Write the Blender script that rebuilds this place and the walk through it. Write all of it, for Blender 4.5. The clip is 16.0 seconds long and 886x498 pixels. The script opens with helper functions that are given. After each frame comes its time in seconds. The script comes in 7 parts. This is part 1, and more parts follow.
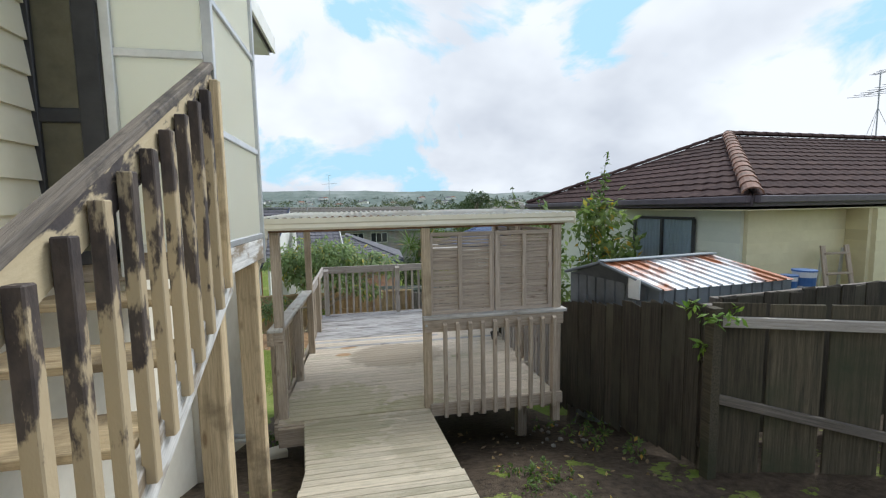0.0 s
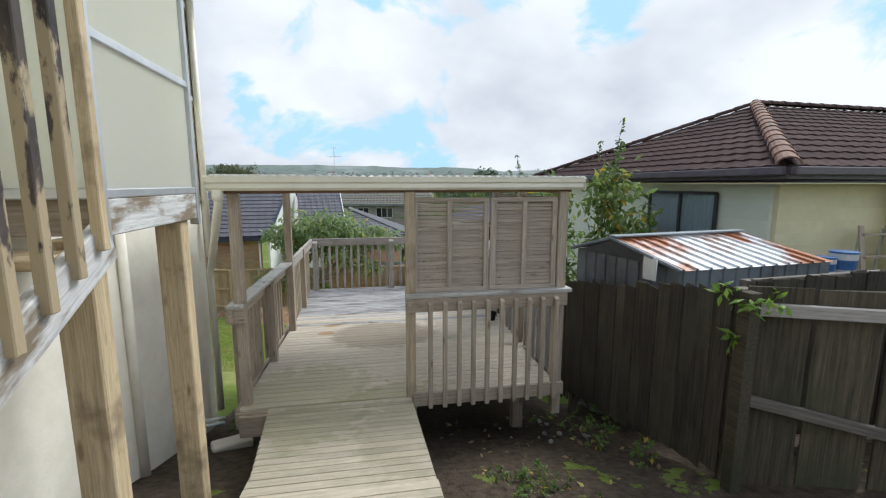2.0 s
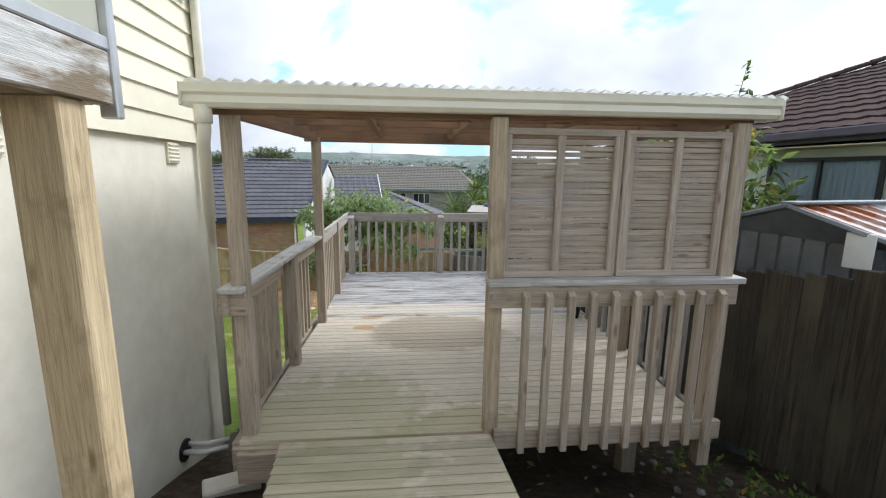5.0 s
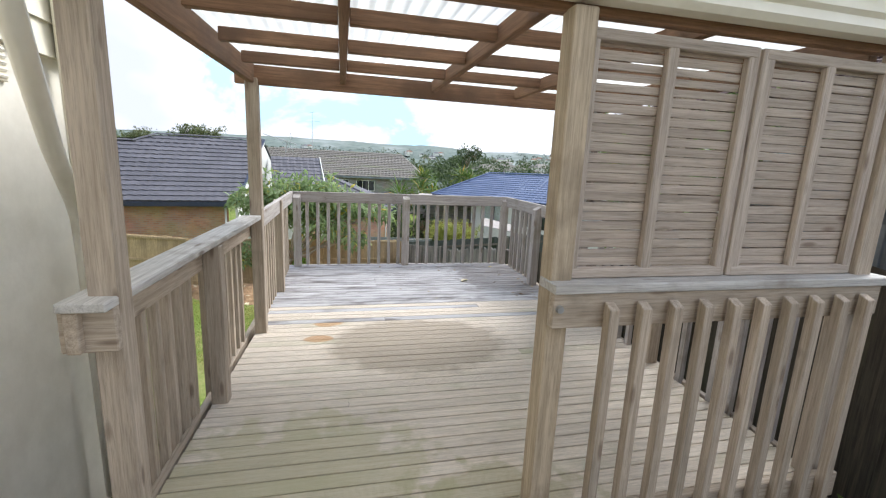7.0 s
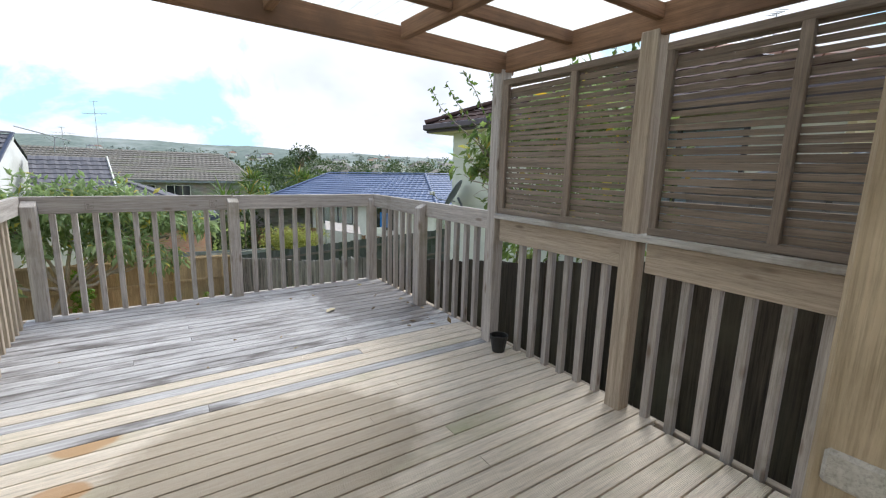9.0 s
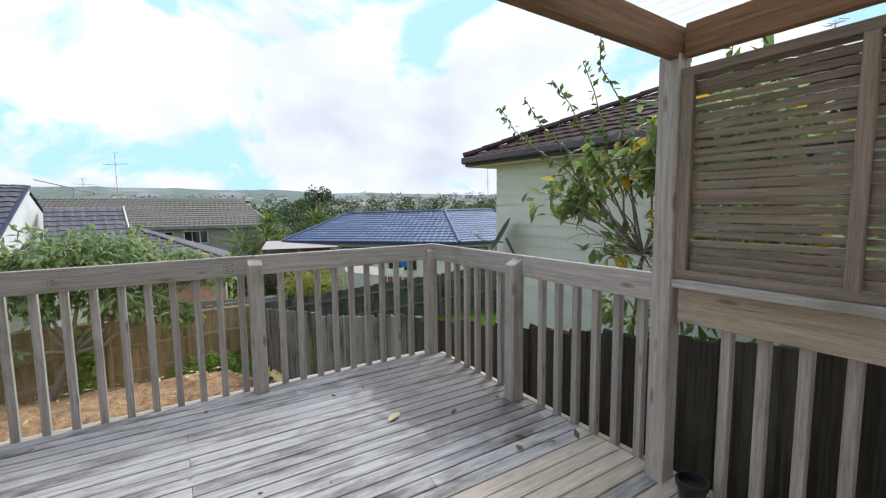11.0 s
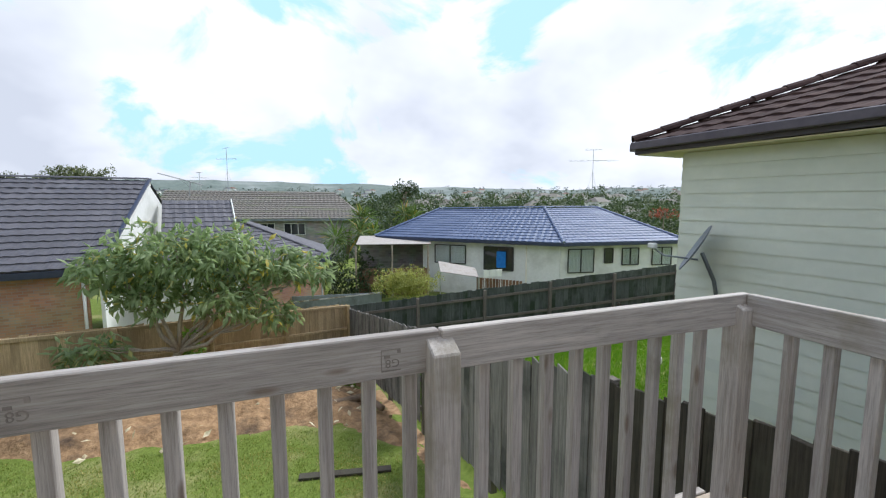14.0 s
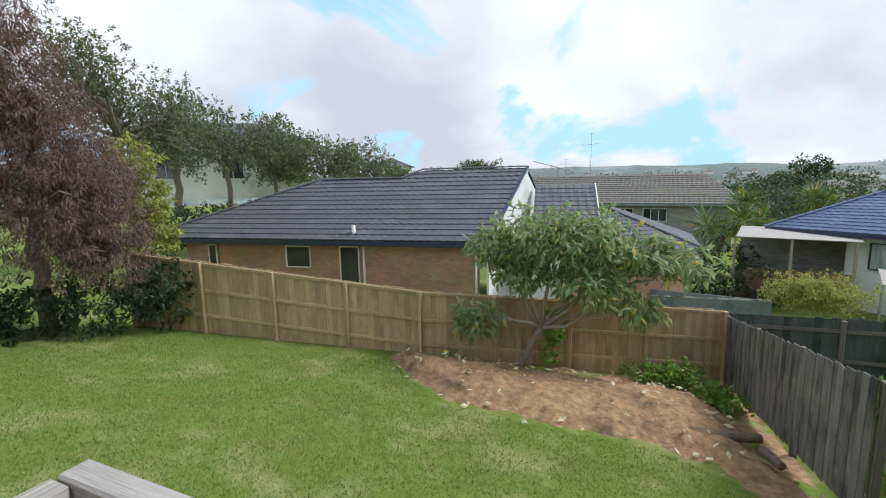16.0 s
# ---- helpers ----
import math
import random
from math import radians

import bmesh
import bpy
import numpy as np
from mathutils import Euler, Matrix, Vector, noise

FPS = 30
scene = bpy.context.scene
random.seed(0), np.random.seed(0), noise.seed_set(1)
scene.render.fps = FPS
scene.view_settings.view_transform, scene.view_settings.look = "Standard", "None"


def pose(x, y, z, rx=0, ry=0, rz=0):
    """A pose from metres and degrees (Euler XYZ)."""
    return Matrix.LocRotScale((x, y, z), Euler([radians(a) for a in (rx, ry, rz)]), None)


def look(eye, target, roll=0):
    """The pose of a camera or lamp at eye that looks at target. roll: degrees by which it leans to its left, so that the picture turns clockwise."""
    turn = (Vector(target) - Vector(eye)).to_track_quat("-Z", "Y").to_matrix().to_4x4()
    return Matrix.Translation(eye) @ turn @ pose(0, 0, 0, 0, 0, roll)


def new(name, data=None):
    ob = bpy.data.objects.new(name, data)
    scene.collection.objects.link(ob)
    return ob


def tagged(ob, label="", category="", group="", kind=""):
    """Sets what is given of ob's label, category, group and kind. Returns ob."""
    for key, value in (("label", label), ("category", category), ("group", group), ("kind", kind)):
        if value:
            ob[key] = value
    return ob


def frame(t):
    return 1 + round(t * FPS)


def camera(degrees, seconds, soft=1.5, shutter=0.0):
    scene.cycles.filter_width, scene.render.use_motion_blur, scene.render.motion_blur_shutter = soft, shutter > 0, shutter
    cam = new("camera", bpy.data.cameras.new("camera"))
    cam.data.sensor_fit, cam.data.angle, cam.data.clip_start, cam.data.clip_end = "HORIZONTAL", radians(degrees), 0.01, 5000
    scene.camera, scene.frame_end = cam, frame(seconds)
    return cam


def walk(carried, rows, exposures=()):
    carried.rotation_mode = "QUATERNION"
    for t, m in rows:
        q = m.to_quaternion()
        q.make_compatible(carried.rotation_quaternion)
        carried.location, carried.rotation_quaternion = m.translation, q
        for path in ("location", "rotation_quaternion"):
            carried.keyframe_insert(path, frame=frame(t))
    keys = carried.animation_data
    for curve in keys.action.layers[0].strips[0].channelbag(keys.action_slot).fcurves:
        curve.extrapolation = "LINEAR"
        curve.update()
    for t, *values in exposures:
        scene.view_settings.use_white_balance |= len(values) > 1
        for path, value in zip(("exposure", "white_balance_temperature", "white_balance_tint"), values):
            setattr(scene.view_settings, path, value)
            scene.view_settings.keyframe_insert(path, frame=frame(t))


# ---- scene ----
cam = camera(91.4, 16.0, 1.2)
PATH = [
    (0, (-0.738, -4.623, 2.21), (-0.357, -2.669, 2.015), -1.0),
    (0.5, (-0.69, -4.574, 2.189), (-0.192, -2.657, 1.907), 0.1),
    (1, (-0.616, -4.401, 2.182), (-0.101, -2.494, 1.871), 1.1),
    (1.5, (-0.526, -4.222, 2.159), (0.027, -2.325, 1.852), 0.8),
    (2, (-0.432, -4.049, 2.063), (-0.087, -2.101, 1.764), 0.1),
    (2.5, (-0.396, -3.873, 2.045), (-0.156, -1.91, 1.743), -0.3),
    (3, (-0.427, -3.701, 2.007), (-0.178, -1.745, 1.671), -0.4),
    (3.5, (-0.431, -3.476, 1.911), (-0.196, -1.52, 1.568), 0.4),
    (4, (-0.459, -3.214, 1.888), (-0.237, -1.257, 1.538), 0.9),
    (4.5, (-0.546, -2.934, 1.744), (-0.34, -0.975, 1.401), 0.9),
    (5, (-0.607, -2.621, 1.676), (-0.418, -0.661, 1.326), 0.7),
    (5.2, (-0.603, -2.472, 1.634), (-0.422, -0.511, 1.283), 0.7),
    (7.3, (-0.851, -1.335, 1.377), (-0.276, 0.539, 0.982), 2.6),
    (7.5, (-0.850, -1.185, 1.32), (-0.157, 0.65, 0.926), 1.8),
    (8, (-0.844, -0.86, 1.289), (0.073, 0.866, 0.870), 1.3),
    (8.2, (-0.796, -0.712, 1.277), (0.16, 0.995, 0.860), 1.6),
    (10.3, (-0.508, 0.658, 1.353), (0.743, 2.201, 1.113), -0.1),
    (10.5, (-0.484, 0.776, 1.353), (0.673, 2.391, 1.127), -0.5),
    (11, (-0.467, 1.173, 1.348), (0.599, 2.854, 1.147), -0.7),
    (11.3, (-0.419, 1.352, 1.368), (0.637, 3.038, 1.164), -1.4),
    (11.5, (-0.423, 1.524, 1.359), (0.628, 3.214, 1.168), -1.1),
    (12, (-0.377, 1.871, 1.365), (0.558, 3.629, 1.173), -0.2),
    (12.5, (-0.37, 2.233, 1.353), (0.535, 4.005, 1.145), 0.3),
    (13, (-0.354, 2.604, 1.358), (0.464, 4.415, 1.132), 0.6),
    (13.5, (-0.388, 2.947, 1.396), (0.411, 4.766, 1.17), 0.7),
    (14, (-0.465, 3.223, 1.426), (0.27, 5.069, 1.203), 0.0),
    (14.5, (-0.521, 3.553, 1.414), (0.031, 5.463, 1.193), -0.5),
    (15, (-0.58, 3.821, 1.423), (-0.357, 5.794, 1.184), 0.0),
    (15.5, (-0.733, 4.065, 1.401), (-0.933, 6.038, 1.144), -0.3),
    (16, (-0.822, 4.220, 1.379), (-1.591, 6.045, 1.1), -1.0),
]
walk(cam, [(r[0], look(*r[1:])) for r in PATH], [(0, 0.03, 6080, 8), (3.5, 0.06, 6090, 8), (5, 0.28, 6080, 9), (7.5, 0.66, 6090, 12), (8.2, 0.55, 6090, 11), (10.5, 0.33, 6080, 10), (12, 0.12, 6060, 11), (14.5, 0.24, 6020, 10), (16, 0.12, 6040, 8)])

# ---- light ----
SUN_AZ, SUN_EL = 62.0, 48.0  # degrees to the right of the deck's axis, above the horizon
world = bpy.data.worlds.new("sky")
scene.world = world
world.use_nodes = True


def sky_nodes():
    nt = world.node_tree
    nt.nodes.clear()
    N, L = nt.nodes.new, nt.links.new
    out, bg = N("ShaderNodeOutputWorld"), N("ShaderNodeBackground")
    sky = N("ShaderNodeTexSky")
    sky.sky_type, sky.sun_disc = "NISHITA", False
    sky.sun_elevation, sky.sun_rotation = radians(SUN_EL), radians(SUN_AZ)
    sky.air_density, sky.dust_density = 1.1, 0.6
    geo = N("ShaderNodeTexCoord")
    sep = N("ShaderNodeSeparateXYZ")
    L(geo.outputs["Generated"], sep.inputs[0])
    # project the view direction on a flat cloud layer
    add = N("ShaderNodeMath"); add.operation = "ADD"; add.inputs[1].default_value = 0.55
    mx = N("ShaderNodeMath"); mx.operation = "MAXIMUM"; mx.inputs[1].default_value = 0.0
    L(sep.outputs[2], mx.inputs[0]); L(mx.outputs[0], add.inputs[0])
    dx = N("ShaderNodeMath"); dx.operation = "DIVIDE"; L(sep.outputs[0], dx.inputs[0]); L(add.outputs[0], dx.inputs[1])
    dy = N("ShaderNodeMath"); dy.operation = "DIVIDE"; L(sep.outputs[1], dy.inputs[0]); L(add.outputs[0], dy.inputs[1])
    com = N("ShaderNodeCombineXYZ"); L(dx.outputs[0], com.inputs[0]); L(dy.outputs[0], com.inputs[1])
    com.inputs[2].default_value = CLOUD_SEED
    n1 = N("ShaderNodeTexNoise"); n1.inputs["Scale"].default_value = 2.1; n1.inputs["Detail"].default_value = 9; n1.inputs["Roughness"].default_value = 0.55
    n1.inputs["Distortion"].default_value = 0.5
    L(com.outputs[0], n1.inputs["Vector"])
    cover = N("ShaderNodeValToRGB")
    cover.color_ramp.elements[0].position, cover.color_ramp.elements[1].position = 0.412, 0.468
    low = N("ShaderNodeMapRange"); low.inputs["From Min"].default_value, low.inputs["From Max"].default_value = 0.0, 0.22
    low.inputs["To Min"].default_value, low.inputs["To Max"].default_value = 0.07, 0.0
    L(sep.outputs[2], low.inputs[0])
    thick = N("ShaderNodeMath"); thick.operation = "ADD"
    L(n1.outputs["Fac"], thick.inputs[0]); L(low.outputs[0], thick.inputs[1]); L(thick.outputs[0], cover.inputs[0])
    n2 = N("ShaderNodeTexNoise"); n2.inputs["Scale"].default_value = 1.3; n2.inputs["Detail"].default_value = 5; n2.inputs["Roughness"].default_value = 0.5
    off = N("ShaderNodeVectorMath"); off.operation = "ADD"; off.inputs[1].default_value = (4.1, 1.7, 2.0)
    L(com.outputs[0], off.inputs[0]); L(off.outputs[0], n2.inputs["Vector"])
    shade = N("ShaderNodeValToRGB")
    shade.color_ramp.elements[0].position, shade.color_ramp.elements[1].position = 0.38, 0.58
    shade.color_ramp.elements[0].color, shade.color_ramp.elements[1].color = (0.66, 0.685, 0.75, 1), (1.06, 1.07, 1.09, 1)
    L(n2.outputs["Fac"], shade.inputs[0])
    cloud = N("ShaderNodeVectorMath"); cloud.operation = "SCALE"; cloud.inputs[3].default_value = 7.4
    L(shade.outputs[0], cloud.inputs[0])
    sk = N("ShaderNodeVectorMath"); sk.operation = "SCALE"; sk.inputs[3].default_value = 2.2
    L(sky.outputs[0], sk.inputs[0])
    lim = N("ShaderNodeVectorMath"); lim.operation = "MINIMUM"; lim.inputs[1].default_value = (4.1, 6.3, 7.6)
    L(sk.outputs[0], lim.inputs[0])
    mix = N("ShaderNodeMix"); mix.data_type = "RGBA"
    L(cover.outputs[0], mix.inputs[0]); L(lim.outputs[0], mix.inputs[6]); L(cloud.outputs[0], mix.inputs[7])
    L(mix.outputs[2], bg.inputs[0])
    bg.inputs[1].default_value = 0.125
    L(bg.outputs[0], out.inputs[0])


CLOUD_SEED = 11.3
sky_nodes()
sun = new("sun", bpy.data.lights.new("sun", "SUN"))
sun.data.energy, sun.data.angle, sun.data.color = 3.0, radians(24), (1.0, 0.97, 0.92)
sun.matrix_world = look((0, 0, 0), (-math.sin(radians(SUN_AZ)) * math.cos(radians(SUN_EL)), -math.cos(radians(SUN_AZ)) * math.cos(radians(SUN_EL)), -math.sin(radians(SUN_EL))))


# ---- materials ----
def mat(name, c1, c2, scale=(1, 1, 1), detail=6, rough=0.75, metal=0.0, bump=0.2, bump_scale=60.0, stain=None, stain_scale=1.2, stain_lo=0.5, stain_hi=0.65, var=0.12, coords="Object", stain_stretch=(1, 1, 1), dist=0.005, spec=0.4, per_island=False):
    """Two tones mixed by noise stretched along the grain, a stain at a larger scale, and relief."""
    m = bpy.data.materials.new(name)
    m.use_nodes = True
    nt = m.node_tree
    N, L = nt.nodes.new, nt.links.new
    b = nt.nodes["Principled BSDF"]
    tc = N("ShaderNodeTexCoord")
    info = N("ShaderNodeObjectInfo")
    rnd = info.outputs["Random"]
    if per_island:
        g = N("ShaderNodeNewGeometry")
        rnd = g.outputs["Random Per Island"]
    offs = N("ShaderNodeVectorMath"); offs.operation = "MULTIPLY_ADD"
    cmb = N("ShaderNodeCombineXYZ")
    mul = N("ShaderNodeMath"); mul.operation = "MULTIPLY"; mul.inputs[1].default_value = 37.0
    L(rnd, mul.inputs[0])
    for i in range(3):
        L(mul.outputs[0], cmb.inputs[i])
    offs.inputs[1].default_value = (1, 1, 1)
    L(tc.outputs[coords], offs.inputs[0]); L(cmb.outputs[0], offs.inputs[2])
    mp = N("ShaderNodeMapping"); mp.inputs["Scale"].default_value = scale
    L(offs.outputs[0], mp.inputs["Vector"])
    n = N("ShaderNodeTexNoise"); n.inputs["Scale"].default_value = 6.0; n.inputs["Detail"].default_value = detail; n.inputs["Roughness"].default_value = 0.65
    L(mp.outputs[0], n.inputs["Vector"])
    r = N("ShaderNodeValToRGB")
    r.color_ramp.elements[0].position, r.color_ramp.elements[1].position = 0.32, 0.68
    r.color_ramp.elements[0].color, r.color_ramp.elements[1].color = (*c1, 1), (*c2, 1)
    L(n.outputs["Fac"], r.inputs[0])
    col = r.outputs[0]
    if max(scale) > 4 * min(scale):
        # fine dark streaks along the grain
        n3 = N("ShaderNodeTexNoise"); n3.inputs["Scale"].default_value = 26.0; n3.inputs["Detail"].default_value = 4; n3.inputs["Roughness"].default_value = 0.7
        L(mp.outputs[0], n3.inputs["Vector"])
        r3 = N("ShaderNodeMapRange"); r3.inputs["From Min"].default_value, r3.inputs["From Max"].default_value = 0.33, 0.52
        r3.inputs["To Min"].default_value, r3.inputs["To Max"].default_value = 0.76, 1.10
        L(n3.outputs["Fac"], r3.inputs[0])
        sc = N("ShaderNodeVectorMath"); sc.operation = "SCALE"
        L(col, sc.inputs[0]); L(r3.outputs[0], sc.inputs[3])
        col = sc.outputs[0]
    if stain:
        mp2 = N("ShaderNodeMapping"); mp2.inputs["Scale"].default_value = stain_stretch
        L(offs.outputs[0], mp2.inputs["Vector"])
        n2 = N("ShaderNodeTexNoise"); n2.inputs["Scale"].default_value = stain_scale; n2.inputs["Detail"].default_value = 7; n2.inputs["Roughness"].default_value = 0.6
        L(mp2.outputs[0], n2.inputs["Vector"])
        r2 = N("ShaderNodeValToRGB")
        r2.color_ramp.elements[0].position, r2.color_ramp.elements[1].position = stain_lo, stain_hi
        L(n2.outputs["Fac"], r2.inputs[0])
        mx = N("ShaderNodeMix"); mx.data_type = "RGBA"
        L(r2.outputs[0], mx.inputs[0]); L(col, mx.inputs[6]); mx.inputs[7].default_value = (*stain, 1)
        col = mx.outputs[2]
    hs = N("ShaderNodeHueSaturation")
    mr = N("ShaderNodeMapRange"); mr.inputs["To Min"].default_value = 1 - var; mr.inputs["To Max"].default_value = 1 + var
    L(rnd, mr.inputs[0]); L(mr.outputs[0], hs.inputs["Value"]); L(col, hs.inputs["Color"])
    L(hs.outputs[0], b.inputs["Base Color"])
    b.inputs["Roughness"].default_value, b.inputs["Metallic"].default_value = rough, metal
    b.inputs["Specular IOR Level"].default_value = spec
    if bump:
        nb = N("ShaderNodeTexNoise"); nb.inputs["Scale"].default_value = bump_scale; nb.inputs["Detail"].default_value = 4
        L(mp.outputs[0], nb.inputs["Vector"])
        bp = N("ShaderNodeBump"); bp.inputs["Strength"].default_value = bump; bp.inputs["Distance"].default_value = dist
        L(nb.outputs["Fac"], bp.inputs["Height"]); L(bp.outputs[0], b.inputs["Normal"])
    return m


def glass(name, tint=(0.9, 0.95, 0.95), rough=0.02):
    m = bpy.data.materials.new(name)
    m.use_nodes = True
    b = m.node_tree.nodes["Principled BSDF"]
    b.inputs["Base Color"].default_value, b.inputs["Roughness"].default_value = (*tint, 1), rough
    b.inputs["Transmission Weight"].default_value, b.inputs["IOR"].default_value = 1.0, 1.45
    return m


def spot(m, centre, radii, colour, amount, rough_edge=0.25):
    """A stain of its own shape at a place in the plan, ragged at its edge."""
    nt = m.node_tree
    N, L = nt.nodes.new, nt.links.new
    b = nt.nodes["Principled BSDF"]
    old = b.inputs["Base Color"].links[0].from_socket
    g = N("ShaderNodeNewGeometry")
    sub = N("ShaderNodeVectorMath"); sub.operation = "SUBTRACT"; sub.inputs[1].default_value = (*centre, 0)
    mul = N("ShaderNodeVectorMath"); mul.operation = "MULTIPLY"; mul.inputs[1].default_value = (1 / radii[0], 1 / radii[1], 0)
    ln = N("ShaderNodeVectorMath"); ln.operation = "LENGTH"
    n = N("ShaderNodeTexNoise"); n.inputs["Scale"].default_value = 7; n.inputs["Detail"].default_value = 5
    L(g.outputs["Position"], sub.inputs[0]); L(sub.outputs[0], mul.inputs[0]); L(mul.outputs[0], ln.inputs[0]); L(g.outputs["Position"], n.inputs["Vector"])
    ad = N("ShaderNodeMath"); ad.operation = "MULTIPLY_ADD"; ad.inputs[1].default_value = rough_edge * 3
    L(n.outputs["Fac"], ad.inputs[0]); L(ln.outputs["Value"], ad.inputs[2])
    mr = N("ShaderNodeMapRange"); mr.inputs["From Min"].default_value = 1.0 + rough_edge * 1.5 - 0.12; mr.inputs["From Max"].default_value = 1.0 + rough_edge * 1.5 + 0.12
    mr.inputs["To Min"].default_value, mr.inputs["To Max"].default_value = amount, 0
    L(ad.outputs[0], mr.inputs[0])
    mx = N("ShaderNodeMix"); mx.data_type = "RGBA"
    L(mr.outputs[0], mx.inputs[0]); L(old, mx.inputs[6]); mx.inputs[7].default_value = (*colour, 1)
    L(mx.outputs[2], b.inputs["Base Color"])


GRAIN = (0.35, 9, 9)
M_RAMP = mat("weathered ramp decking", (0.44, 0.385, 0.285), (0.63, 0.555, 0.435), GRAIN, stain=(0.29, 0.275, 0.18), stain_scale=0.9, stain_lo=0.5, stain_hi=0.75, var=0.1, bump=0.35, rough=0.8)
M_DECK = mat("weathered decking", (0.52, 0.445, 0.355), (0.70, 0.615, 0.51), GRAIN, stain=(0.40, 0.38, 0.25), stain_scale=0.9, stain_lo=0.55, stain_hi=0.75, var=0.06, bump=0.35, rough=0.8)
M_DECKGREY = mat("silvered decking", (0.27, 0.258, 0.255), (0.50, 0.485, 0.48), GRAIN, stain=(0.12, 0.105, 0.098), stain_scale=2.6, stain_lo=0.49, stain_hi=0.66, stain_stretch=(0.7, 2.2, 2.2), var=0.10, bump=0.4, rough=0.72)
M_POST = mat("grey brown pine", (0.295, 0.238, 0.180), (0.48, 0.40, 0.315), GRAIN, stain=(0.17, 0.145, 0.12), stain_scale=1.6, stain_lo=0.6, stain_hi=0.8, bump=0.25, rough=0.8)
M_RAILGREY = mat("silvered rail timber", (0.285, 0.252, 0.225), (0.475, 0.435, 0.395), GRAIN, stain=(0.22, 0.195, 0.14), stain_scale=2.0, stain_lo=0.58, stain_hi=0.75, bump=0.3, rough=0.75)
M_CAP = mat("bleached cap timber", (0.36, 0.34, 0.31), (0.58, 0.56, 0.53), GRAIN, stain=(0.26, 0.22, 0.18), stain_scale=2.4, bump=0.3, rough=0.75)
M_BEAM = mat("brown beam timber", (0.15, 0.080, 0.042), (0.27, 0.155, 0.088), GRAIN, stain=(0.14, 0.082, 0.050), stain_scale=1.5, bump=0.2, rough=0.75)
M_SLAT = mat("grey brown slat", (0.315, 0.260, 0.212), (0.49, 0.415, 0.345), GRAIN, var=0.1, bump=0.25, rough=0.8)
M_FRESH = mat("knotty yellow pine", (0.40, 0.30, 0.178), (0.61, 0.49, 0.315), GRAIN, stain=(0.23, 0.175, 0.11), stain_scale=3.2, stain_lo=0.52, stain_hi=0.68, bump=0.55, rough=0.75)
M_PEEL = mat("flaking dark stain over timber", (0.035, 0.03, 0.035), (0.09, 0.075, 0.07), (1, 2, 2), stain=(0.46, 0.38, 0.25), stain_scale=4.0, stain_lo=0.50, stain_hi=0.54, stain_stretch=(0.6, 1.6, 1.6), bump=0.6, bump_scale=30, rough=0.7)
M_PEELTOP = mat("worn grey handrail", (0.07, 0.06, 0.055), (0.27, 0.23, 0.19), GRAIN, stain=(0.05, 0.045, 0.045), stain_scale=6.0, bump=0.5, rough=0.8)
M_WHITEWOOD = mat("flaking whitewashed timber", (0.46, 0.455, 0.45), (0.68, 0.67, 0.655), GRAIN, stain=(0.23, 0.18, 0.125), stain_scale=4.5, stain_lo=0.49, stain_hi=0.60, stain_stretch=(0.6, 2, 2), bump=0.45, rough=0.8)
M_FENCE = mat("dark mossy paling", (0.021, 0.018, 0.014), (0.080, 0.066, 0.048), (9, 9, 0.35), stain=(0.085, 0.080, 0.055), stain_scale=1.1, stain_lo=0.5, stain_hi=0.72, var=0.25, bump=0.4, rough=0.9)
M_FENCEBROWN = mat("brown mossy paling", (0.045, 0.038, 0.026), (0.125, 0.103, 0.066), (9, 9, 0.35), stain=(0.05, 0.055, 0.03), stain_scale=1.2, stain_lo=0.5, stain_hi=0.7, var=0.3, bump=0.4, rough=0.9)
# M_SLAT's timber with the side screen's backlit shade put into its colour
M_SLATBACKLIT = mat("backlit brown slat", (0.17, 0.135, 0.105), (0.29, 0.235, 0.19), GRAIN, var=0.12, bump=0.25, rough=0.85)
M_BACKFENCE = mat("dark green grey paling", (0.060, 0.068, 0.060), (0.13, 0.142, 0.128), (9, 9, 0.35), stain=(0.035, 0.05, 0.03), stain_scale=1.0, var=0.15, bump=0.3, rough=0.9)
M_FENCERAIL = mat("dark fence rail", (0.10, 0.085, 0.07), (0.22, 0.19, 0.16), GRAIN, bump=0.3, rough=0.85)
M_PALE = mat("tan paling", (0.37, 0.265, 0.145), (0.60, 0.45, 0.27), (9, 9, 0.35), stain=(0.30, 0.22, 0.13), stain_scale=0.7, stain_lo=0.5, stain_hi=0.75, var=0.16, bump=0.3, rough=0.85)
M_GREYPALE = mat("grey weathered paling", (0.145, 0.13, 0.115), (0.31, 0.285, 0.255), (9, 9, 0.35), stain=(0.07, 0.07, 0.06), stain_scale=0.8, var=0.18, bump=0.3, rough=0.85)
M_CREAM = mat("cream weatherboard paint", (0.78, 0.73, 0.58), (0.83, 0.785, 0.64), (1, 1, 1), stain=(0.68, 0.62, 0.47), stain_scale=0.5, stain_lo=0.55, stain_hi=0.8, var=0.03, bump=0.08, rough=0.55)
M_PLASTER = mat("cream grey plaster", (0.73, 0.69, 0.59), (0.82, 0.78, 0.68), (1, 1, 1), stain=(0.62, 0.57, 0.47), stain_scale=0.9, stain_lo=0.5, stain_hi=0.8, var=0.0, bump=0.25, bump_scale=40, rough=0.85, dist=0.004)
M_MINT = mat("pale green cream weatherboard", (0.68, 0.705, 0.60), (0.73, 0.75, 0.645), (1, 1, 1), stain=(0.62, 0.65, 0.56), stain_scale=0.4, var=0.02, bump=0.05, rough=0.6)
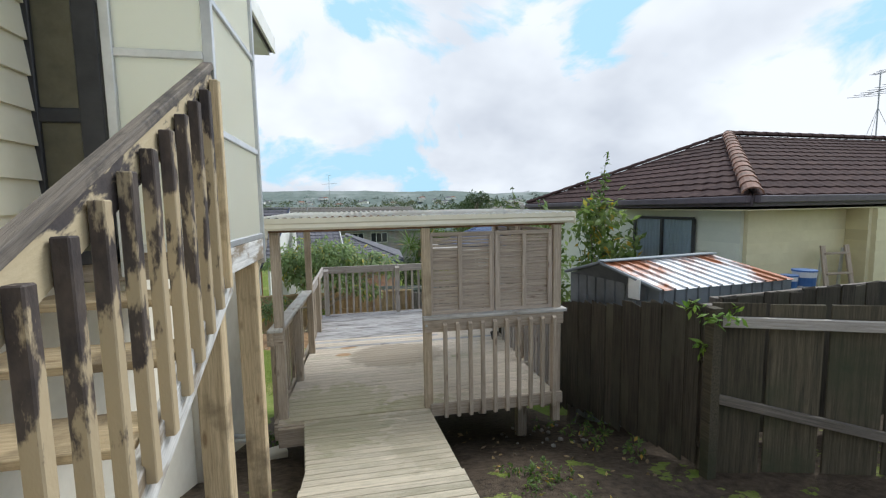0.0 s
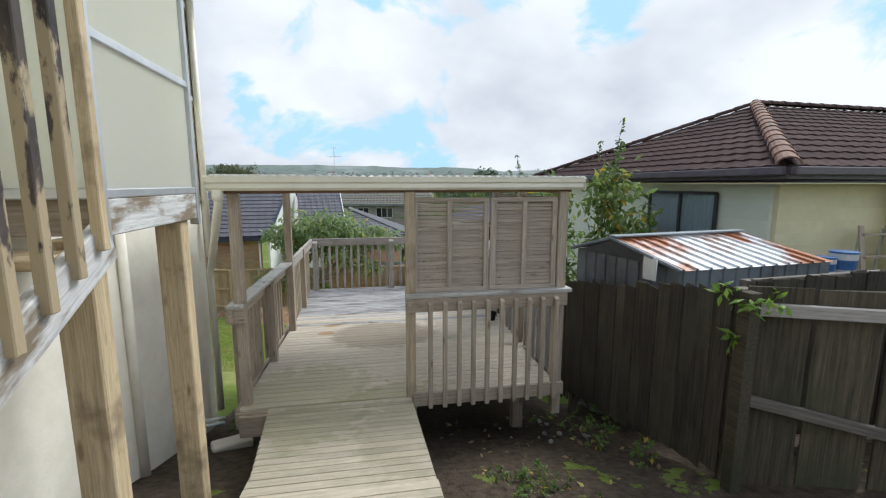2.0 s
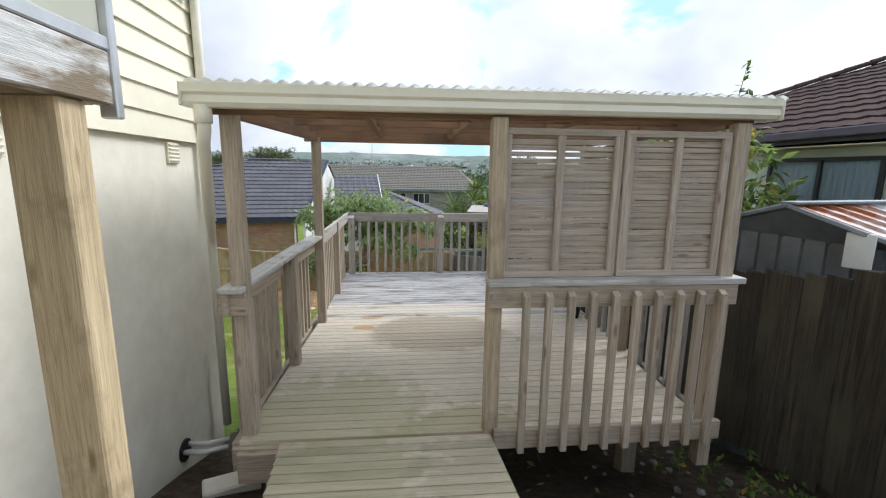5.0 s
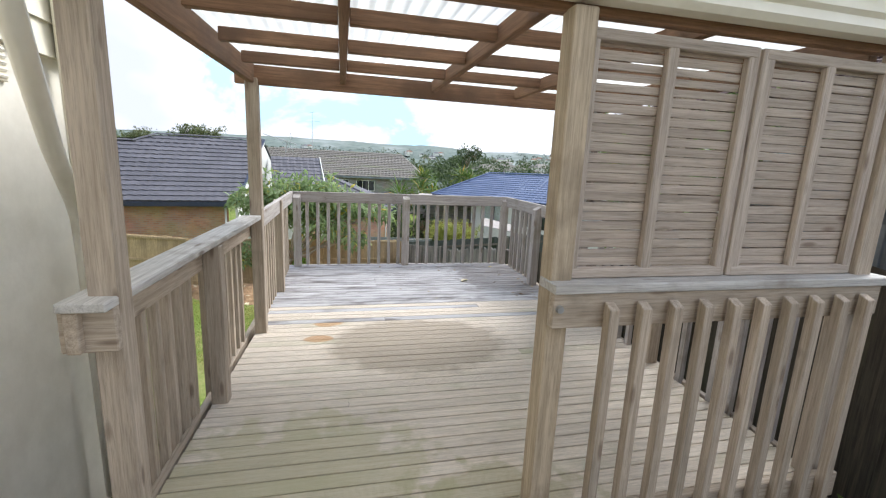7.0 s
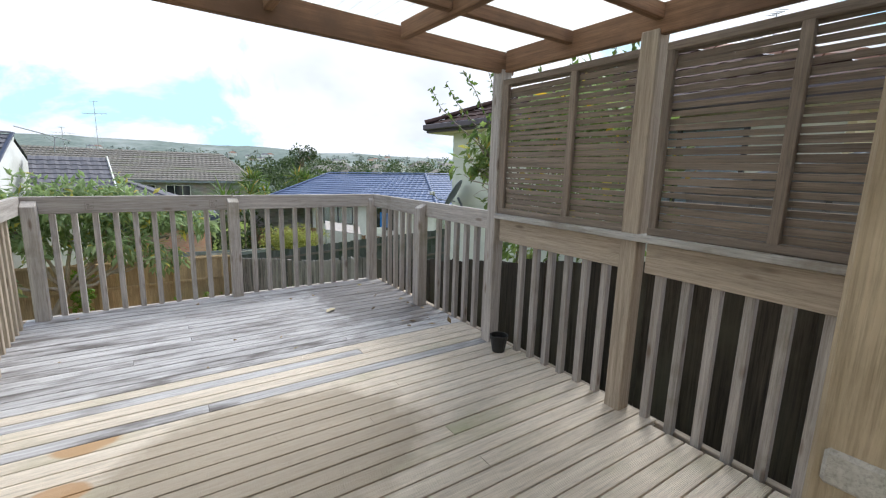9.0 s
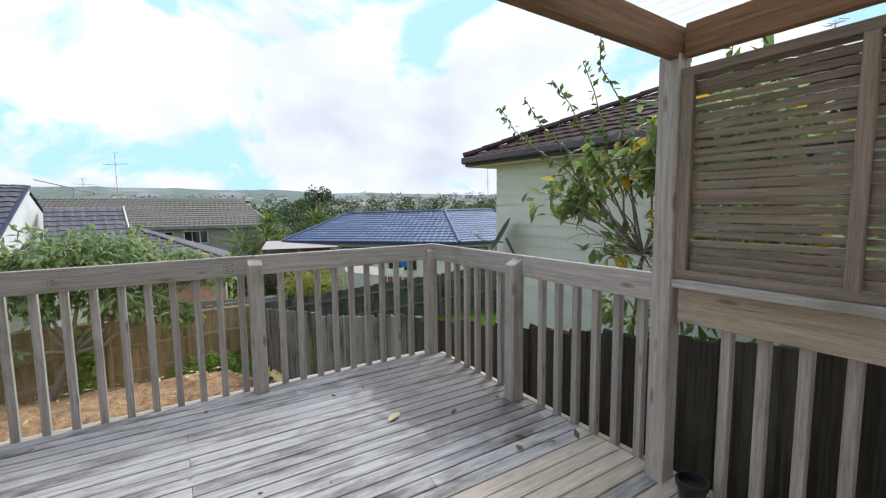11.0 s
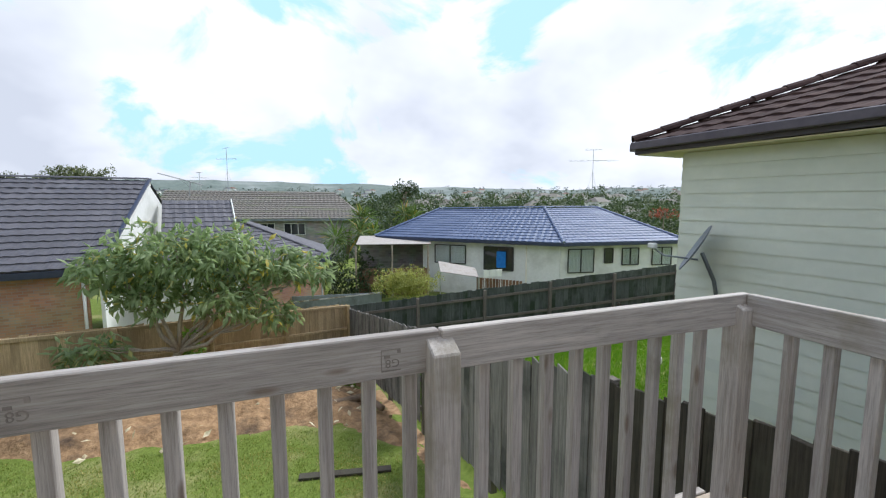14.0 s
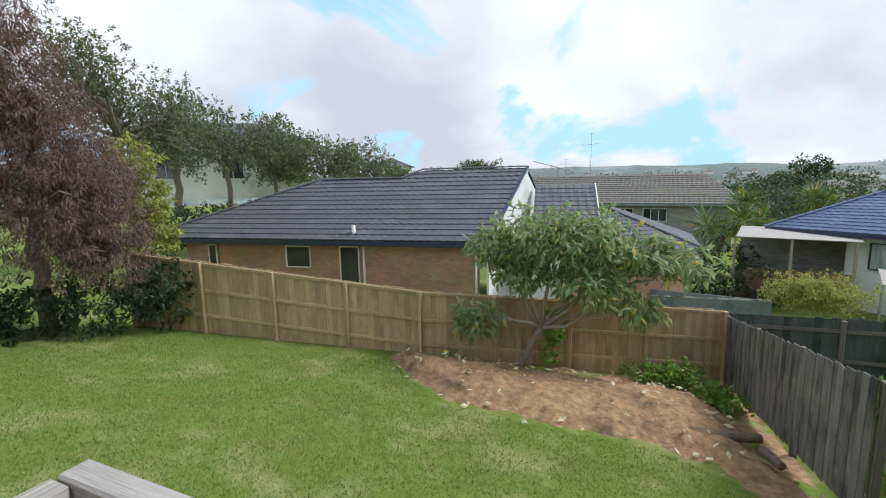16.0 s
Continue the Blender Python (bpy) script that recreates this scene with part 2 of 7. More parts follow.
M_CREAM2 = mat("yellow cream weatherboard", (0.72, 0.66, 0.42), (0.78, 0.72, 0.48), (1, 1, 1), stain=(0.66, 0.60, 0.38), stain_scale=0.4, var=0.02, bump=0.05, rough=0.6)
M_WHITE = mat("white painted board", (0.74, 0.74, 0.71), (0.82, 0.82, 0.79), (1, 1, 1), stain=(0.62, 0.62, 0.58), stain_scale=0.7, var=0.02, bump=0.06, rough=0.55)
M_PVC = mat("cream plastic gutter", (0.80, 0.76, 0.64), (0.85, 0.81, 0.70), (1, 1, 1), stain=(0.66, 0.61, 0.49), stain_scale=2.0, stain_lo=0.55, stain_hi=0.8, bump=0.04, rough=0.4)
M_ALU = mat("weathered aluminium", (0.55, 0.56, 0.58), (0.70, 0.71, 0.73), (1, 1, 1), rough=0.38, metal=0.7, bump=0.03)
M_DARKFRAME = mat("dark window frame", (0.025, 0.025, 0.03), (0.05, 0.05, 0.055), rough=0.4, bump=0.02)
M_GLASS = mat("dark window glass", (0.02, 0.025, 0.03), (0.035, 0.04, 0.045), rough=0.06, bump=0, spec=0.8)
M_BROWNTILE = mat("brown roof tile", (0.042, 0.026, 0.025), (0.085, 0.053, 0.050), (1, 1, 1), stain=(0.105, 0.067, 0.057), stain_scale=2.5, stain_lo=0.5, stain_hi=0.75, bump=0.4, bump_scale=20, rough=0.95, var=0.14, spec=0.12)
M_HIPTILE = mat("orange brown hip tile", (0.16, 0.08, 0.055), (0.28, 0.15, 0.105), (1, 1, 1), stain=(0.13, 0.08, 0.06), stain_scale=4, bump=0.3, rough=0.8)
M_GREYTILE = mat("charcoal steel tile", (0.088, 0.086, 0.098), (0.122, 0.118, 0.134), (1, 1, 1), stain=(0.138, 0.133, 0.15), stain_scale=0.8, bump=0.3, bump_scale=40, rough=0.65, var=0.06)
M_BLUETILE = mat("slate blue steel tile", (0.055, 0.085, 0.17), (0.085, 0.125, 0.235), (1, 1, 1), stain=(0.12, 0.16, 0.27), stain_scale=0.6, bump=0.3, bump_scale=40, rough=0.55, var=0.06)
M_OLDTILE = mat("mossy grey brown tile", (0.13, 0.115, 0.10), (0.24, 0.22, 0.19), (1, 1, 1), stain=(0.17, 0.175, 0.115), stain_scale=0.3, stain_lo=0.52, stain_hi=0.7, bump=0.3, rough=0.8)
M_FASCIA = mat("dark purple grey fascia", (0.08, 0.066, 0.08), (0.115, 0.097, 0.112), rough=0.4, bump=0.03)
M_BLUEFASCIA = mat("navy fascia", (0.03, 0.04, 0.07), (0.05, 0.06, 0.10), rough=0.4, bump=0.03)
M_BRICK = mat("orange brown brick", (0.30, 0.15, 0.08), (0.42, 0.235, 0.14), (1, 1, 1), stain=(0.22, 0.12, 0.08), stain_scale=0.9, stain_lo=0.55, stain_hi=0.8, bump=0.3, rough=0.85, var=0.2)
M_MORTAR = mat("grey mortar", (0.36, 0.31, 0.26), (0.45, 0.40, 0.34), rough=0.9, bump=0.3)
M_SHEDWALL = mat("grey steel cladding", (0.20, 0.225, 0.25), (0.27, 0.30, 0.325), (1, 1, 0.5), stain=(0.15, 0.16, 0.17), stain_scale=1.3, rough=0.5, metal=0.3, bump=0.05)
M_SHEDROOF = mat("rusting galvanised roof", (0.60, 0.62, 0.65), (0.78, 0.79, 0.80), (1, 1, 1), stain=(0.30, 0.105, 0.04), stain_scale=1.3, stain_lo=0.47, stain_hi=0.57, stain_stretch=(1.0, 0.8, 1), rough=0.55, metal=0.2, bump=0.1, coords="Object", var=0.04)
M_CLEAR = mat("milky corrugated plastic", (0.70, 0.72, 0.70), (0.82, 0.83, 0.82), (1, 1, 1), stain=(0.5, 0.47, 0.38), stain_scale=2, rough=0.4, bump=0.05)


def let_light_through(m, colour, share):
    """Adds diffuse transmission to a sheet material."""
    nt = m.node_tree
    b, out = nt.nodes["Principled BSDF"], nt.nodes["Material Output"]
    tr, mx = nt.nodes.new("ShaderNodeBsdfTranslucent"), nt.nodes.new("ShaderNodeMixShader")
    tr.inputs[0].default_value = (*colour, 1)
    mx.inputs[0].default_value = share
    nt.links.new(b.outputs[0], mx.inputs[1]); nt.links.new(tr.outputs[0], mx.inputs[2]); nt.links.new(mx.outputs[0], out.inputs["Surface"])


let_light_through(M_CLEAR, (0.95, 0.95, 0.93), 0.8)
M_FROST = mat("frosted porch sheet", (0.88, 0.89, 0.86), (0.92, 0.93, 0.90), (1, 1, 1), stain=(0.80, 0.80, 0.73), stain_scale=1.5, stain_lo=0.55, stain_hi=0.8, rough=0.3, bump=0.05)
let_light_through(M_FROST, (0.97, 0.97, 0.92), 0.75)
M_SOIL = mat("dark damp soil", (0.05, 0.04, 0.03), (0.12, 0.095, 0.07), (1, 1, 1), bump=0.8, bump_scale=12, rough=0.95, dist=0.03)
M_BLACK = mat("black plastic", (0.012, 0.012, 0.012), (0.025, 0.025, 0.025), rough=0.5, bump=0.02)
M_STEEL = mat("galvanised bolt steel", (0.35, 0.36, 0.37), (0.5, 0.5, 0.5), rough=0.45, metal=0.9, bump=0.05)


spot(M_DECK, (-0.22, 1.76), (0.72, 0.52), (0.30, 0.245, 0.18), 0.72, 0.16)
spot(M_DECK, (-0.96, 2.28), (0.13, 0.08), (0.42, 0.23, 0.09), 0.75)
spot(M_DECK, (-1.03, 1.93), (0.11, 0.07), (0.42, 0.23, 0.09), 0.75)
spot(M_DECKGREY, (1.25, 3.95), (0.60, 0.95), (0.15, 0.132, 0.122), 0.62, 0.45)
spot(M_RAMP, (-0.95, -0.45), (0.45, 0.55), (0.30, 0.28, 0.14), 0.4, 0.7)
spot(M_RAMP, (-0.25, -0.9), (0.3, 0.7), (0.30, 0.26, 0.17), 0.35, 0.7)
spot(M_DECK, (-1.1, 0.2), (0.7, 0.6), (0.42, 0.385, 0.22), 0.55, 0.7)
spot(M_DECK, (-0.2, -0.1), (0.5, 0.35), (0.36, 0.33, 0.18), 0.55, 0.7)


def upright(m):
    """The same timber with its grain running up."""
    c = m.copy()
    for n in c.node_tree.nodes:
        if n.bl_idname == "ShaderNodeMapping" and abs(n.inputs["Scale"].default_value[0] - GRAIN[0]) < 0.01:
            n.inputs["Scale"].default_value = (GRAIN[1], GRAIN[2], GRAIN[0])
    return c



def flaking_upwards(m, share):
    """The dark stain holds on the upper part of each baluster and has worn off lower down, with a ragged edge."""
    nt = m.node_tree
    N, L = nt.nodes.new, nt.links.new
    tc, sep = N("ShaderNodeTexCoord"), N("ShaderNodeSeparateXYZ")
    L(tc.outputs["Object"], sep.inputs[0])
    mix = [n for n in nt.nodes if n.bl_idname == "ShaderNodeMix"][0]
    ramp = mix.inputs[0].links[0].from_node
    fac = ramp.inputs[0].links[0].from_socket
    q = N("ShaderNodeMath"); q.operation = "MULTIPLY_ADD"; q.inputs[1].default_value = -share
    L(sep.outputs[0], q.inputs[0]); L(fac, q.inputs[2]); L(q.outputs[0], ramp.inputs[0])
    return m


M_BALUSTER = flaking_upwards(mat("baluster with stain flaking off", (0.035, 0.028, 0.03), (0.11, 0.085, 0.07), (1, 2, 2), stain=(0.42, 0.335, 0.215), stain_scale=5.0, stain_lo=0.44, stain_hi=0.49, stain_stretch=(0.7, 2, 2), bump=0.6, bump_scale=30, rough=0.7, var=0.1), 0.30)
M_TANPOST = mat("tan pine post", (0.33, 0.262, 0.182), (0.52, 0.425, 0.31), GRAIN, stain=(0.20, 0.155, 0.105), stain_scale=1.8, stain_lo=0.56, stain_hi=0.76, bump=0.35, rough=0.8)
UPRIGHT = {m.name: upright(m) for m in (M_POST, M_RAILGREY, M_TANPOST)}


def reeded(m, pitch=0.0062):
    """Fine lengthwise reeds milled into decking boards."""
    nt = m.node_tree
    N, L = nt.nodes.new, nt.links.new
    b = nt.nodes["Principled BSDF"]
    old = b.inputs["Normal"].links[0].from_socket
    tc, sep = N("ShaderNodeTexCoord"), N("ShaderNodeSeparateXYZ")
    L(tc.outputs["Object"], sep.inputs[0])
    mu = N("ShaderNodeMath"); mu.operation = "MULTIPLY"; mu.inputs[1].default_value = 2 * math.pi / pitch
    si = N("ShaderNodeMath"); si.operation = "SINE"
    L(sep.outputs[1], mu.inputs[0]); L(mu.outputs[0], si.inputs[0])
    bp = N("ShaderNodeBump"); bp.inputs["Strength"].default_value = 0.6; bp.inputs["Distance"].default_value = 0.0022
    L(si.outputs[0], bp.inputs["Height"]); L(old, bp.inputs["Normal"]); L(bp.outputs[0], b.inputs["Normal"])


reeded(M_DECK); reeded(M_RAMP)


def knots(m, colour, size=0.075, scale=(1.3, 5.0, 5.0), along_z=False):
    """Scattered dark oval knots in sawn timber."""
    nt = m.node_tree
    N, L = nt.nodes.new, nt.links.new
    b = nt.nodes["Principled BSDF"]
    old = b.inputs["Base Color"].links[0].from_socket
    src = [n for n in nt.nodes if n.bl_idname == "ShaderNodeVectorMath" and n.operation == "MULTIPLY_ADD"][0]
    mp = N("ShaderNodeMapping"); mp.inputs["Scale"].default_value = (scale[2], scale[1], scale[0]) if along_z else scale
    v = N("ShaderNodeTexVoronoi"); v.inputs["Scale"].default_value = 2.2; v.inputs["Randomness"].default_value = 1.0
    L(src.outputs[0], mp.inputs["Vector"]); L(mp.outputs[0], v.inputs["Vector"])
    mr = N("ShaderNodeMapRange"); mr.inputs["From Min"].default_value, mr.inputs["From Max"].default_value = size, size * 2.2
    mr.inputs["To Min"].default_value, mr.inputs["To Max"].default_value = 0.75, 0.0
    L(v.outputs["Distance"], mr.inputs[0])
    mx = N("ShaderNodeMix"); mx.data_type = "RGBA"
    L(mr.outputs[0], mx.inputs[0]); L(old, mx.inputs[6]); mx.inputs[7].default_value = (*colour, 1)
    L(mx.outputs[2], b.inputs["Base Color"])


for _m in (M_RAILGREY, M_POST, M_FRESH, M_CAP, M_SLAT):
    knots(_m, (0.17, 0.12, 0.085) if _m is not M_FRESH else (0.20, 0.12, 0.06))
for _m in UPRIGHT.values():
    knots(_m, (0.17, 0.12, 0.085), along_z=True)

# ---- mesh helpers ----
def thing(name, loc=(0, 0, 0), rz=0.0, label="", category="", group="", kind=""):
    ob = new(name)
    ob.matrix_basis = pose(*loc, 0, 0, rz)
    return tagged(ob, label, category, group, kind)


def mesh_of(bm, name, material):
    me = bpy.data.meshes.new(name)
    bm.to_mesh(me)
    bm.free()
    me.materials.append(material)
    return me


def part(name, bm, material, parent, label="", m=None, smooth=False):
    me = bm if isinstance(bm, bpy.types.Mesh) else mesh_of(bm, name, material)
    if smooth:
        me.polygons.foreach_set("use_smooth", [True] * len(me.polygons))
    ob = new(name, me)
    ob.parent = parent
    if m is not None:
        ob.matrix_basis = m
    if label:
        tagged(ob, label)
    return ob


def box(l, w, h, bev=0.003, bm=None, at=None):
    """A box of l x w x h round the origin (or round at), with softened edges."""
    own = bm is None
    bm = bm or bmesh.new()
    r = bmesh.ops.create_cube(bm, size=1.0)
    vs = r["verts"]
    for v in vs:
        v.co = Vector((v.co.x * l, v.co.y * w, v.co.z * h))
    if bev:
        es = list({e for v in vs for e in v.link_edges})
        r2 = bmesh.ops.bevel(bm, geom=es, offset=bev, segments=1, affect="EDGES")
        vs = list({v for f in r2["faces"] for v in f.verts} | {v for v in vs if v.is_valid})
    if at is not None:
        for v in vs:
            v.co += Vector(at)
    return bm


def along(a, b, roll=0.0):
    """The pose whose x axis runs from a to b, at the middle between them; z stays as upright as it can."""
    a, b = Vector(a), Vector(b)
    x = (b - a).normalized()
    up = Vector((0, 0, 1)) if abs(x.z) < 0.95 else Vector((0, 1, 0))
    y = up.cross(x).normalized()
    z = x.cross(y)
    m = Matrix((x, y, z)).transposed().to_4x4()
    m.translation = (a + b) / 2
    return m @ Matrix.Rotation(radians(roll), 4, "X")


STOCK = {}


def timber(name, a, b, w, h, material, parent, bev=0.004, roll=0.0, label=""):
    """A stick from a to b, w wide and h deep; sticks of one size and material share a mesh."""
    l = (Vector(b) - Vector(a)).length
    key = (round(l, 3), w, h, material.name, bev)
    if key not in STOCK:
        STOCK[key] = mesh_of(box(l, w, h, bev), name, material)
    return part(name, STOCK[key], material, parent, label, along(a, b, roll))


def deck_board(l, w=0.086, h=0.022, lip=0.0938):
    """A decking board: rounded top edges, and below the surface a narrow lip that closes the joint to the next board."""
    prof = [(-lip / 2, -h / 2 - 0.006), (lip / 2, -h / 2 - 0.006), (lip / 2, -h / 2), (w / 2, -h / 2), (w / 2, h / 2 - 0.003), (w / 2 - 0.003, h / 2), (-w / 2 + 0.003, h / 2), (-w / 2, h / 2 - 0.003), (-w / 2, -h / 2), (-lip / 2, -h / 2)]
    bm = bmesh.new()
    ends = [[bm.verts.new((x, y, z)) for y, z in prof] for x in (-l / 2, l / 2)]
    n = len(prof)
    for i in range(n):
        bm.faces.new((ends[0][i], ends[1][i], ends[1][(i + 1) % n], ends[0][(i + 1) % n]))
    bm.faces.new(ends[0]); bm.faces.new(ends[1][::-1])
    bmesh.ops.recalc_face_normals(bm, faces=bm.faces)
    return bm


def tube(points, radius, seg=10, bm=None, caps=True):
    """A round pipe through points."""
    bm = bm or bmesh.new()
    pts = [Vector(p) for p in points]
    rad = radius if isinstance(radius, (list, tuple)) else [radius] * len(pts)
    rings = []
    ref = None
    for i, p in enumerate(pts):
        d = (pts[min(i + 1, len(pts) - 1)] - pts[max(i - 1, 0)]).normalized()
        if ref is None:
            ref = d.orthogonal().normalized()
        ref = (ref - d * ref.dot(d)).normalized()
        o = d.cross(ref)
        rings.append([bm.verts.new(p + (ref * math.cos(2 * math.pi * k / seg) + o * math.sin(2 * math.pi * k / seg)) * rad[i]) for k in range(seg)])
    for r0, r1 in zip(rings, rings[1:]):
        for k in range(seg):
            bm.faces.new((r0[k], r0[(k + 1) % seg], r1[(k + 1) % seg], r1[k]))
    if caps:
        bm.faces.new(rings[0][::-1]); bm.faces.new(rings[-1])
    return bm


def pydata(name, verts, faces, material, smooth=False):
    me = bpy.data.meshes.new(name)
    me.from_pydata([tuple(v) for v in verts], [], faces)
    me.materials.append(material)
    if smooth:
        me.polygons.foreach_set("use_smooth", [True] * len(me.polygons))
    me.update()
    return me


def slab(poly, z0, z1, bm=None):
    """A prism over a plan outline."""
    bm = bm or bmesh.new()
    lo = [bm.verts.new((x, y, z0)) for x, y in poly]
    hi = [bm.verts.new((x, y, z1)) for x, y in poly]
    bm.faces.new(lo[::-1]); bm.faces.new(hi)
    n = len(poly)
    for i in range(n):
        bm.faces.new((lo[i], lo[(i + 1) % n], hi[(i + 1) % n], hi[i]))
    bmesh.ops.recalc_face_normals(bm, faces=bm.faces)
    return bm


# ---- ground ----
def ground_z(x, y):
    if y < -1.2:
        f = -0.15 + 0.14 * (-1.2 - max(y, -8))
    elif y < 4.5:
        f = -0.15 - 0.33 * (y + 1.2)
    elif y < 18:
        f = -2.03 - 0.16 * (y - 4.5)
    elif y < 45:
        f = -4.19
    else:
        f = -4.19 - 0.06 * (min(y, 300) - 45)
    # the neighbour's lawn lies higher behind the boundary fence
    f += 0.75 * max(0, min(1, (x - 2.3) / 0.8)) * max(0, min(1, (y - 7) / 3)) * max(0, min(1, (22 - y) / 4))
    return f - 0.05 * max(-16, min(2.2, x)) * min(1, max(0, (30 - y) / 10))


def build_ground(material):
    xs = np.concatenate([np.linspace(-900, -60, 12), np.linspace(-50, -14, 16), np.linspace(-13, 6, 77), np.linspace(7, 40, 16), np.linspace(60, 900, 10)])
    ys = np.concatenate([np.linspace(-400, -20, 8), np.linspace(-15, -6, 8), np.linspace(-5.5, 19, 99), np.linspace(20, 60, 20), np.linspace(80, 2500, 16)])
    vs, fs = [], []
    for y in ys:
        for x in xs:
            bumpy = 0.03 * noise.noise((x * 0.9, y * 0.9, 0)) + 0.015 * noise.noise((x * 3, y * 3, 5))
            vs.append((x, y, ground_z(x, y) + bumpy))
    w = len(xs)
    for j in range(len(ys) - 1):
        for i in range(w - 1):
            fs.append((j * w + i, j * w + i + 1, (j + 1) * w + i + 1, (j + 1) * w + i))
    ob = new("ground", pydata("ground", vs, fs, material, True))
    return tagged(ob, "sloping lawn and bare soil running out to the distance", "ground", kind="structure")


def ground_material():
    m = bpy.data.materials.new("lawn and soil")
    m.use_nodes = True
    nt = m.node_tree
    N, L = nt.nodes.new, nt.links.new
    b = nt.nodes["Principled BSDF"]
    tc = N("ShaderNodeTexCoord")

    def ns(scale, detail=6):
        n = N("ShaderNodeTexNoise"); n.inputs["Scale"].default_value = scale; n.inputs["Detail"].default_value = detail; n.inputs["Roughness"].default_value = 0.65
        L(tc.outputs["Object"], n.inputs["Vector"])
        return n.outputs["Fac"]

    def ramp(src, lo, hi, a=(0, 0, 0, 1), z=(1, 1, 1, 1)):
        r = N("ShaderNodeValToRGB"); r.color_ramp.elements[0].position, r.color_ramp.elements[1].position = lo, hi
        r.color_ramp.elements[0].color, r.color_ramp.elements[1].color = a, z
        L(src, r.inputs[0])
        return r.outputs[0]

    def mix(f, a, c):
        x = N("ShaderNodeMix"); x.data_type = "RGBA"; L(f, x.inputs[0]); L(a, x.inputs[6]); L(c, x.inputs[7])
        return x.outputs[2]

    grass = ramp(ns(9), 0.3, 0.7, (0.11, 0.155, 0.025, 1), (0.19, 0.245, 0.05, 1))
    dry = ramp(ns(25), 0.3, 0.7, (0.20, 0.24, 0.07, 1), (0.34, 0.31, 0.13, 1))
    grass = mix(ramp(ns(0.7), 0.50, 0.64), grass, dry)
    soil = ramp(ns(14), 0.3, 0.7, (0.045, 0.034, 0.025, 1), (0.13, 0.10, 0.072, 1))
    # soil lies round and under the decks: a band of plan with a ragged edge
    sep = N("ShaderNodeSeparateXYZ"); L(tc.outputs["Object"], sep.inputs[0])

    def mth(op, a, c):
        q = N("ShaderNodeMath"); q.operation = op
        for i, v in enumerate((a, c)):
            if isinstance(v, (int, float)):
                q.inputs[i].default_value = v
            else:
                L(v, q.inputs[i])
        return q.outputs[0]

    wob = mth("MULTIPLY", mth("SUBTRACT", ns(1.1), 0.5), 2.2)
    yy = mth("ADD", sep.outputs[1], wob)
    north = mth("LESS_THAN", yy, 4.6)
    west = mth("GREATER_THAN", mth("ADD", sep.outputs[0], mth("MULTIPLY", wob, 0.3)), -2.3)
    patch = mth("SUBTRACT", 1.0, mth("MULTIPLY", mth("LESS_THAN", yy, -0.9), mth("GREATER_THAN", ns(2.6), 0.58)))
    mask = mth("MULTIPLY", mth("MULTIPLY", north, west), patch)
    east = mth("LESS_THAN", sep.outputs[0], 2.2)
    east = mth("MAXIMUM", east, mth("MULTIPLY", mth("LESS_THAN", sep.outputs[0], 9.0), mth("LESS_THAN", yy, 1.5)))
    mask = mth("MULTIPLY", mask, east)
    L(mix(mask, grass, soil), b.inputs["Base Color"])
    b.inputs["Roughness"].default_value = 0.95
    b.inputs["Specular IOR Level"].default_value = 0.15
    bp = N("ShaderNodeBump"); bp.inputs["Strength"].default_value = 0.7; bp.inputs["Distance"].default_value = 0.04
    L(ns(40), bp.inputs["Height"]); L(bp.outputs[0], b.inputs["Normal"])
    return m


build_ground(ground_material())


# ---- the deck, its ramp, rails and roof ----
XL, XR, YF = -1.50, 1.505, 4.50  # deck edges: post lines at the sides and at the far end


def splay(y):
    """The house side of the deck runs a little outwards towards its front."""
    return -0.085 * max(0.0, 1 - y / 2.15)


def build_deck():
    d = thing("deck", label="weathered timber deck of grooved boards on posts", category="deck", kind="structure")
    rng = random.Random(4)
    for i in range(49):
        y = -0.06 + 0.094 * i
        cuts = [XL - 0.04 + splay(y), 1.49 if y < 0.9 else XR + 0.06]
        if i % 3 == 1:
            cuts.insert(1, rng.choice([-0.45, 0.25, 0.55, -0.8]))
        for a, c in zip(cuts, cuts[1:]):
            z = -0.0115 + rng.uniform(-0.0015, 0.001)
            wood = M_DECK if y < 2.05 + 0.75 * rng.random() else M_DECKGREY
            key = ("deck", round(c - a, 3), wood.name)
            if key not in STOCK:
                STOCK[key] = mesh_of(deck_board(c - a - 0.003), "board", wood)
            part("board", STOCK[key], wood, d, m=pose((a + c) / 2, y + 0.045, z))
    part("board", mesh_of(deck_board(1.50), "board", M_DECK), M_DECK, d, m=pose(0.74, -0.109, -0.0115))
    for x in (XL, -0.75, 0, 0.75, XR - 0.12):
        timber("joist", (x, -0.02, -0.093), (x, YF + 0.02, -0.093), 0.045, 0.14, M_POST, d)
    timber("fascia", (XL - 0.16, -0.085, -0.10), (0.0, -0.085, -0.10), 0.04, 0.15, M_POST, d)
    timber("fascia", (XL - 0.1, YF + 0.075, -0.10), (XR + 0.1, YF + 0.075, -0.10), 0.04, 0.17, M_POST, d)
    for y in (0.5, 2.3, 4.1):
        timber("bearer", (XL, y, -0.235), (XR, y, -0.235), 0.09, 0.14, M_POST, d)
        for x in (XL + 0.1, 0, XR - 0.25):
            timber("pile", (x, y, ground_z(x, y) - 0.1), (x, y, -0.305), 0.12, 0.12, M_POST, d)
    return d


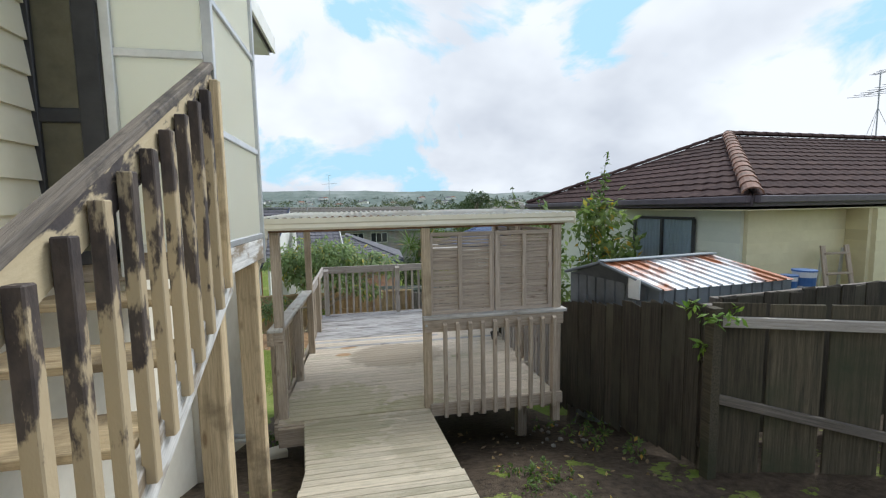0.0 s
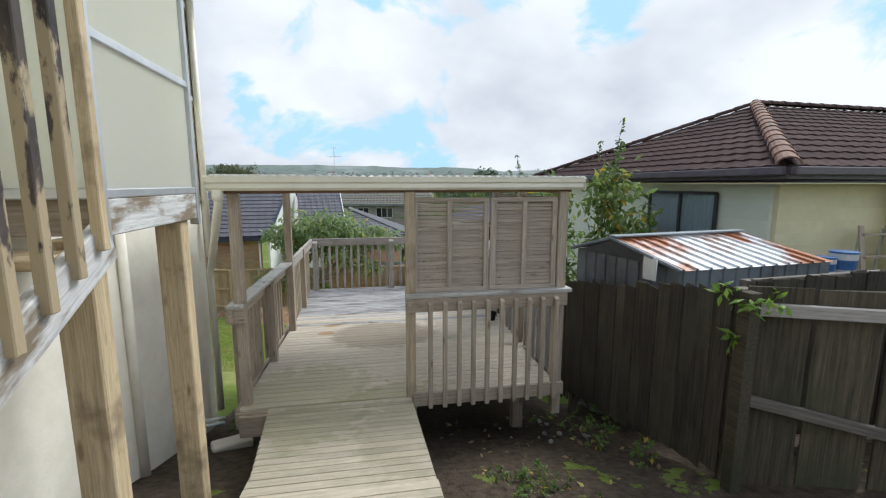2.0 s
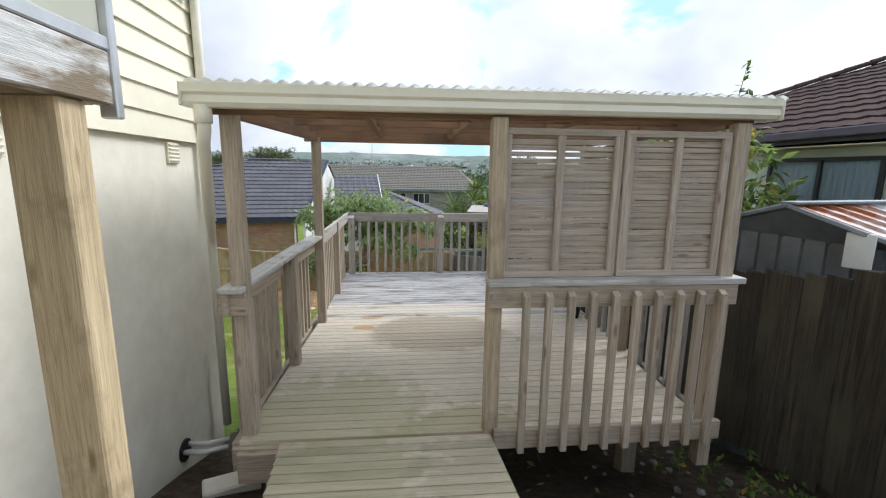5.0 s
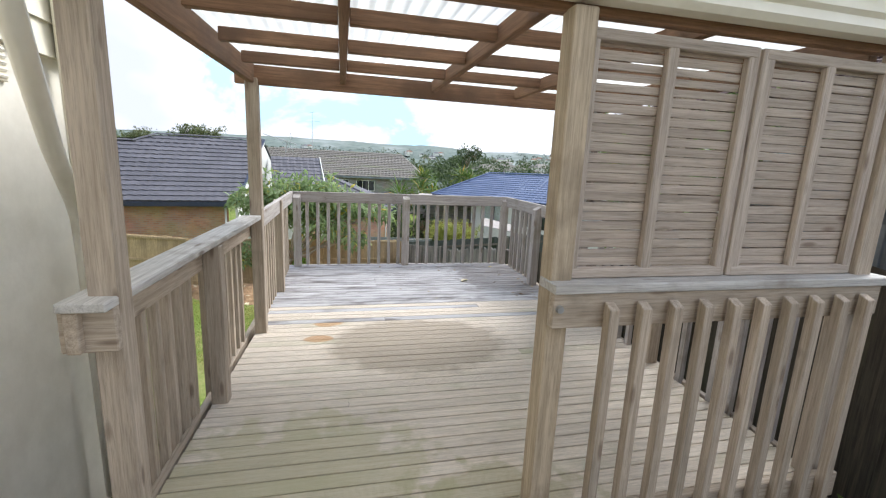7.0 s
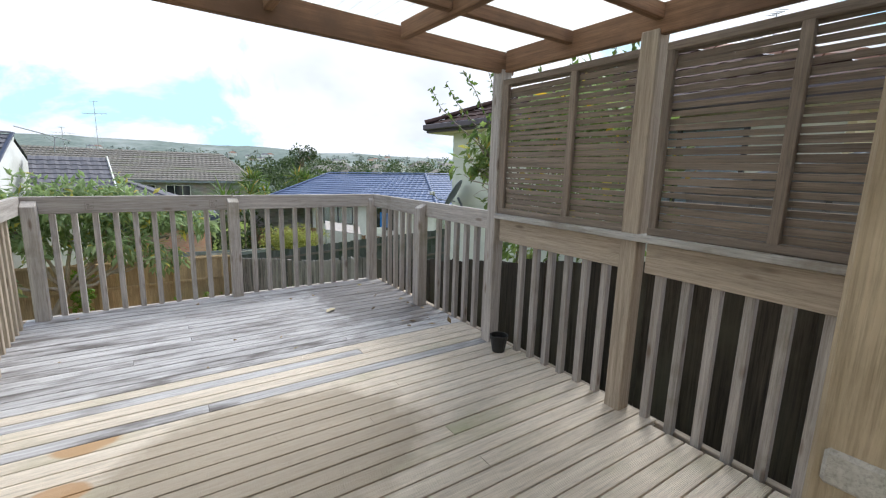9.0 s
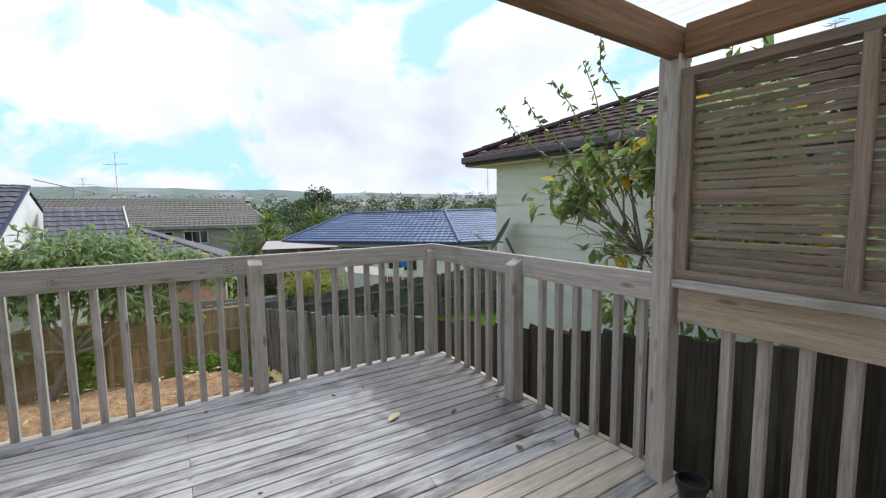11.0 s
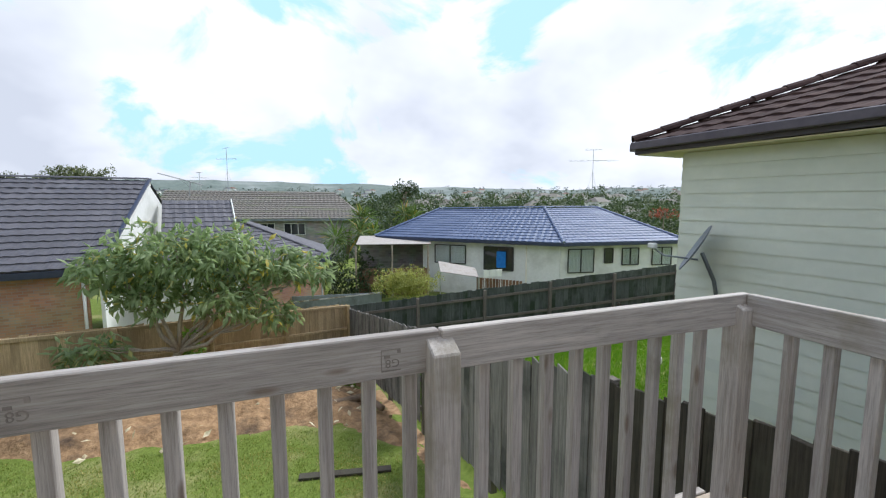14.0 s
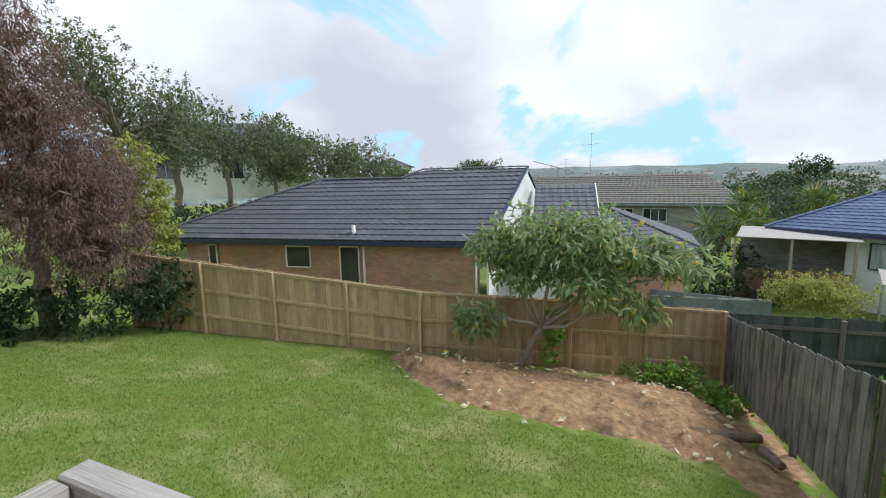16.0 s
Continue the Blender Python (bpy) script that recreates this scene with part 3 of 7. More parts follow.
def build_ramp():
    r = thing("ramp", label="sloping timber ramp of grooved boards", category="ramp", kind="structure")
    s = 0.165
    rng = random.Random(7)
    y, k = -0.105, 0
    while y > -4.9:
        lift = 0.0 if y > -1.66 else 0.03
        xl = -1.37 + 0.13 * -y if y > -1.3 else -1.20
        z = -s * y - 0.012 + lift
        m = pose((xl - 0.045) / 2, y - 0.045, z, -math.degrees(math.atan(s)), 0, 0)
        key = ("ramp", round(xl, 2))
        if key not in STOCK:
            STOCK[key] = mesh_of(deck_board(-0.045 - xl), "ramp_board", M_RAMP)
        part("board", STOCK[key], M_RAMP, r, m=m)
        y -= 0.0945
    for x in (-1.14, -0.6, -0.09):
        timber("stringer", (x, -0.12, -0.075), (x, -4.9, s * 4.9 - 0.075 - 0.02), 0.045, 0.10, M_POST, r)
    for x in (-1.05, -0.12):
        for yy in (-1.9, -3.4, -4.8):
            timber("leg", (x, yy, ground_z(x, yy) - 0.1), (x, yy, -s * yy - 0.12), 0.09, 0.09, M_POST, r)
    timber("stringer_side", (-1.2, -0.12, -0.14), (-1.62, -0.12, -0.14), 0.045, 0.2, M_POST, r)
    return r


def baluster_mesh(h, material):
    """A square baluster with its top cut at a slant."""
    bm = box(0.042, 0.042, h, 0.0)
    for v in bm.verts:
        if v.co.z > 0 and v.co.y > 0:
            v.co.z -= 0.022
    bmesh.ops.bevel(bm, geom=list(bm.edges), offset=0.003, segments=1, affect="EDGES")
    return mesh_of(bm, "baluster", UPRIGHT[material.name])


def post_mesh(h, material, w=0.09, slant=0.0):
    """A square post; slant lowers the top of its -y side."""
    bm = box(w, w, h, 0.005)
    for v in bm.verts:
        if v.co.z > h / 2 - 0.02:
            v.co.z -= slant * (0.5 - v.co.y / w)
    return mesh_of(bm, "post", UPRIGHT[material.name])


def build_front_rail():
    f = thing("front_railing", label="grey brown timber balustrade closing the deck beside the ramp", category="railing")
    top = 1.0
    timber("rail", (-0.086, -0.135, 0.938), (1.515, -0.135, 0.938), 0.042, 0.14, M_POST, f)
    timber("cap", (-0.09, -0.10, 1.022), (1.555, -0.10, 1.022), 0.135, 0.038, M_CAP, f)
    timber("bottom_rail", (-0.03, -0.150, 0.0), (1.505, -0.150, 0.0), 0.042, 0.13, M_POST, f)
    me = baluster_mesh(1.05, M_POST)
    for i in range(10):
        part("baluster", me, M_POST, f, m=pose(0.134 + 0.139 * i, -0.192, 0.45, 0, 0, 180))
    for x, y in ((-0.04, -0.066), (1.46, -0.066)):
        wood = M_TANPOST if x < 0 else M_POST
        part("post", post_mesh(2.3, wood), wood, f, m=pose(x, y, 0.84))
    bm = bmesh.new()
    bmesh.ops.create_cone(bm, cap_ends=True, segments=12, radius1=0.016, radius2=0.013, depth=0.014)
    part("bolt", bm, M_STEEL, f, "galvanised bolt head", pose(-0.061, -0.162, 0.945, 90, 0, 0))
    return f


def slat_screen(name, a, b, z0, z1, n, muntins, label, side=1, gaps=0.25, wood=None, loose=6):
    """A louvred panel between plan points a and b: battens and flat slats."""
    s = thing(name, label=label, category="screen")
    wood = wood or M_SLAT
    a, b = Vector((*a, 0)), Vector((*b, 0))
    d = (b - a).normalized()
    nrm = Vector((-d.y, d.x, 0)) * side
    L = (b - a).length
    rng = random.Random(len(name))
    pitch = (z1 - z0 - 0.06) / n
    for i in range(n):
        z = z0 + 0.04 + pitch * (i + 0.5)
        t = rng.uniform(-0.004, 0.004)
        timber("slat", a + d * 0.03 + nrm * 0.012 + Vector((0, 0, z + t)), b - d * 0.03 + nrm * 0.012 + Vector((0, 0, z - t * rng.random())), 0.012, pitch - 0.0035 - (0.006 if i > n - loose and rng.random() < gaps else 0.0) + rng.uniform(-0.001, 0.001), wood, s, 0.0015, roll=7 * side + rng.uniform(-2.5, 2.5))
    for u, w in muntins:
        p = a + d * (u * L)
        timber("batten", p + Vector((0, 0, z0)) - nrm * 0.012, p + Vector((0, 0, z1)) - nrm * 0.012, w, 0.03, wood, s, roll=(math.degrees(math.atan2(d.y, d.x))) )
    for z in (z0 + 0.02, z1 - 0.02):
        timber("frame_rail", a + Vector((0, 0, z)) - nrm * 0.012, b + Vector((0, 0, z)) - nrm * 0.012, 0.034, 0.04, wood, s)
    return s


def build_left_rail():
    f = thing("side_railing", label="weathered timber balustrade with a bleached flat cap", category="railing")
    x = XL
    for y, h in ((0.045, 2.0), (1.06, 0.95), (2.145, 2.02), (3.31, 1.0)):
        part("post", post_mesh(h + 0.25, M_POST), M_POST, f, m=pose(x + splay(y), y, h / 2 - 0.125))
    timber("rail", (x - 0.068 + splay(0), -0.06, 0.885), (x - 0.068, 2.19, 0.885), 0.042, 0.14, M_POST, f)
    timber("rail", (x + 0.003, 2.20, 0.935), (x + 0.003, 4.505, 0.935), 0.042, 0.14, M_RAILGREY, f)
    timber("cap", (x - 0.03 + splay(0), -0.075, 0.972), (x - 0.03, 2.09, 0.972), 0.14, 0.032, M_CAP, f)
    timber("block", (x - 0.200, -0.018, 0.885), (x - 0.040, -0.018, 0.885), 0.034, 0.15, M_POST, f)
    me = baluster_mesh(1.0, M_POST)
    y = 0.19
    while y < 4.4:
        if all(abs(y - q) > 0.07 for q in (1.06, 2.145, 3.31)):
            part("baluster", me, M_POST, f, m=pose(x - 0.112 + splay(y) if y < 2.15 else x - 0.040, y, 0.40, 0, 0, 90))
        y += 0.128
    timber("bottom_rail", (x - 0.068 + splay(0), -0.06, -0.08), (x - 0.068, 4.5, -0.08), 0.042, 0.14, M_POST, f)
    return f


def build_far_rail():
    f = thing("far_railing", label="silver grey timber balustrade along the far edge of the deck", category="railing")
    for x, y, z in ((XL + 0.075, YF - 0.02, 0.325), (0.035, YF - 0.015, 0.337), (XR + 0.005, YF + 0.015, 0.337)):
        part("post", post_mesh(1.31, M_RAILGREY, 0.095, 0.05), M_RAILGREY, f, m=pose(x, y, z))
    timber("rail", (XL - 0.018, YF + 0.030, 0.935), (0.036, YF + 0.030, 0.935), 0.042, 0.14, M_RAILGREY, f)
    timber("rail", (0.040, YF + 0.022, 0.935), (XR + 0.05, YF + 0.022, 0.935), 0.042, 0.14, M_RAILGREY, f)
    me = baluster_mesh(1.0, M_RAILGREY)
    for x in [-0.052 - 0.139 * i for i in range(10)] + [0.225 + 0.139 * i for i in range(9)]:
        part("baluster", me, M_RAILGREY, f, m=pose(x, YF + 0.072, 0.40))
    timber("bottom_rail", (XL, YF + 0.13, -0.09), (XR, YF + 0.13, -0.09), 0.042, 0.14, M_RAILGREY, f)
    return f


def build_right_rail():
    f = thing("right_railing", label="timber balustrade of square balusters beside the fence", category="railing")
    x = XR + 0.0
    part("post", post_mesh(1.31, M_RAILGREY, 0.095, 0.05), M_RAILGREY, f, m=pose(x - 0.008, 3.37, 0.337, 0, 0, -90))
    part("post", post_mesh(2.3, M_RAILGREY, 0.095), M_RAILGREY, f, m=pose(x + 0.003, 2.315, 0.85))
    part("post", post_mesh(2.3, M_POST, 0.095), M_POST, f, m=pose(x, 1.185, 0.85))
    timber("rail", (x + 0.04, 3.37, 0.935), (x + 0.04, YF + 0.0, 0.935), 0.042, 0.14, M_RAILGREY, f)
    timber("rail", (x + 0.04, 2.35, 0.935), (x + 0.04, 3.366, 0.935), 0.042, 0.14, M_RAILGREY, f)
    timber("rail", (x - 0.02, 0.0, 0.88), (x + 0.01, 1.10, 0.88), 0.042, 0.16, M_POST, f)
    timber("rail", (x + 0.01, 1.20, 0.88), (x + 0.01, 2.25, 0.88), 0.042, 0.16, M_POST, f)
    timber("ledge", (x - 0.02, 0.07, 0.985), (x - 0.01, 2.25, 0.985), 0.12, 0.035, M_CAP, f)
    me = baluster_mesh(1.0, M_RAILGREY)
    for y in [3.47 + 0.145 * i for i in range(7)] + [3.195 - 0.143 * i for i in range(6)] + [2.055 - 0.139 * i for i in range(7)] + [1.03 - 0.139 * i for i in range(7)]:
        part("baluster", me, M_RAILGREY, f, m=pose(x + 0.083 if y > 2.3 else x + 0.052 - 0.03 * (1 - y / 2.3), y, 0.39, 0, 0, -90))
    timber("bottom_rail", (x + 0.105, 2.3, -0.08), (x + 0.105, 4.5, -0.08), 0.042, 0.14, M_POST, f)
    timber("bottom_rail", (x + 0.04, 0.10, -0.08), (x + 0.105, 2.3, -0.08), 0.042, 0.14, M_POST, f)
    return f


def corrugated(x0, x1, y0, y1, z0, z1, wave=0.076, amp=0.009, material=None):
    n = int((x1 - x0) / wave * 8)
    vs, fs = [], []
    for j in range(2):
        for i in range(n + 1):
            x = x0 + (x1 - x0) * i / n
            vs.append((x, y1 if j else y0, (z1 if j else z0) + amp * math.cos(2 * math.pi * x / wave)))
    for i in range(n):
        fs.append((i, i + 1, n + 2 + i, n + 1 + i))
    m = len(vs)
    vs += [(x, y, z - 0.002) for x, y, z in vs]
    fs += [tuple(q + m for q in reversed(f)) for f in fs]
    for i in range(n):
        fs.append((i + 1, i, m + i, m + i + 1))
        fs.append((n + 1 + i, n + 2 + i, m + n + 2 + i, m + n + 1 + i))
    return pydata("sheet", vs, fs, material, True)


def build_roof():
    r = thing("deck_roof", label="low timber framed deck roof with milky corrugated sheets", category="roof", kind="structure")
    timber("front_beam", (-1.70, -0.03, 2.04), (1.56, -0.03, 2.05), 0.045, 0.13, M_BEAM, r)
    timber("back_beam", (-1.62, 2.15, 2.045), (1.58, 2.30, 2.045), 0.045, 0.14, M_BEAM, r)
    timber("side_beam", (XL + splay(0), 0.05, 2.04), (XL, 2.13, 2.05), 0.045, 0.14, M_BEAM, r)
    timber("side_beam", (XR - 0.03, 0.05, 2.04), (XR, 2.26, 2.05), 0.045, 0.14, M_BEAM, r)
    rafters = (-0.83, -0.09, 0.65)
    for x in rafters:
        timber("rafter", (x, 0.045, 2.065), (x, 2.2, 2.075), 0.045, 0.09, M_BEAM, r)
    for y, z in ((0.60, 2.072), (1.15, 2.076), (1.70, 2.08)):
        for a, b in zip((XL + 0.025,) + tuple(x + 0.025 for x in rafters), tuple(x - 0.025 for x in rafters) + (XR - 0.025,)):
            timber("purlin", (a, y, z), (b, y, z), 0.045, 0.07, M_BEAM, r)
    for a, b in ((-1.72, -0.88), (-0.86, -0.04), (-0.02, 0.80), (0.82, 1.60)):
        part("sheet", corrugated(a, b + 0.03, -0.20, 2.42, 2.13, 2.155, material=M_CLEAR), M_CLEAR, r, "milky corrugated plastic sheet")
    return r


def build_gutter():
    g = thing("gutter", label="cream plastic gutter along the deck roof", category="gutter")
    prof = [(0, 0), (0.0, -0.105), (-0.02, -0.118), (-0.085, -0.118), (-0.105, -0.095), (-0.098, -0.06), (-0.115, -0.045), (-0.115, 0.0), (-0.105, 0.0), (-0.105, -0.04), (-0.088, -0.058), (-0.095, -0.09), (-0.08, -0.108), (-0.01, -0.108), (-0.01, 0)]
    bm = bmesh.new()
    ends = []
    for x, dz in ((-1.745, 0.0), (1.635, 0.01)):
        ends.append([bm.verts.new((x, -0.055 + y, 2.118 + z + dz)) for y, z in prof])
    n = len(prof)
    for i in range(n):
        bm.faces.new((ends[0][i], ends[0][(i + 1) % n], ends[1][(i + 1) % n], ends[1][i]))
    bm.faces.new(ends[0][::-1]); bm.faces.new(ends[1])
    bmesh.ops.recalc_face_normals(bm, faces=bm.faces)
    part("channel", bm, M_PVC, g)
    for x, s in ((-1.748, 1), (1.638, 1)):
        part("end_cap", box(0.012, 0.118, 0.12, 0.004), M_PVC, g, m=pose(x, -0.115, 2.062))
    part("downpipe", tube([(-1.66, -0.115, 2.0), (-1.66, -0.115, 1.88), (-1.68, -0.09, 1.82), (-1.90, 0.42, 1.45), (-2.08, 0.86, 1.20), (-2.15, 1.02, 1.10), (-2.16, 1.05, 0.9), (-2.16, 1.06, -0.55)], 0.035), M_PVC, g, smooth=True)
    part("outlet", tube([(-1.66, -0.115, 2.01), (-1.66, -0.115, 1.92)], 0.045, 14), M_PVC, g, smooth=True)
    return g


build_deck(); build_ramp(); build_front_rail(); build_left_rail(); build_far_rail(); build_right_rail(); build_roof(); build_gutter()
slat_screen("front_screen", (0.01, -0.062), (0.70, -0.062), 1.043, 1.935, 23, ((0.0, 0.05), (0.47, 0.045), (0.985, 0.05)), "grey brown louvred timber screen above the front rail", gaps=0.9)
slat_screen("front_screen", (0.745, -0.062), (1.40, -0.062), 1.043, 1.935, 23, ((0.022, 0.06), (0.50, 0.045), (0.97, 0.05)), "grey brown louvred timber screen above the front rail")
slat_screen("side_screen", (1.505, 2.265), (1.505, 1.20), 1.003, 1.93, 24, ((0.02, 0.06), (0.575, 0.045), (0.98, 0.06)), "grey brown slatted timber screen on the deck's side", gaps=0.7, wood=M_SLATBACKLIT, loose=22)
slat_screen("side_screen", (1.505, 1.10), (1.475, 0.0), 1.003, 1.93, 24, ((0.02, 0.04), (0.5, 0.045), (0.98, 0.05)), "grey brown slatted timber screen on the deck's side", gaps=0.7, wood=M_SLATBACKLIT, loose=22)


# ---- our house and its glazed porch ----
# opaque pane whose olive brown stands in for the unlit porch inside
M_DIMPANE = mat("pane coloured as the dim interior", (0.10, 0.09, 0.06), (0.15, 0.135, 0.09), rough=0.15, bump=0.0)

def build_house():
    h = thing("house", label="cream weatherboard house on a plastered base", category="house", kind="structure")
    x, ye = -2.26, 1.22
    part("base_wall", slab([(x, -9), (x, ye), (-9, ye), (-9, -9)], -1.6, 1.88), M_PLASTER, h, "grey cream plastered base wall")
    # weatherboards, each lapped over the one below
    z, i = 1.88, 0
    while z < 4.2:
        prof = [(0, 0), (0.035, 0), (0.018, 0.165), (0, 0.165)]
        bm = bmesh.new()
        a = [bm.verts.new((x + p, -9, z + q)) for p, q in prof]
        b = [bm.verts.new((x + p, ye + 0.02, z + q)) for p, q in prof]
        for k in range(4):
            bm.faces.new((a[k], b[k], b[(k + 1) % 4], a[(k + 1) % 4]))
        bm.faces.new(a); bm.faces.new(b[::-1])
        bmesh.ops.recalc_face_normals(bm, faces=bm.faces)
        part("weatherboard", bm, M_CREAM, h)
        z += 0.163
    part("upper_wall", slab([(x - 0.002, -9), (x - 0.002, ye), (-9, ye), (-9, -9)], 1.89, 4.25), M_CREAM, h)
    part("corner_board", box(0.1, 0.03, 2.35, 0.004), M_CREAM, h, m=pose(x - 0.02, ye + 0.03, 3.05))
    part("corner_board", box(0.03, 0.09, 2.35, 0.004), M_CREAM, h, m=pose(x + 0.045, ye - 0.02, 3.05))
    part("soffit", slab([(x + 0.45, -9), (x + 0.45, ye + 0.45), (-9, ye + 0.45), (-9, -9)], 4.25, 4.3), M_WHITE, h)
    part("roof_top", slab([(x + 0.5, -9), (x + 0.5, ye + 0.5), (-9, ye + 0.5), (-9, -9)], 4.3, 4.45), M_GREYTILE, h)
    part("fascia", box(0.03, 10, 0.2, 0.004), M_WHITE, h, m=pose(x + 0.52, -3.4, 4.35))
    # window near the corner
    w = part("window", box(0.05, 0.62, 0.95, 0.004), M_DARKFRAME, h, m=pose(x + 0.03, 0.74, 3.39))
    part("pane", box(0.01, 0.52, 0.84, 0), M_GLASS, w, m=pose(0.03, 0, 0))
    for zz in (-0.42, 0.42):
        part("frame_bar", box(0.05, 0.62, 0.05, 0.004), M_ALU, w, m=pose(0.012, 0, zz * 1.08))
    # vents and downpipe
    for y in (0.74, -0.70):
        v = part("vent", box(0.02, 0.15, 0.15, 0.003), M_CREAM, h, m=pose(x + 0.008, y, 1.79))
        for k in range(5):
            part("louvre", box(0.012, 0.13, 0.014, 0.002), M_PVC, v, m=pose(0.012, 0, -0.055 + 0.027 * k, 0, 25, 0))
    part("downpipe", tube([(x + 0.075, 1.14, 4.25), (x + 0.075, 1.14, 1.25)], 0.035), M_PVC, h, smooth=True)
    for y in (-0.50,):
        part("waste_pipe", tube([(x + 0.02, y, 1.75), (x + 0.02, y, -0.3)], 0.04), M_PLASTER, h, smooth=True)
    return h


def build_porch():
    p = thing("porch", label="glazed porch landing on timber posts with frosted sheets", category="porch", kind="structure")
    xo, y0, y1 = -1.36, -2.02, -1.12
    # outer side: aluminium frame and frosted sheets
    for z0, z1 in ((1.95, 2.49), (2.53, 3.12), (3.16, 3.72)):
        part("sheet", box(0.008, y1 - y0 - 0.05, z1 - z0, 0), M_FROST, p, "frosted plastic sheet", pose(xo + 0.0, (y0 + y1) / 2, (z0 + z1) / 2))
    for z in (1.935, 2.51, 3.14, 3.74):
        timber("frame_bar", (xo, y0, z), (xo, y1, z), 0.035, 0.036, M_ALU, p)
    for y in (y0 + 0.0, y1):
        timber("frame_bar", (xo, y, 1.74), (xo, y, 3.76), 0.05, 0.03, M_ALU, p)
    # far side and near side sheets
    for y in (y1, y0):
        for z0, z1 in ((1.95, 2.84), (2.88, 3.72)):
            xa = -2.07 if y == y1 else -1.78
            part("sheet", box(-1.39 - xa, 0.008, z1 - z0, 0), M_FROST, p, "ribbed frosted plastic sheet", pose((xa - 1.39) / 2, y, (z0 + z1) / 2))
        for z in (1.935, 2.86, 3.74):
            timber("frame_bar", (-2.09 if y == y1 else -1.80, y, z), (-1.385, y, z), 0.035, 0.04, M_ALU, p)
        if y == y0:
            timber("frame_bar", (-1.79, y, 1.8), (-1.79, y, 3.74), 0.045, 0.05, M_ALU, p)
    # unseen roof, frosted so that daylight from above brightens the side sheets
    part("roof_panel", box(0.78, 1.1, 0.012, 0.002), M_FROST, p, m=pose(-1.69, -1.57, 3.80))
    # landing and bearers
    timber("bearer", (xo - 0.01, y0, 1.845), (xo - 0.01, y1, 1.845), 0.05, 0.14, M_WHITEWOOD, p)
    timber("bearer", (-2.1, y1 - 0.03, 1.845), (-1.40, y1 - 0.03, 1.845), 0.05, 0.14, M_POST, p)
    timber("bearer", (-2.1, y0 + 0.05, 1.845), (-1.40, y0 + 0.05, 1.845), 0.05, 0.14, M_POST, p)
    for i in range(6):
        timber("board", (-2.1, y0 + 0.09 + i * 0.145, 1.92), (-1.39, y0 + 0.09 + i * 0.145, 1.92), 0.14, 0.02, M_POST, p)
    for y in (-1.265, -2.06):
        zb = ground_z(-1.42, y) - 0.1
        part("post", mesh_of(box(1.775 - zb, 0.10, 0.13, 0.006), "porch_post", M_FRESH), M_FRESH, p, "knotty yellowed pine post", pose(-1.43, y, (1.775 + zb) / 2, 0, -90, 0))
    # dark door leaf and frame on the near side
    dr = part("door", box(0.10, 0.05, 1.95, 0.004), M_DARKFRAME, p, "dark framed glazed porch door", pose(-1.875, -2.02, 2.84))
    part("frame_bar", box(0.04, 0.05, 1.95, 0.004), M_DARKFRAME, dr, m=pose(-0.235, 0, 0))
    for z in (-0.94, -0.275, 0.55):
        part("frame_bar", box(0.22, 0.045, 0.065, 0.004), M_DARKFRAME, dr, m=pose(-0.15, 0, z))
    part("pane", box(0.20, 0.012, 1.9, 0), M_DIMPANE, dr, "pane coloured as the dim interior", pose(-0.15, 0.0, 0))
    return p


def build_stair():
    s = thing("stair", label="timber stair with a flaking dark stained balustrade", category="stair", kind="structure")
    # top of handrail falls towards the lower end
    x = -1.45
    ya, za, yb, zb = -2.19, 2.955, -4.85, 1.45
    slope = (za - zb) / (ya - yb)

    def top(y):
        return za + (y - ya) * slope

    timber("handrail", (x, ya, za - 0.02), (x, yb, zb - 0.02), 0.05, 0.035, M_PEELTOP, s)
    timber("rail", (x - 0.0, ya, za - 0.105), (x - 0.0, yb, zb - 0.105), 0.035, 0.14, M_PEEL, s)
    bs = 0.50
    timber("stringer", (x + 0.01, -2.17, 1.845), (x + 0.01, -4.85, 1.845 - bs * 2.68), 0.05, 0.16, M_WHITEWOOD, s)
    y, k = -2.26, 0
    while y > -4.75:
        t = top(y) - 0.07
        lo = 1.85 + (y + 2.17) * bs + 0.01
        me = mesh_of(box(t - lo, 0.042, 0.042, 0.004), "baluster", M_BALUSTER if k else M_FRESH)
        part("baluster", me, M_BALUSTER if k else M_FRESH, s, "baluster with flaking dark stain", pose(x + 0.045, y, (t + lo) / 2, 0, -90, 0))
        y -= 0.152
        k += 1
    for i in range(7):
        z, y = 1.80 - 0.175 * i, -2.35 - 0.33 * i
        timber("tread", (-2.2, y, z), (-1.48, y, z), 0.28, 0.035, M_FRESH, s)
    timber("leg", (x - 0.05, -3.1, ground_z(x, -3.1) - 0.1), (x - 0.05, -3.1, 1.15), 0.1, 0.1, M_FRESH, s)
    timber("leg", (x - 0.05, -4.4, ground_z(x, -4.4) - 0.1), (x - 0.05, -4.4, 0.55), 0.1, 0.1, M_FRESH, s)
    return s


NEAR = Matrix.Translation((-0.03, -0.045, 0.0)) @ Matrix.Scale(1.045, 4)  # true size of the porch
build_house()
build_porch().matrix_basis = NEAR
build_stair()


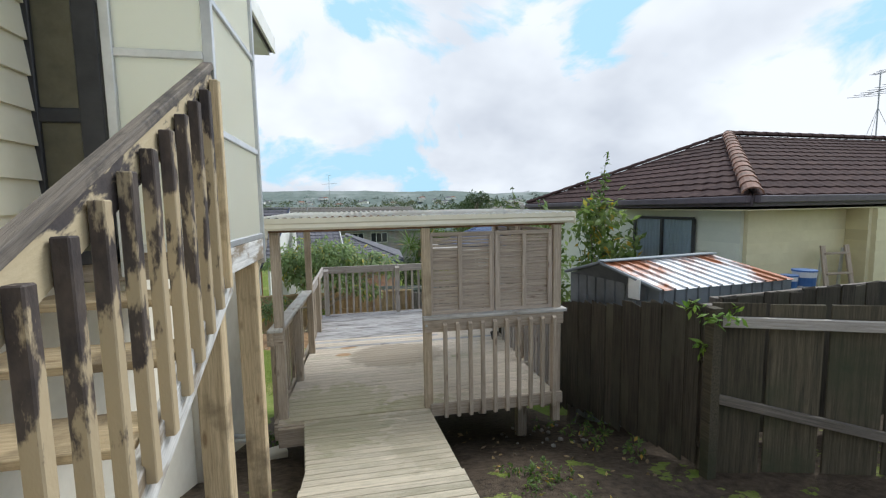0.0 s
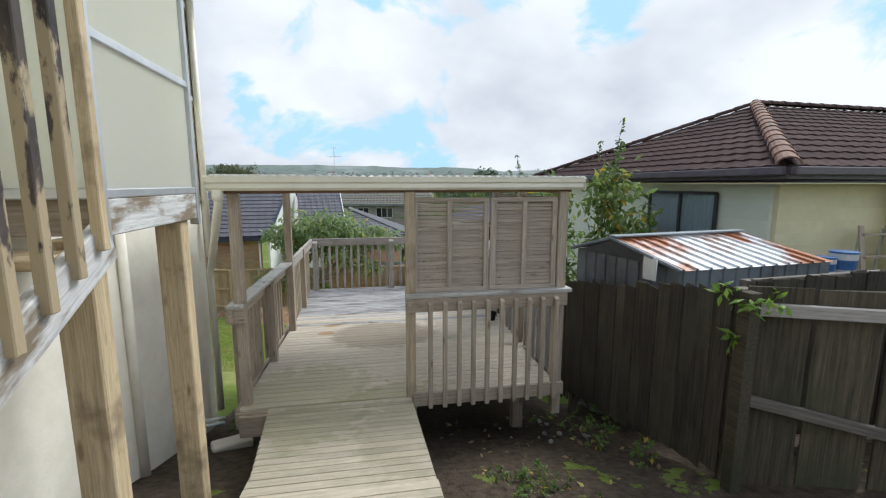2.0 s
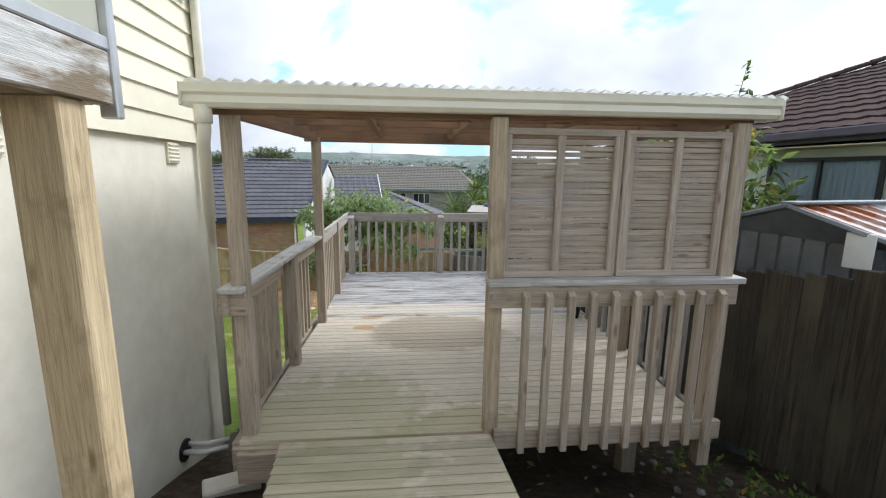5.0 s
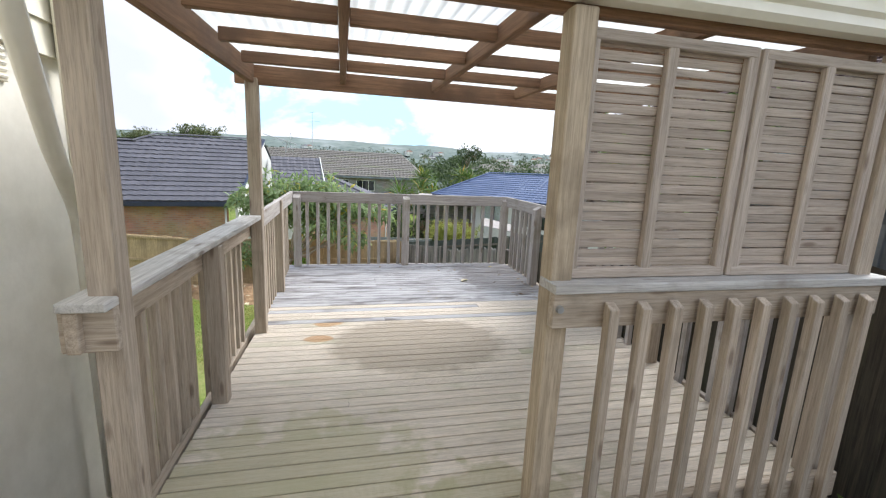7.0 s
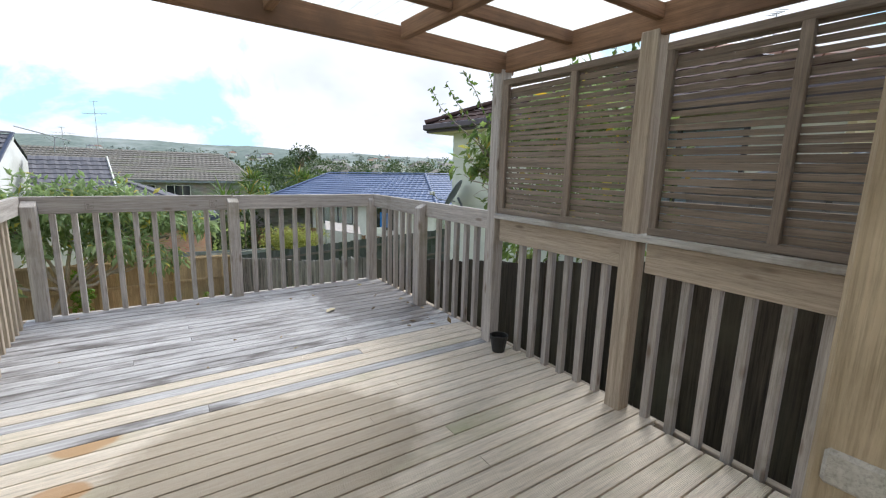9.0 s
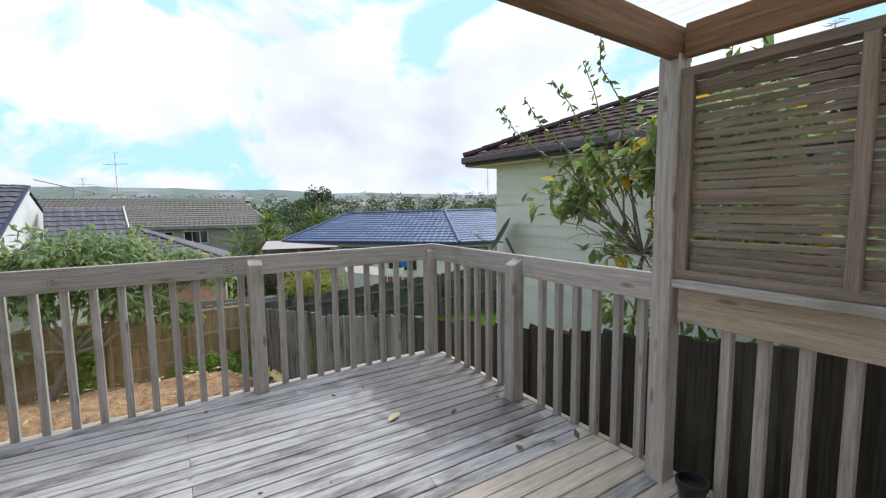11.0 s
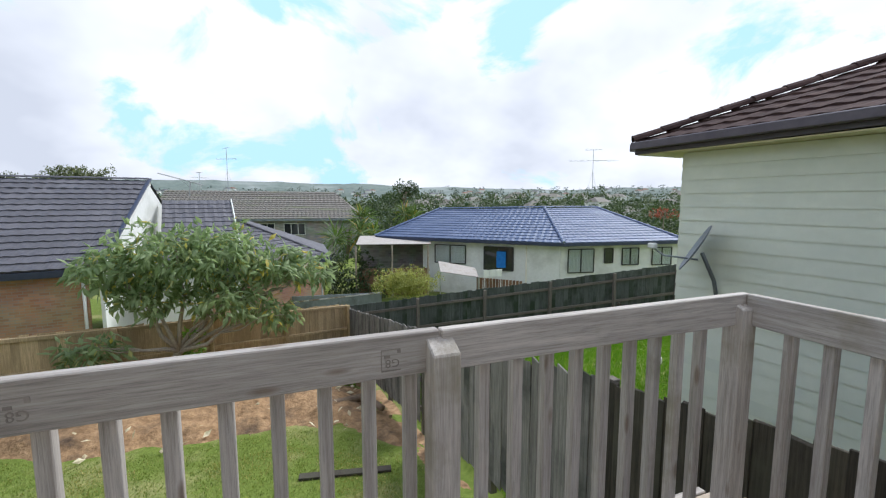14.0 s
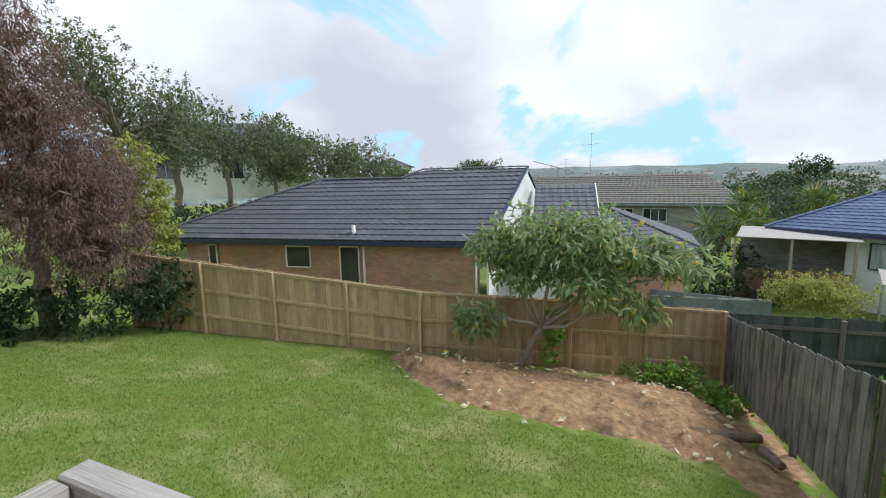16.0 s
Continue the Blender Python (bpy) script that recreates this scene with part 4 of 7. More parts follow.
# ---- fences ----
def paling_fence(name, a, b, top_a, top_b, height, material, rail_mat, label, width=0.15, rails_side=1, rail_z=(0.25, 0.85, 1.45), posts=2.4, ragged=0.02, group="", post_mat=None):
    f = thing(name, label=label, category="fence", group=group, kind="structure")
    a, b = Vector((*a, 0)), Vector((*b, 0))
    d = (b - a).normalized()
    nrm = Vector((-d.y, d.x, 0)) * rails_side
    L = (b - a).length
    n = int(L / (width + 0.001))
    rng = random.Random(int(L * 100))
    me = []
    ang = math.degrees(math.atan2(d.y, d.x))
    for k in range(5):
        bm = box(width + 0.012, 0.018, height, 0.0)
        for v in bm.verts:
            if v.co.z > 0:
                v.co.z += rng.uniform(-ragged, ragged)
        bmesh.ops.bevel(bm, geom=list(bm.edges), offset=0.003, segments=1, affect="EDGES")
        me.append(mesh_of(bm, "paling", material))
    for i in range(n):
        u = (i + 0.5) / n
        p = a + d * (L * u)
        lap = -0.012 * (i % 2)
        z = top_a + (top_b - top_a) * u - height / 2 + rng.uniform(-ragged, ragged)
        part("paling", rng.choice(me), material, f, m=pose(p.x + nrm.x * lap, p.y + nrm.y * lap, z, rng.uniform(-0.3, 0.3), rng.uniform(-0.25, 0.25), ang))
    for rz in rail_z:
        p0, p1 = a + nrm * 0.04 + Vector((0, 0, top_a - height + rz)), b + nrm * 0.04 + Vector((0, 0, top_b - height + rz))
        timber("rail", p0, p1, 0.05, 0.09, rail_mat, f)
    k = max(1, round(L / posts))
    for i in range(k + 1):
        u = i / k
        p = a + d * (L * u) + nrm * 0.085
        t = top_a + (top_b - top_a) * u
        timber("post", p + Vector((0, 0, t - height - 0.25)), p + Vector((0, 0, t - 0.02)), 0.095, 0.095, post_mat or rail_mat, f)
    return f


paling_fence("boundary_fence", (2.22, -1.37), (2.16, 1.0), 1.325, 0.81, 1.5, M_FENCE, M_FENCERAIL, "dark mossy timber paling fence beside the deck", rails_side=-1, rail_z=(0.2, 1.0), ragged=0.02)
paling_fence("boundary_fence", (2.16, 1.0), (2.12, 6.0), 0.81, -0.10, 1.6, M_FENCE, M_FENCERAIL, "dark mossy timber paling fence beside the deck", rails_side=-1, ragged=0.02)
paling_fence("boundary_fence", (2.12, 6.0), (2.06, 10.1), -0.07, -0.93, 1.75, M_GREYPALE, M_FENCERAIL, "grey weathered paling fence between the gardens", rails_side=-1, ragged=0.03)
paling_fence("boundary_fence", (2.06, 10.75), (1.93, 18.0), -0.98, -2.28, 1.85, M_GREYPALE, M_FENCERAIL, "grey weathered paling fence between the gardens", rails_side=-1)


def build_side_fence():
    f = paling_fence("side_fence", (2.26, -1.42), (5.85, -2.62), 1.33, 1.30, 2.2, M_FENCEBROWN, M_FENCERAIL, "dark mossy paling fence with bleached rails", rails_side=-1, rail_z=(), posts=4, width=0.42, ragged=0.006, post_mat=M_FENCEBROWN)
    timber("rail", (2.29, -1.487, 1.18), (5.85, -2.68, 1.10), 0.05, 0.09, M_RAILGREY, f)
    timber("rail", (2.29, -1.487, 0.49), (5.85, -2.68, -0.31), 0.05, 0.08, M_FENCERAIL, f)


build_side_fence()
paling_fence("yard_fence", (2.87, -0.93), (8.36, -1.24), 1.25, 1.48, 1.5, M_FENCE, M_FENCERAIL, "dark paling fence across the neighbour's yard", rails_side=1, posts=2.6)
for _a, _b, _t0, _t1 in (((1.85, 18.0), (-6.16, 15.12), -2.12, -1.52), ((-6.16, 15.12), (-14.2, 12.23), -1.52, -0.32)):
    paling_fence("garden_fence", _a, _b, _t0, _t1, 2.25, M_PALE, M_PALE, "tan paling fence at the end of the lawn", rails_side=1, rail_z=(0.65, 1.40, 2.18), posts=2.14)
paling_fence("back_fence", (1.95, 18.05), (15.5, 13.9), -2.22, -0.63, 2.5, M_BACKFENCE, M_FENCERAIL, "dark stained paling fence behind the neighbour's lawn", rails_side=-1, rail_z=(0.7, 1.45, 2.2), posts=2.2)


# ---- neighbours ----
def roof_face(parent, e0, e1, r0, r1, material, course=0.37, wave=0.30, amp=0.016, step=0.03, seg=0.1, name="tile_course", closed=True):
    """One slope of a roof, course by course; each course laps over the one below, with a rolled profile."""
    e0, e1, r0, r1 = (Vector(p) for p in (e0, e1, r0, r1))
    ax = (e1 - e0).normalized()
    up = ((r0 + r1) / 2 - (e0 + e1) / 2)
    nrm = ax.cross(up).normalized()
    if nrm.z < 0:
        nrm = -nrm
    slope = (up - ax * up.dot(ax)).length
    n = max(2, round(slope / course))
    for i in range(n):
        t0, t1 = i / n, (i + 1.12) / n
        a0, b0 = e0.lerp(r0, t0), e1.lerp(r1, t0)
        a1, b1 = e0.lerp(r0, min(t1, 1)), e1.lerp(r1, min(t1, 1))
        w = (b0 - a0).length
        k = max(2, int(w / seg))
        vs, fs = [], []
        for lo, (a, b, lift) in enumerate(((a0, b0, step), (a1, b1, 0.004), (a0, b0, 0.0))):
            for q in range(k + 1):
                p = a.lerp(b, q / k)
                u = (p - e0).dot(ax)
                h = lift + (amp * math.cos(2 * math.pi * u / wave) if lo < 2 else -0.012)
                vs.append(p + nrm * (h + 0.012))
        for q in range(k):
            fs.append((q, q + 1, k + 2 + q, k + 1 + q))
            fs.append((2 * (k + 1) + q, 2 * (k + 1) + q + 1, q + 1, q))
        part(name, pydata(name, vs, fs, material), material, parent)
    if not closed:
        return
    # underlay closes the slope below the tiles
    under = [p - nrm * 0.03 for p in (e0, e1, r1, r0)]
    if (r0 - r1).length < 0.01:
        under = under[:3]
    part("underlay", pydata("underlay", under, [tuple(range(len(under)))], M_FASCIA), M_FASCIA, parent)


def cap_tiles(parent, a, b, material, size=0.4, r=0.11, lift=0.05):
    """Overlapping rounded caps along a hip or ridge."""
    a, b = Vector(a), Vector(b)
    L = (b - a).length
    n = max(1, round(L / size))
    bm = bmesh.new()
    rings = []
    for x, rr in ((-size * 0.58, r * 1.12), (size * 0.5, r * 0.92)):
        rings.append([bm.verts.new((x, rr * math.cos(math.pi * k / 6), 0.75 * rr * math.sin(math.pi * k / 6))) for k in range(7)])
        rings.append([bm.verts.new((x, (rr - 0.025) * math.cos(math.pi * k / 6), 0.75 * (rr - 0.025) * math.sin(math.pi * k / 6))) for k in range(7)])
    for k in range(6):
        bm.faces.new((rings[0][k], rings[0][k + 1], rings[2][k + 1], rings[2][k]))
        bm.faces.new((rings[0][k + 1], rings[0][k], rings[1][k], rings[1][k + 1]))
    bmesh.ops.recalc_face_normals(bm, faces=bm.faces)
    me = mesh_of(bm, "cap_tile", material)
    for i in range(n):
        p, q = a.lerp(b, i / n), a.lerp(b, (i + 1) / n)
        m = along(p, q)
        m.translation += Vector((0, 0, lift))
        part("cap_tile", me, material, parent, m=m)


def wall_strip(parent, a, b, z0, z1, material, name="wall", th=0.12, label=""):
    a, b = Vector((*a, 0)), Vector((*b, 0))
    m = along(a, b)
    m.translation.z = (z0 + z1) / 2
    return part(name, box((b - a).length, th, z1 - z0, 0), material, parent, label, m)


def boards_on(parent, a, b, z0, z1, material, out, pitch=0.18):
    """Lapped boards on a wall between plan points a and b."""
    a, b = Vector((*a, 0)), Vector((*b, 0))
    d = (b - a).normalized()
    o = Vector((*out, 0)).normalized()
    n = int((z1 - z0) / pitch)
    for i in range(n):
        z = z0 + i * pitch
        bm = bmesh.new()
        rows = []
        for p in (a, b):
            rows.append([bm.verts.new(p + o * u + Vector((0, 0, z + w))) for u, w in ((0.06, 0), (0.078, 0), (0.066, pitch + 0.004), (0.06, pitch + 0.004))])
        for k in range(4):
            bm.faces.new((rows[0][k], rows[0][(k + 1) % 4], rows[1][(k + 1) % 4], rows[1][k]))
        bm.faces.new(rows[0]); bm.faces.new(rows[1][::-1])
        bmesh.ops.recalc_face_normals(bm, faces=bm.faces)
        part("weatherboard", bm, material, parent)


def window_on(parent, a, b, z0, z1, out, frame_mat, bars=1, curtain=None, sill=True, off=0.125):
    """A window between plan points a and b: frame, mullions, glass and, behind it, a curtain."""
    a, b = Vector((*a, 0)), Vector((*b, 0))
    o = Vector((*out, 0)).normalized() * off
    w = part("window", box(0.001, 0.001, 0.001, 0), frame_mat, parent)
    za, zb = Vector((0, 0, z0)), Vector((0, 0, z1))
    s = 0.05
    for p, q in ((a + za, b + za), (a + zb, b + zb)):
        timber("frame_bar", p + o, q + o, s, s, frame_mat, w, 0.003)
    for i in range(bars + 2):
        p = a.lerp(b, i / (bars + 1))
        timber("frame_bar", p + za + o, p + zb + o, s, s, frame_mat, w, 0.003)
    m = along(a, b)
    m.translation = (a + b) / 2 + o * 0.9 + Vector((0, 0, (z0 + z1) / 2))
    part("pane", box((b - a).length - 0.04, 0.008, z1 - z0 - 0.04, 0), M_CLEARGLASS if curtain else M_GLASS, w, m=m)
    if curtain:
        n = int((b - a).length / 0.035) * 2
        vs, fs = [], []
        for j in range(2):
            for i in range(n + 1):
                p = a.lerp(b, 0.02 + 0.96 * i / n) + o.normalized() * (0.092 + 0.009 * math.sin(i * 1.25)) + (za if j == 0 else zb)
                vs.append(p)
        for i in range(n):
            fs.append((i, i + 1, n + 2 + i, n + 1 + i))
        part("curtain", pydata("curtain", vs, fs, curtain, True), curtain, w, "pale blue pleated curtain")
    return w


M_CLEARGLASS = glass("window pane")
M_CURTAIN = mat("pale blue curtain", (0.42, 0.50, 0.62), (0.60, 0.66, 0.74), (8, 8, 0.2), rough=0.9, bump=0.05)
M_WHITECURTAIN = mat("white curtain", (0.60, 0.61, 0.62), (0.78, 0.78, 0.78), (8, 8, 0.2), rough=0.9, bump=0.05)


def brick_mat(name, base1, base2, mortar, scale=1.0):
    m = bpy.data.materials.new(name)
    m.use_nodes = True
    nt = m.node_tree
    N, L = nt.nodes.new, nt.links.new
    b = nt.nodes["Principled BSDF"]
    tc, br = N("ShaderNodeTexCoord"), N("ShaderNodeTexBrick")
    sep, cmb = N("ShaderNodeSeparateXYZ"), N("ShaderNodeCombineXYZ")
    L(tc.outputs["Object"], sep.inputs[0]); L(sep.outputs[0], cmb.inputs[0]); L(sep.outputs[2], cmb.inputs[1])
    L(cmb.outputs[0], br.inputs["Vector"])
    br.inputs["Color1"].default_value, br.inputs["Color2"].default_value, br.inputs["Mortar"].default_value = (*base1, 1), (*base2, 1), (*mortar, 1)
    br.inputs["Scale"].default_value = scale
    br.inputs["Brick Width"].default_value, br.inputs["Row Height"].default_value, br.inputs["Mortar Size"].default_value = 0.24, 0.086, 0.009
    n = N("ShaderNodeTexNoise"); n.inputs["Scale"].default_value = 1.2; n.inputs["Detail"].default_value = 6
    L(tc.outputs["Object"], n.inputs["Vector"])
    mx = N("ShaderNodeMix"); mx.data_type = "RGBA"; mx.blend_type = "MULTIPLY"; mx.inputs[0].default_value = 0.6
    L(br.outputs[0], mx.inputs[6]); L(n.outputs["Color"], mx.inputs[7])
    hs = N("ShaderNodeHueSaturation"); hs.inputs["Value"].default_value = 1.5; hs.inputs["Saturation"].default_value = 0.9
    L(mx.outputs[2], hs.inputs["Color"]); L(hs.outputs[0], b.inputs["Base Color"])
    bp = N("ShaderNodeBump"); bp.inputs["Distance"].default_value = 0.01; bp.inputs["Strength"].default_value = 0.6; bp.invert = True
    L(br.outputs["Fac"], bp.inputs["Height"]); L(bp.outputs[0], b.inputs["Normal"])
    b.inputs["Roughness"].default_value = 0.85
    return m


M_BRICKWALL = brick_mat("orange brown brickwork", (0.36, 0.17, 0.085), (0.46, 0.25, 0.14), (0.34, 0.27, 0.21))
M_STONE = brick_mat("grey blockwork", (0.20, 0.19, 0.175), (0.34, 0.32, 0.29), (0.28, 0.27, 0.25), 0.6)


def build_right_house():
    h = thing("brown_roof_house", label="cream weatherboard bungalow with a brown tiled hip roof", category="house", kind="structure")
    A, B, C, Dn = (5.47, 1.39), (4.87, 7.57), (7.74, 1.55), (7.70, 1.10)
    zb, ze = -1.9, 2.06
    wall_strip(h, A, B, zb, ze, M_MINT)
    boards_on(h, B, A, zb, ze, M_MINT, (-1, -0.07))
    wall_strip(h, A, C, zb, ze, M_CREAM2)
    boards_on(h, A, C, zb, ze, M_CREAM2, (0.07, -1))
    wall_strip(h, C, Dn, zb, ze, M_CREAM2)
    boards_on(h, C, Dn, zb, ze, M_CREAM2, (-1, 0))
    wall_strip(h, Dn, (22, 2.13), zb, ze, M_CREAM2)
    boards_on(h, Dn, (22, 2.13), zb, ze, M_CREAM2, (0.07, -1))
    wall_strip(h, B, (22, 8.6), zb, ze, M_MINT)
    boards_on(h, B, (22, 8.6), zb, ze, M_MINT, (-0.07, 1))
    e = [Vector((5.03, 0.84, 2.28)), Vector((4.47, 8.10, 2.23)), Vector((22.5, 2.05, 2.28)), Vector((22.3, 9.2, 2.22))]
    H, R = Vector((8.70, 5.12, 3.89)), Vector((19, 5.8, 3.89))
    for e0, e1, r0, r1 in ((e[1], e[0], H, H), (e[0], e[2], H, R), (e[3], e[1], R, H)):
        roof_face(h, e0, e1, r0, r1, M_BROWNTILE, course=0.34, wave=0.27, amp=0.009, step=0.030, seg=0.068)
    cap_tiles(h, e[0], H, M_HIPTILE, r=0.13); cap_tiles(h, e[1], H, M_BROWNTILE, r=0.10); cap_tiles(h, H, R, M_BROWNTILE, r=0.12)
    for a, b in ((e[0], e[1]), (e[0], e[2]), (e[1], e[3])):
        m0 = Vector((0, 0, -0.07))
        timber("fascia", a + m0, b + m0, 0.03, 0.16, M_FASCIA, h)
        d = (b - a).normalized()
        o = Vector((d.y, -d.x, 0)) * (1 if (Vector((d.y, -d.x, 0)).dot(a - H) > 0) else -1)
        timber("gutter", a + m0 + o * 0.07 + Vector((0, 0, 0.03)), b + m0 + o * 0.07 + Vector((0, 0, 0.03)), 0.10, 0.11, M_FASCIA, h, 0.012)
    part("soffit", slab([(5.05, 0.86), (22.5, 2.07), (22.3, 9.2), (4.49, 8.08)], 2.07, 2.085), M_CREAM2, h)
    window_on(h, (5.386, 2.24), (5.237, 3.73), 0.55, 1.915, (-1, -0.07), M_DARKFRAME, 1, M_CURTAIN)
    window_on(h, (8.69, 1.16), (9.7, 1.23), 1.09, 1.925, (0.07, -1), M_DARKFRAME, 0, None)
    part("waste_pipe", tube([(8.3, 1.03, -1), (8.3, 1.03, 1.98), (8.45, 0.8, 2.15), (8.45, 0.72, 2.85)], 0.04), M_PVC, h, smooth=True)
    return h


def antenna(base, height, label, spread=0.9, arms=7, rz=0.0, guyed=True, boom=True):
    a = thing("tv_antenna", base, rz, label, "antenna", "roof antennas")
    part("mast", tube([(0, 0, 0), (0, 0, height)], 0.018, 6), M_STEEL, a)
    if boom:
        part("boom", tube([(-spread, 0, height * 0.72), (spread, 0, height * 0.76)], 0.014, 6), M_STEEL, a)
    part("boom", tube([(-spread * 0.35, 0, height * 0.97), (spread * 0.35, 0, height)], 0.012, 6), M_STEEL, a)
    for i in range(arms):
        x = -spread + 2 * spread * i / (arms - 1)
        part("rod", tube([(x, -0.3 - 0.02 * i, height * 0.74), (x, 0.3 + 0.02 * i, height * 0.74)], 0.008, 5), M_STEEL, a)
    for i in range(4):
        x = -spread * 0.3 + 0.2 * spread * i
        part("rod", tube([(x, -0.14, height), (x, 0.14, height)], 0.008, 5), M_STEEL, a)
    if guyed:
        for ang in (0.3, 2.4, 4.5):
            part("stay", tube([(0, 0, height * 0.5), (0.45 * math.cos(ang), 0.45 * math.sin(ang), -0.15)], 0.006, 5), M_STEEL, a)
    return a


def build_dish():
    d = thing("satellite_dish", (4.93, 7.02, 0.70), label="grey satellite dish on a bent wall arm", category="dish")
    bm = bmesh.new()
    rings = []
    for i in range(6):
        r = 0.33 * i / 5
        rings.append([bm.verts.new((r * 0.9 * math.cos(2 * math.pi * k / 20), r * math.sin(2 * math.pi * k / 20), 0.28 * (r ** 2))) for k in range(20)] if i else [bm.verts.new((0, 0, 0))])
    for k in range(20):
        bm.faces.new((rings[0][0], rings[1][k], rings[1][(k + 1) % 20]))
    for i in range(1, 5):
        for k in range(20):
            bm.faces.new((rings[i][k], rings[i + 1][k], rings[i + 1][(k + 1) % 20], rings[i][(k + 1) % 20]))
    ob = part("reflector", bm, M_SHEDWALL, d, "grey pressed steel reflector", look((-0.42, 0.05, 0.12), (-2.12, 2.05, 1.62)) @ pose(0, 0, 0, 180, 0, 0), smooth=True)
    sm = ob.modifiers.new("thick", "SOLIDIFY"); sm.thickness = 0.012
    part("arm", tube([(0.02, 0, -0.55), (-0.08, 0, -0.5), (-0.14, 0.0, -0.3), (-0.33, 0.04, 0.06)], 0.025), M_SHEDWALL, d, smooth=True)
    part("feed_arm", tube([(-0.38, 0.06, -0.02), (-0.55, 0.42, 0.0), (-0.62, 0.55, 0.10)], 0.012), M_SHEDWALL, d, smooth=True)
    part("receiver", box(0.07, 0.12, 0.07, 0.012), M_WHITE, d, m=pose(-0.62, 0.55, 0.12))
    part("wall_plate", box(0.02, 0.14, 0.18, 0.004), M_SHEDWALL, d, m=pose(0.03, 0, -0.55))
    return d


def build_shed():
    s = thing("garden_shed", label="grey steel garden shed with a rusting low gabled roof", category="shed")
    a, b, c, d = (2.24, 1.30), (2.56, -0.18), (4.56, 0.02), (4.30, 1.50)
    pts = [a, b, c, d]
    for p, q in zip(pts, pts[1:] + pts[:1]):
        P, Q = Vector((*p, 0)), Vector((*q, 0))
        L = (Q - P).length
        n = int(L / 0.16)
        vs, fs = [], []
        o = Vector((-(Q - P).y, (Q - P).x, 0)).normalized()
        k = 0
        for i in range(n + 1):
            for u, off in ((0, 0), (0.12, 0), (0.16, -0.018), (0.96, -0.018)):
                t = min(1, (i + u) / n)
                X = P.lerp(Q, t) + o * off
                vs += [X + Vector((0, 0, -0.9)), X + Vector((0, 0, 1.16))]
        for i in range(len(vs) // 2 - 1):
            fs.append((2 * i, 2 * i + 2, 2 * i + 3, 2 * i + 1))
        part("wall", pydata("wall", vs, fs, M_SHEDWALL), M_SHEDWALL, s)
    # roof: front slope with standing ribs, back slope
    f0, f1, r0, r1 = Vector((2.54, -0.22, 1.15)), Vector((4.60, -0.01, 1.15)), Vector((2.13, 0.36, 1.415)), Vector((3.90, 0.54, 1.43))
    b0, b1 = Vector((2.18, 1.36, 1.16)), Vector((4.34, 1.55, 1.16))

    def slope(e0, e1, q0, q1, mat_, n):
        m = along(e0, e1)
        inv = m.inverted()
        vs, fs = [], []
        for i in range(n):
            for u, h in ((0.0, 0.0), (0.06, 0.022), (0.16, 0.022), (0.22, 0.0)):
                t = (i + u) / n
                for p in (e0.lerp(e1, t), q0.lerp(q1, t)):
                    vs.append(inv @ (p + Vector((0, 0, h))))
        for p in (e1, q1):
            vs.append(inv @ p)
        for i in range(len(vs) // 2 - 1):
            fs.append((2 * i, 2 * i + 2, 2 * i + 3, 2 * i + 1))
        ob = part("roof_sheet", pydata("roof_sheet", vs, fs, mat_), mat_, s, "galvanised roof sheet with orange rust", m)
        so = ob.modifiers.new("thick", "SOLIDIFY"); so.thickness = 0.006
    slope(f0, f1, r0, r1, M_SHEDROOF, 12)
    slope(b0, b1, r0, r1, M_SHEDWALL, 12)
    timber("verge_flashing", f0, r0, 0.05, 0.03, M_SHEDWALL, s); timber("verge_flashing", b0, r0, 0.05, 0.03, M_SHEDWALL, s)
    timber("ridge_cap", r0 + Vector((0, 0, 0.02)), r1 + Vector((0, 0, 0.02)), 0.12, 0.02, M_SHEDWALL, s)
    part("gable", pydata("gable", [(2.24, 1.30, 1.15), (2.56, -0.18, 1.13), (2.17, 0.36, 1.40)], [(0, 1, 2)], M_SHEDWALL), M_SHEDWALL, s)
    bm = box(0.02, 0.16, 0.24, 0.004)
    for v in bm.verts:
        v.co.x += 0.25 * v.co.z ** 2 - 0.3 * v.co.z * v.co.y
    part("loose_flap", bm, M_WHITE, s, "loose white sheet flap", pose(2.36, 0.02, 1.14, 0, 0, 15))
    return s


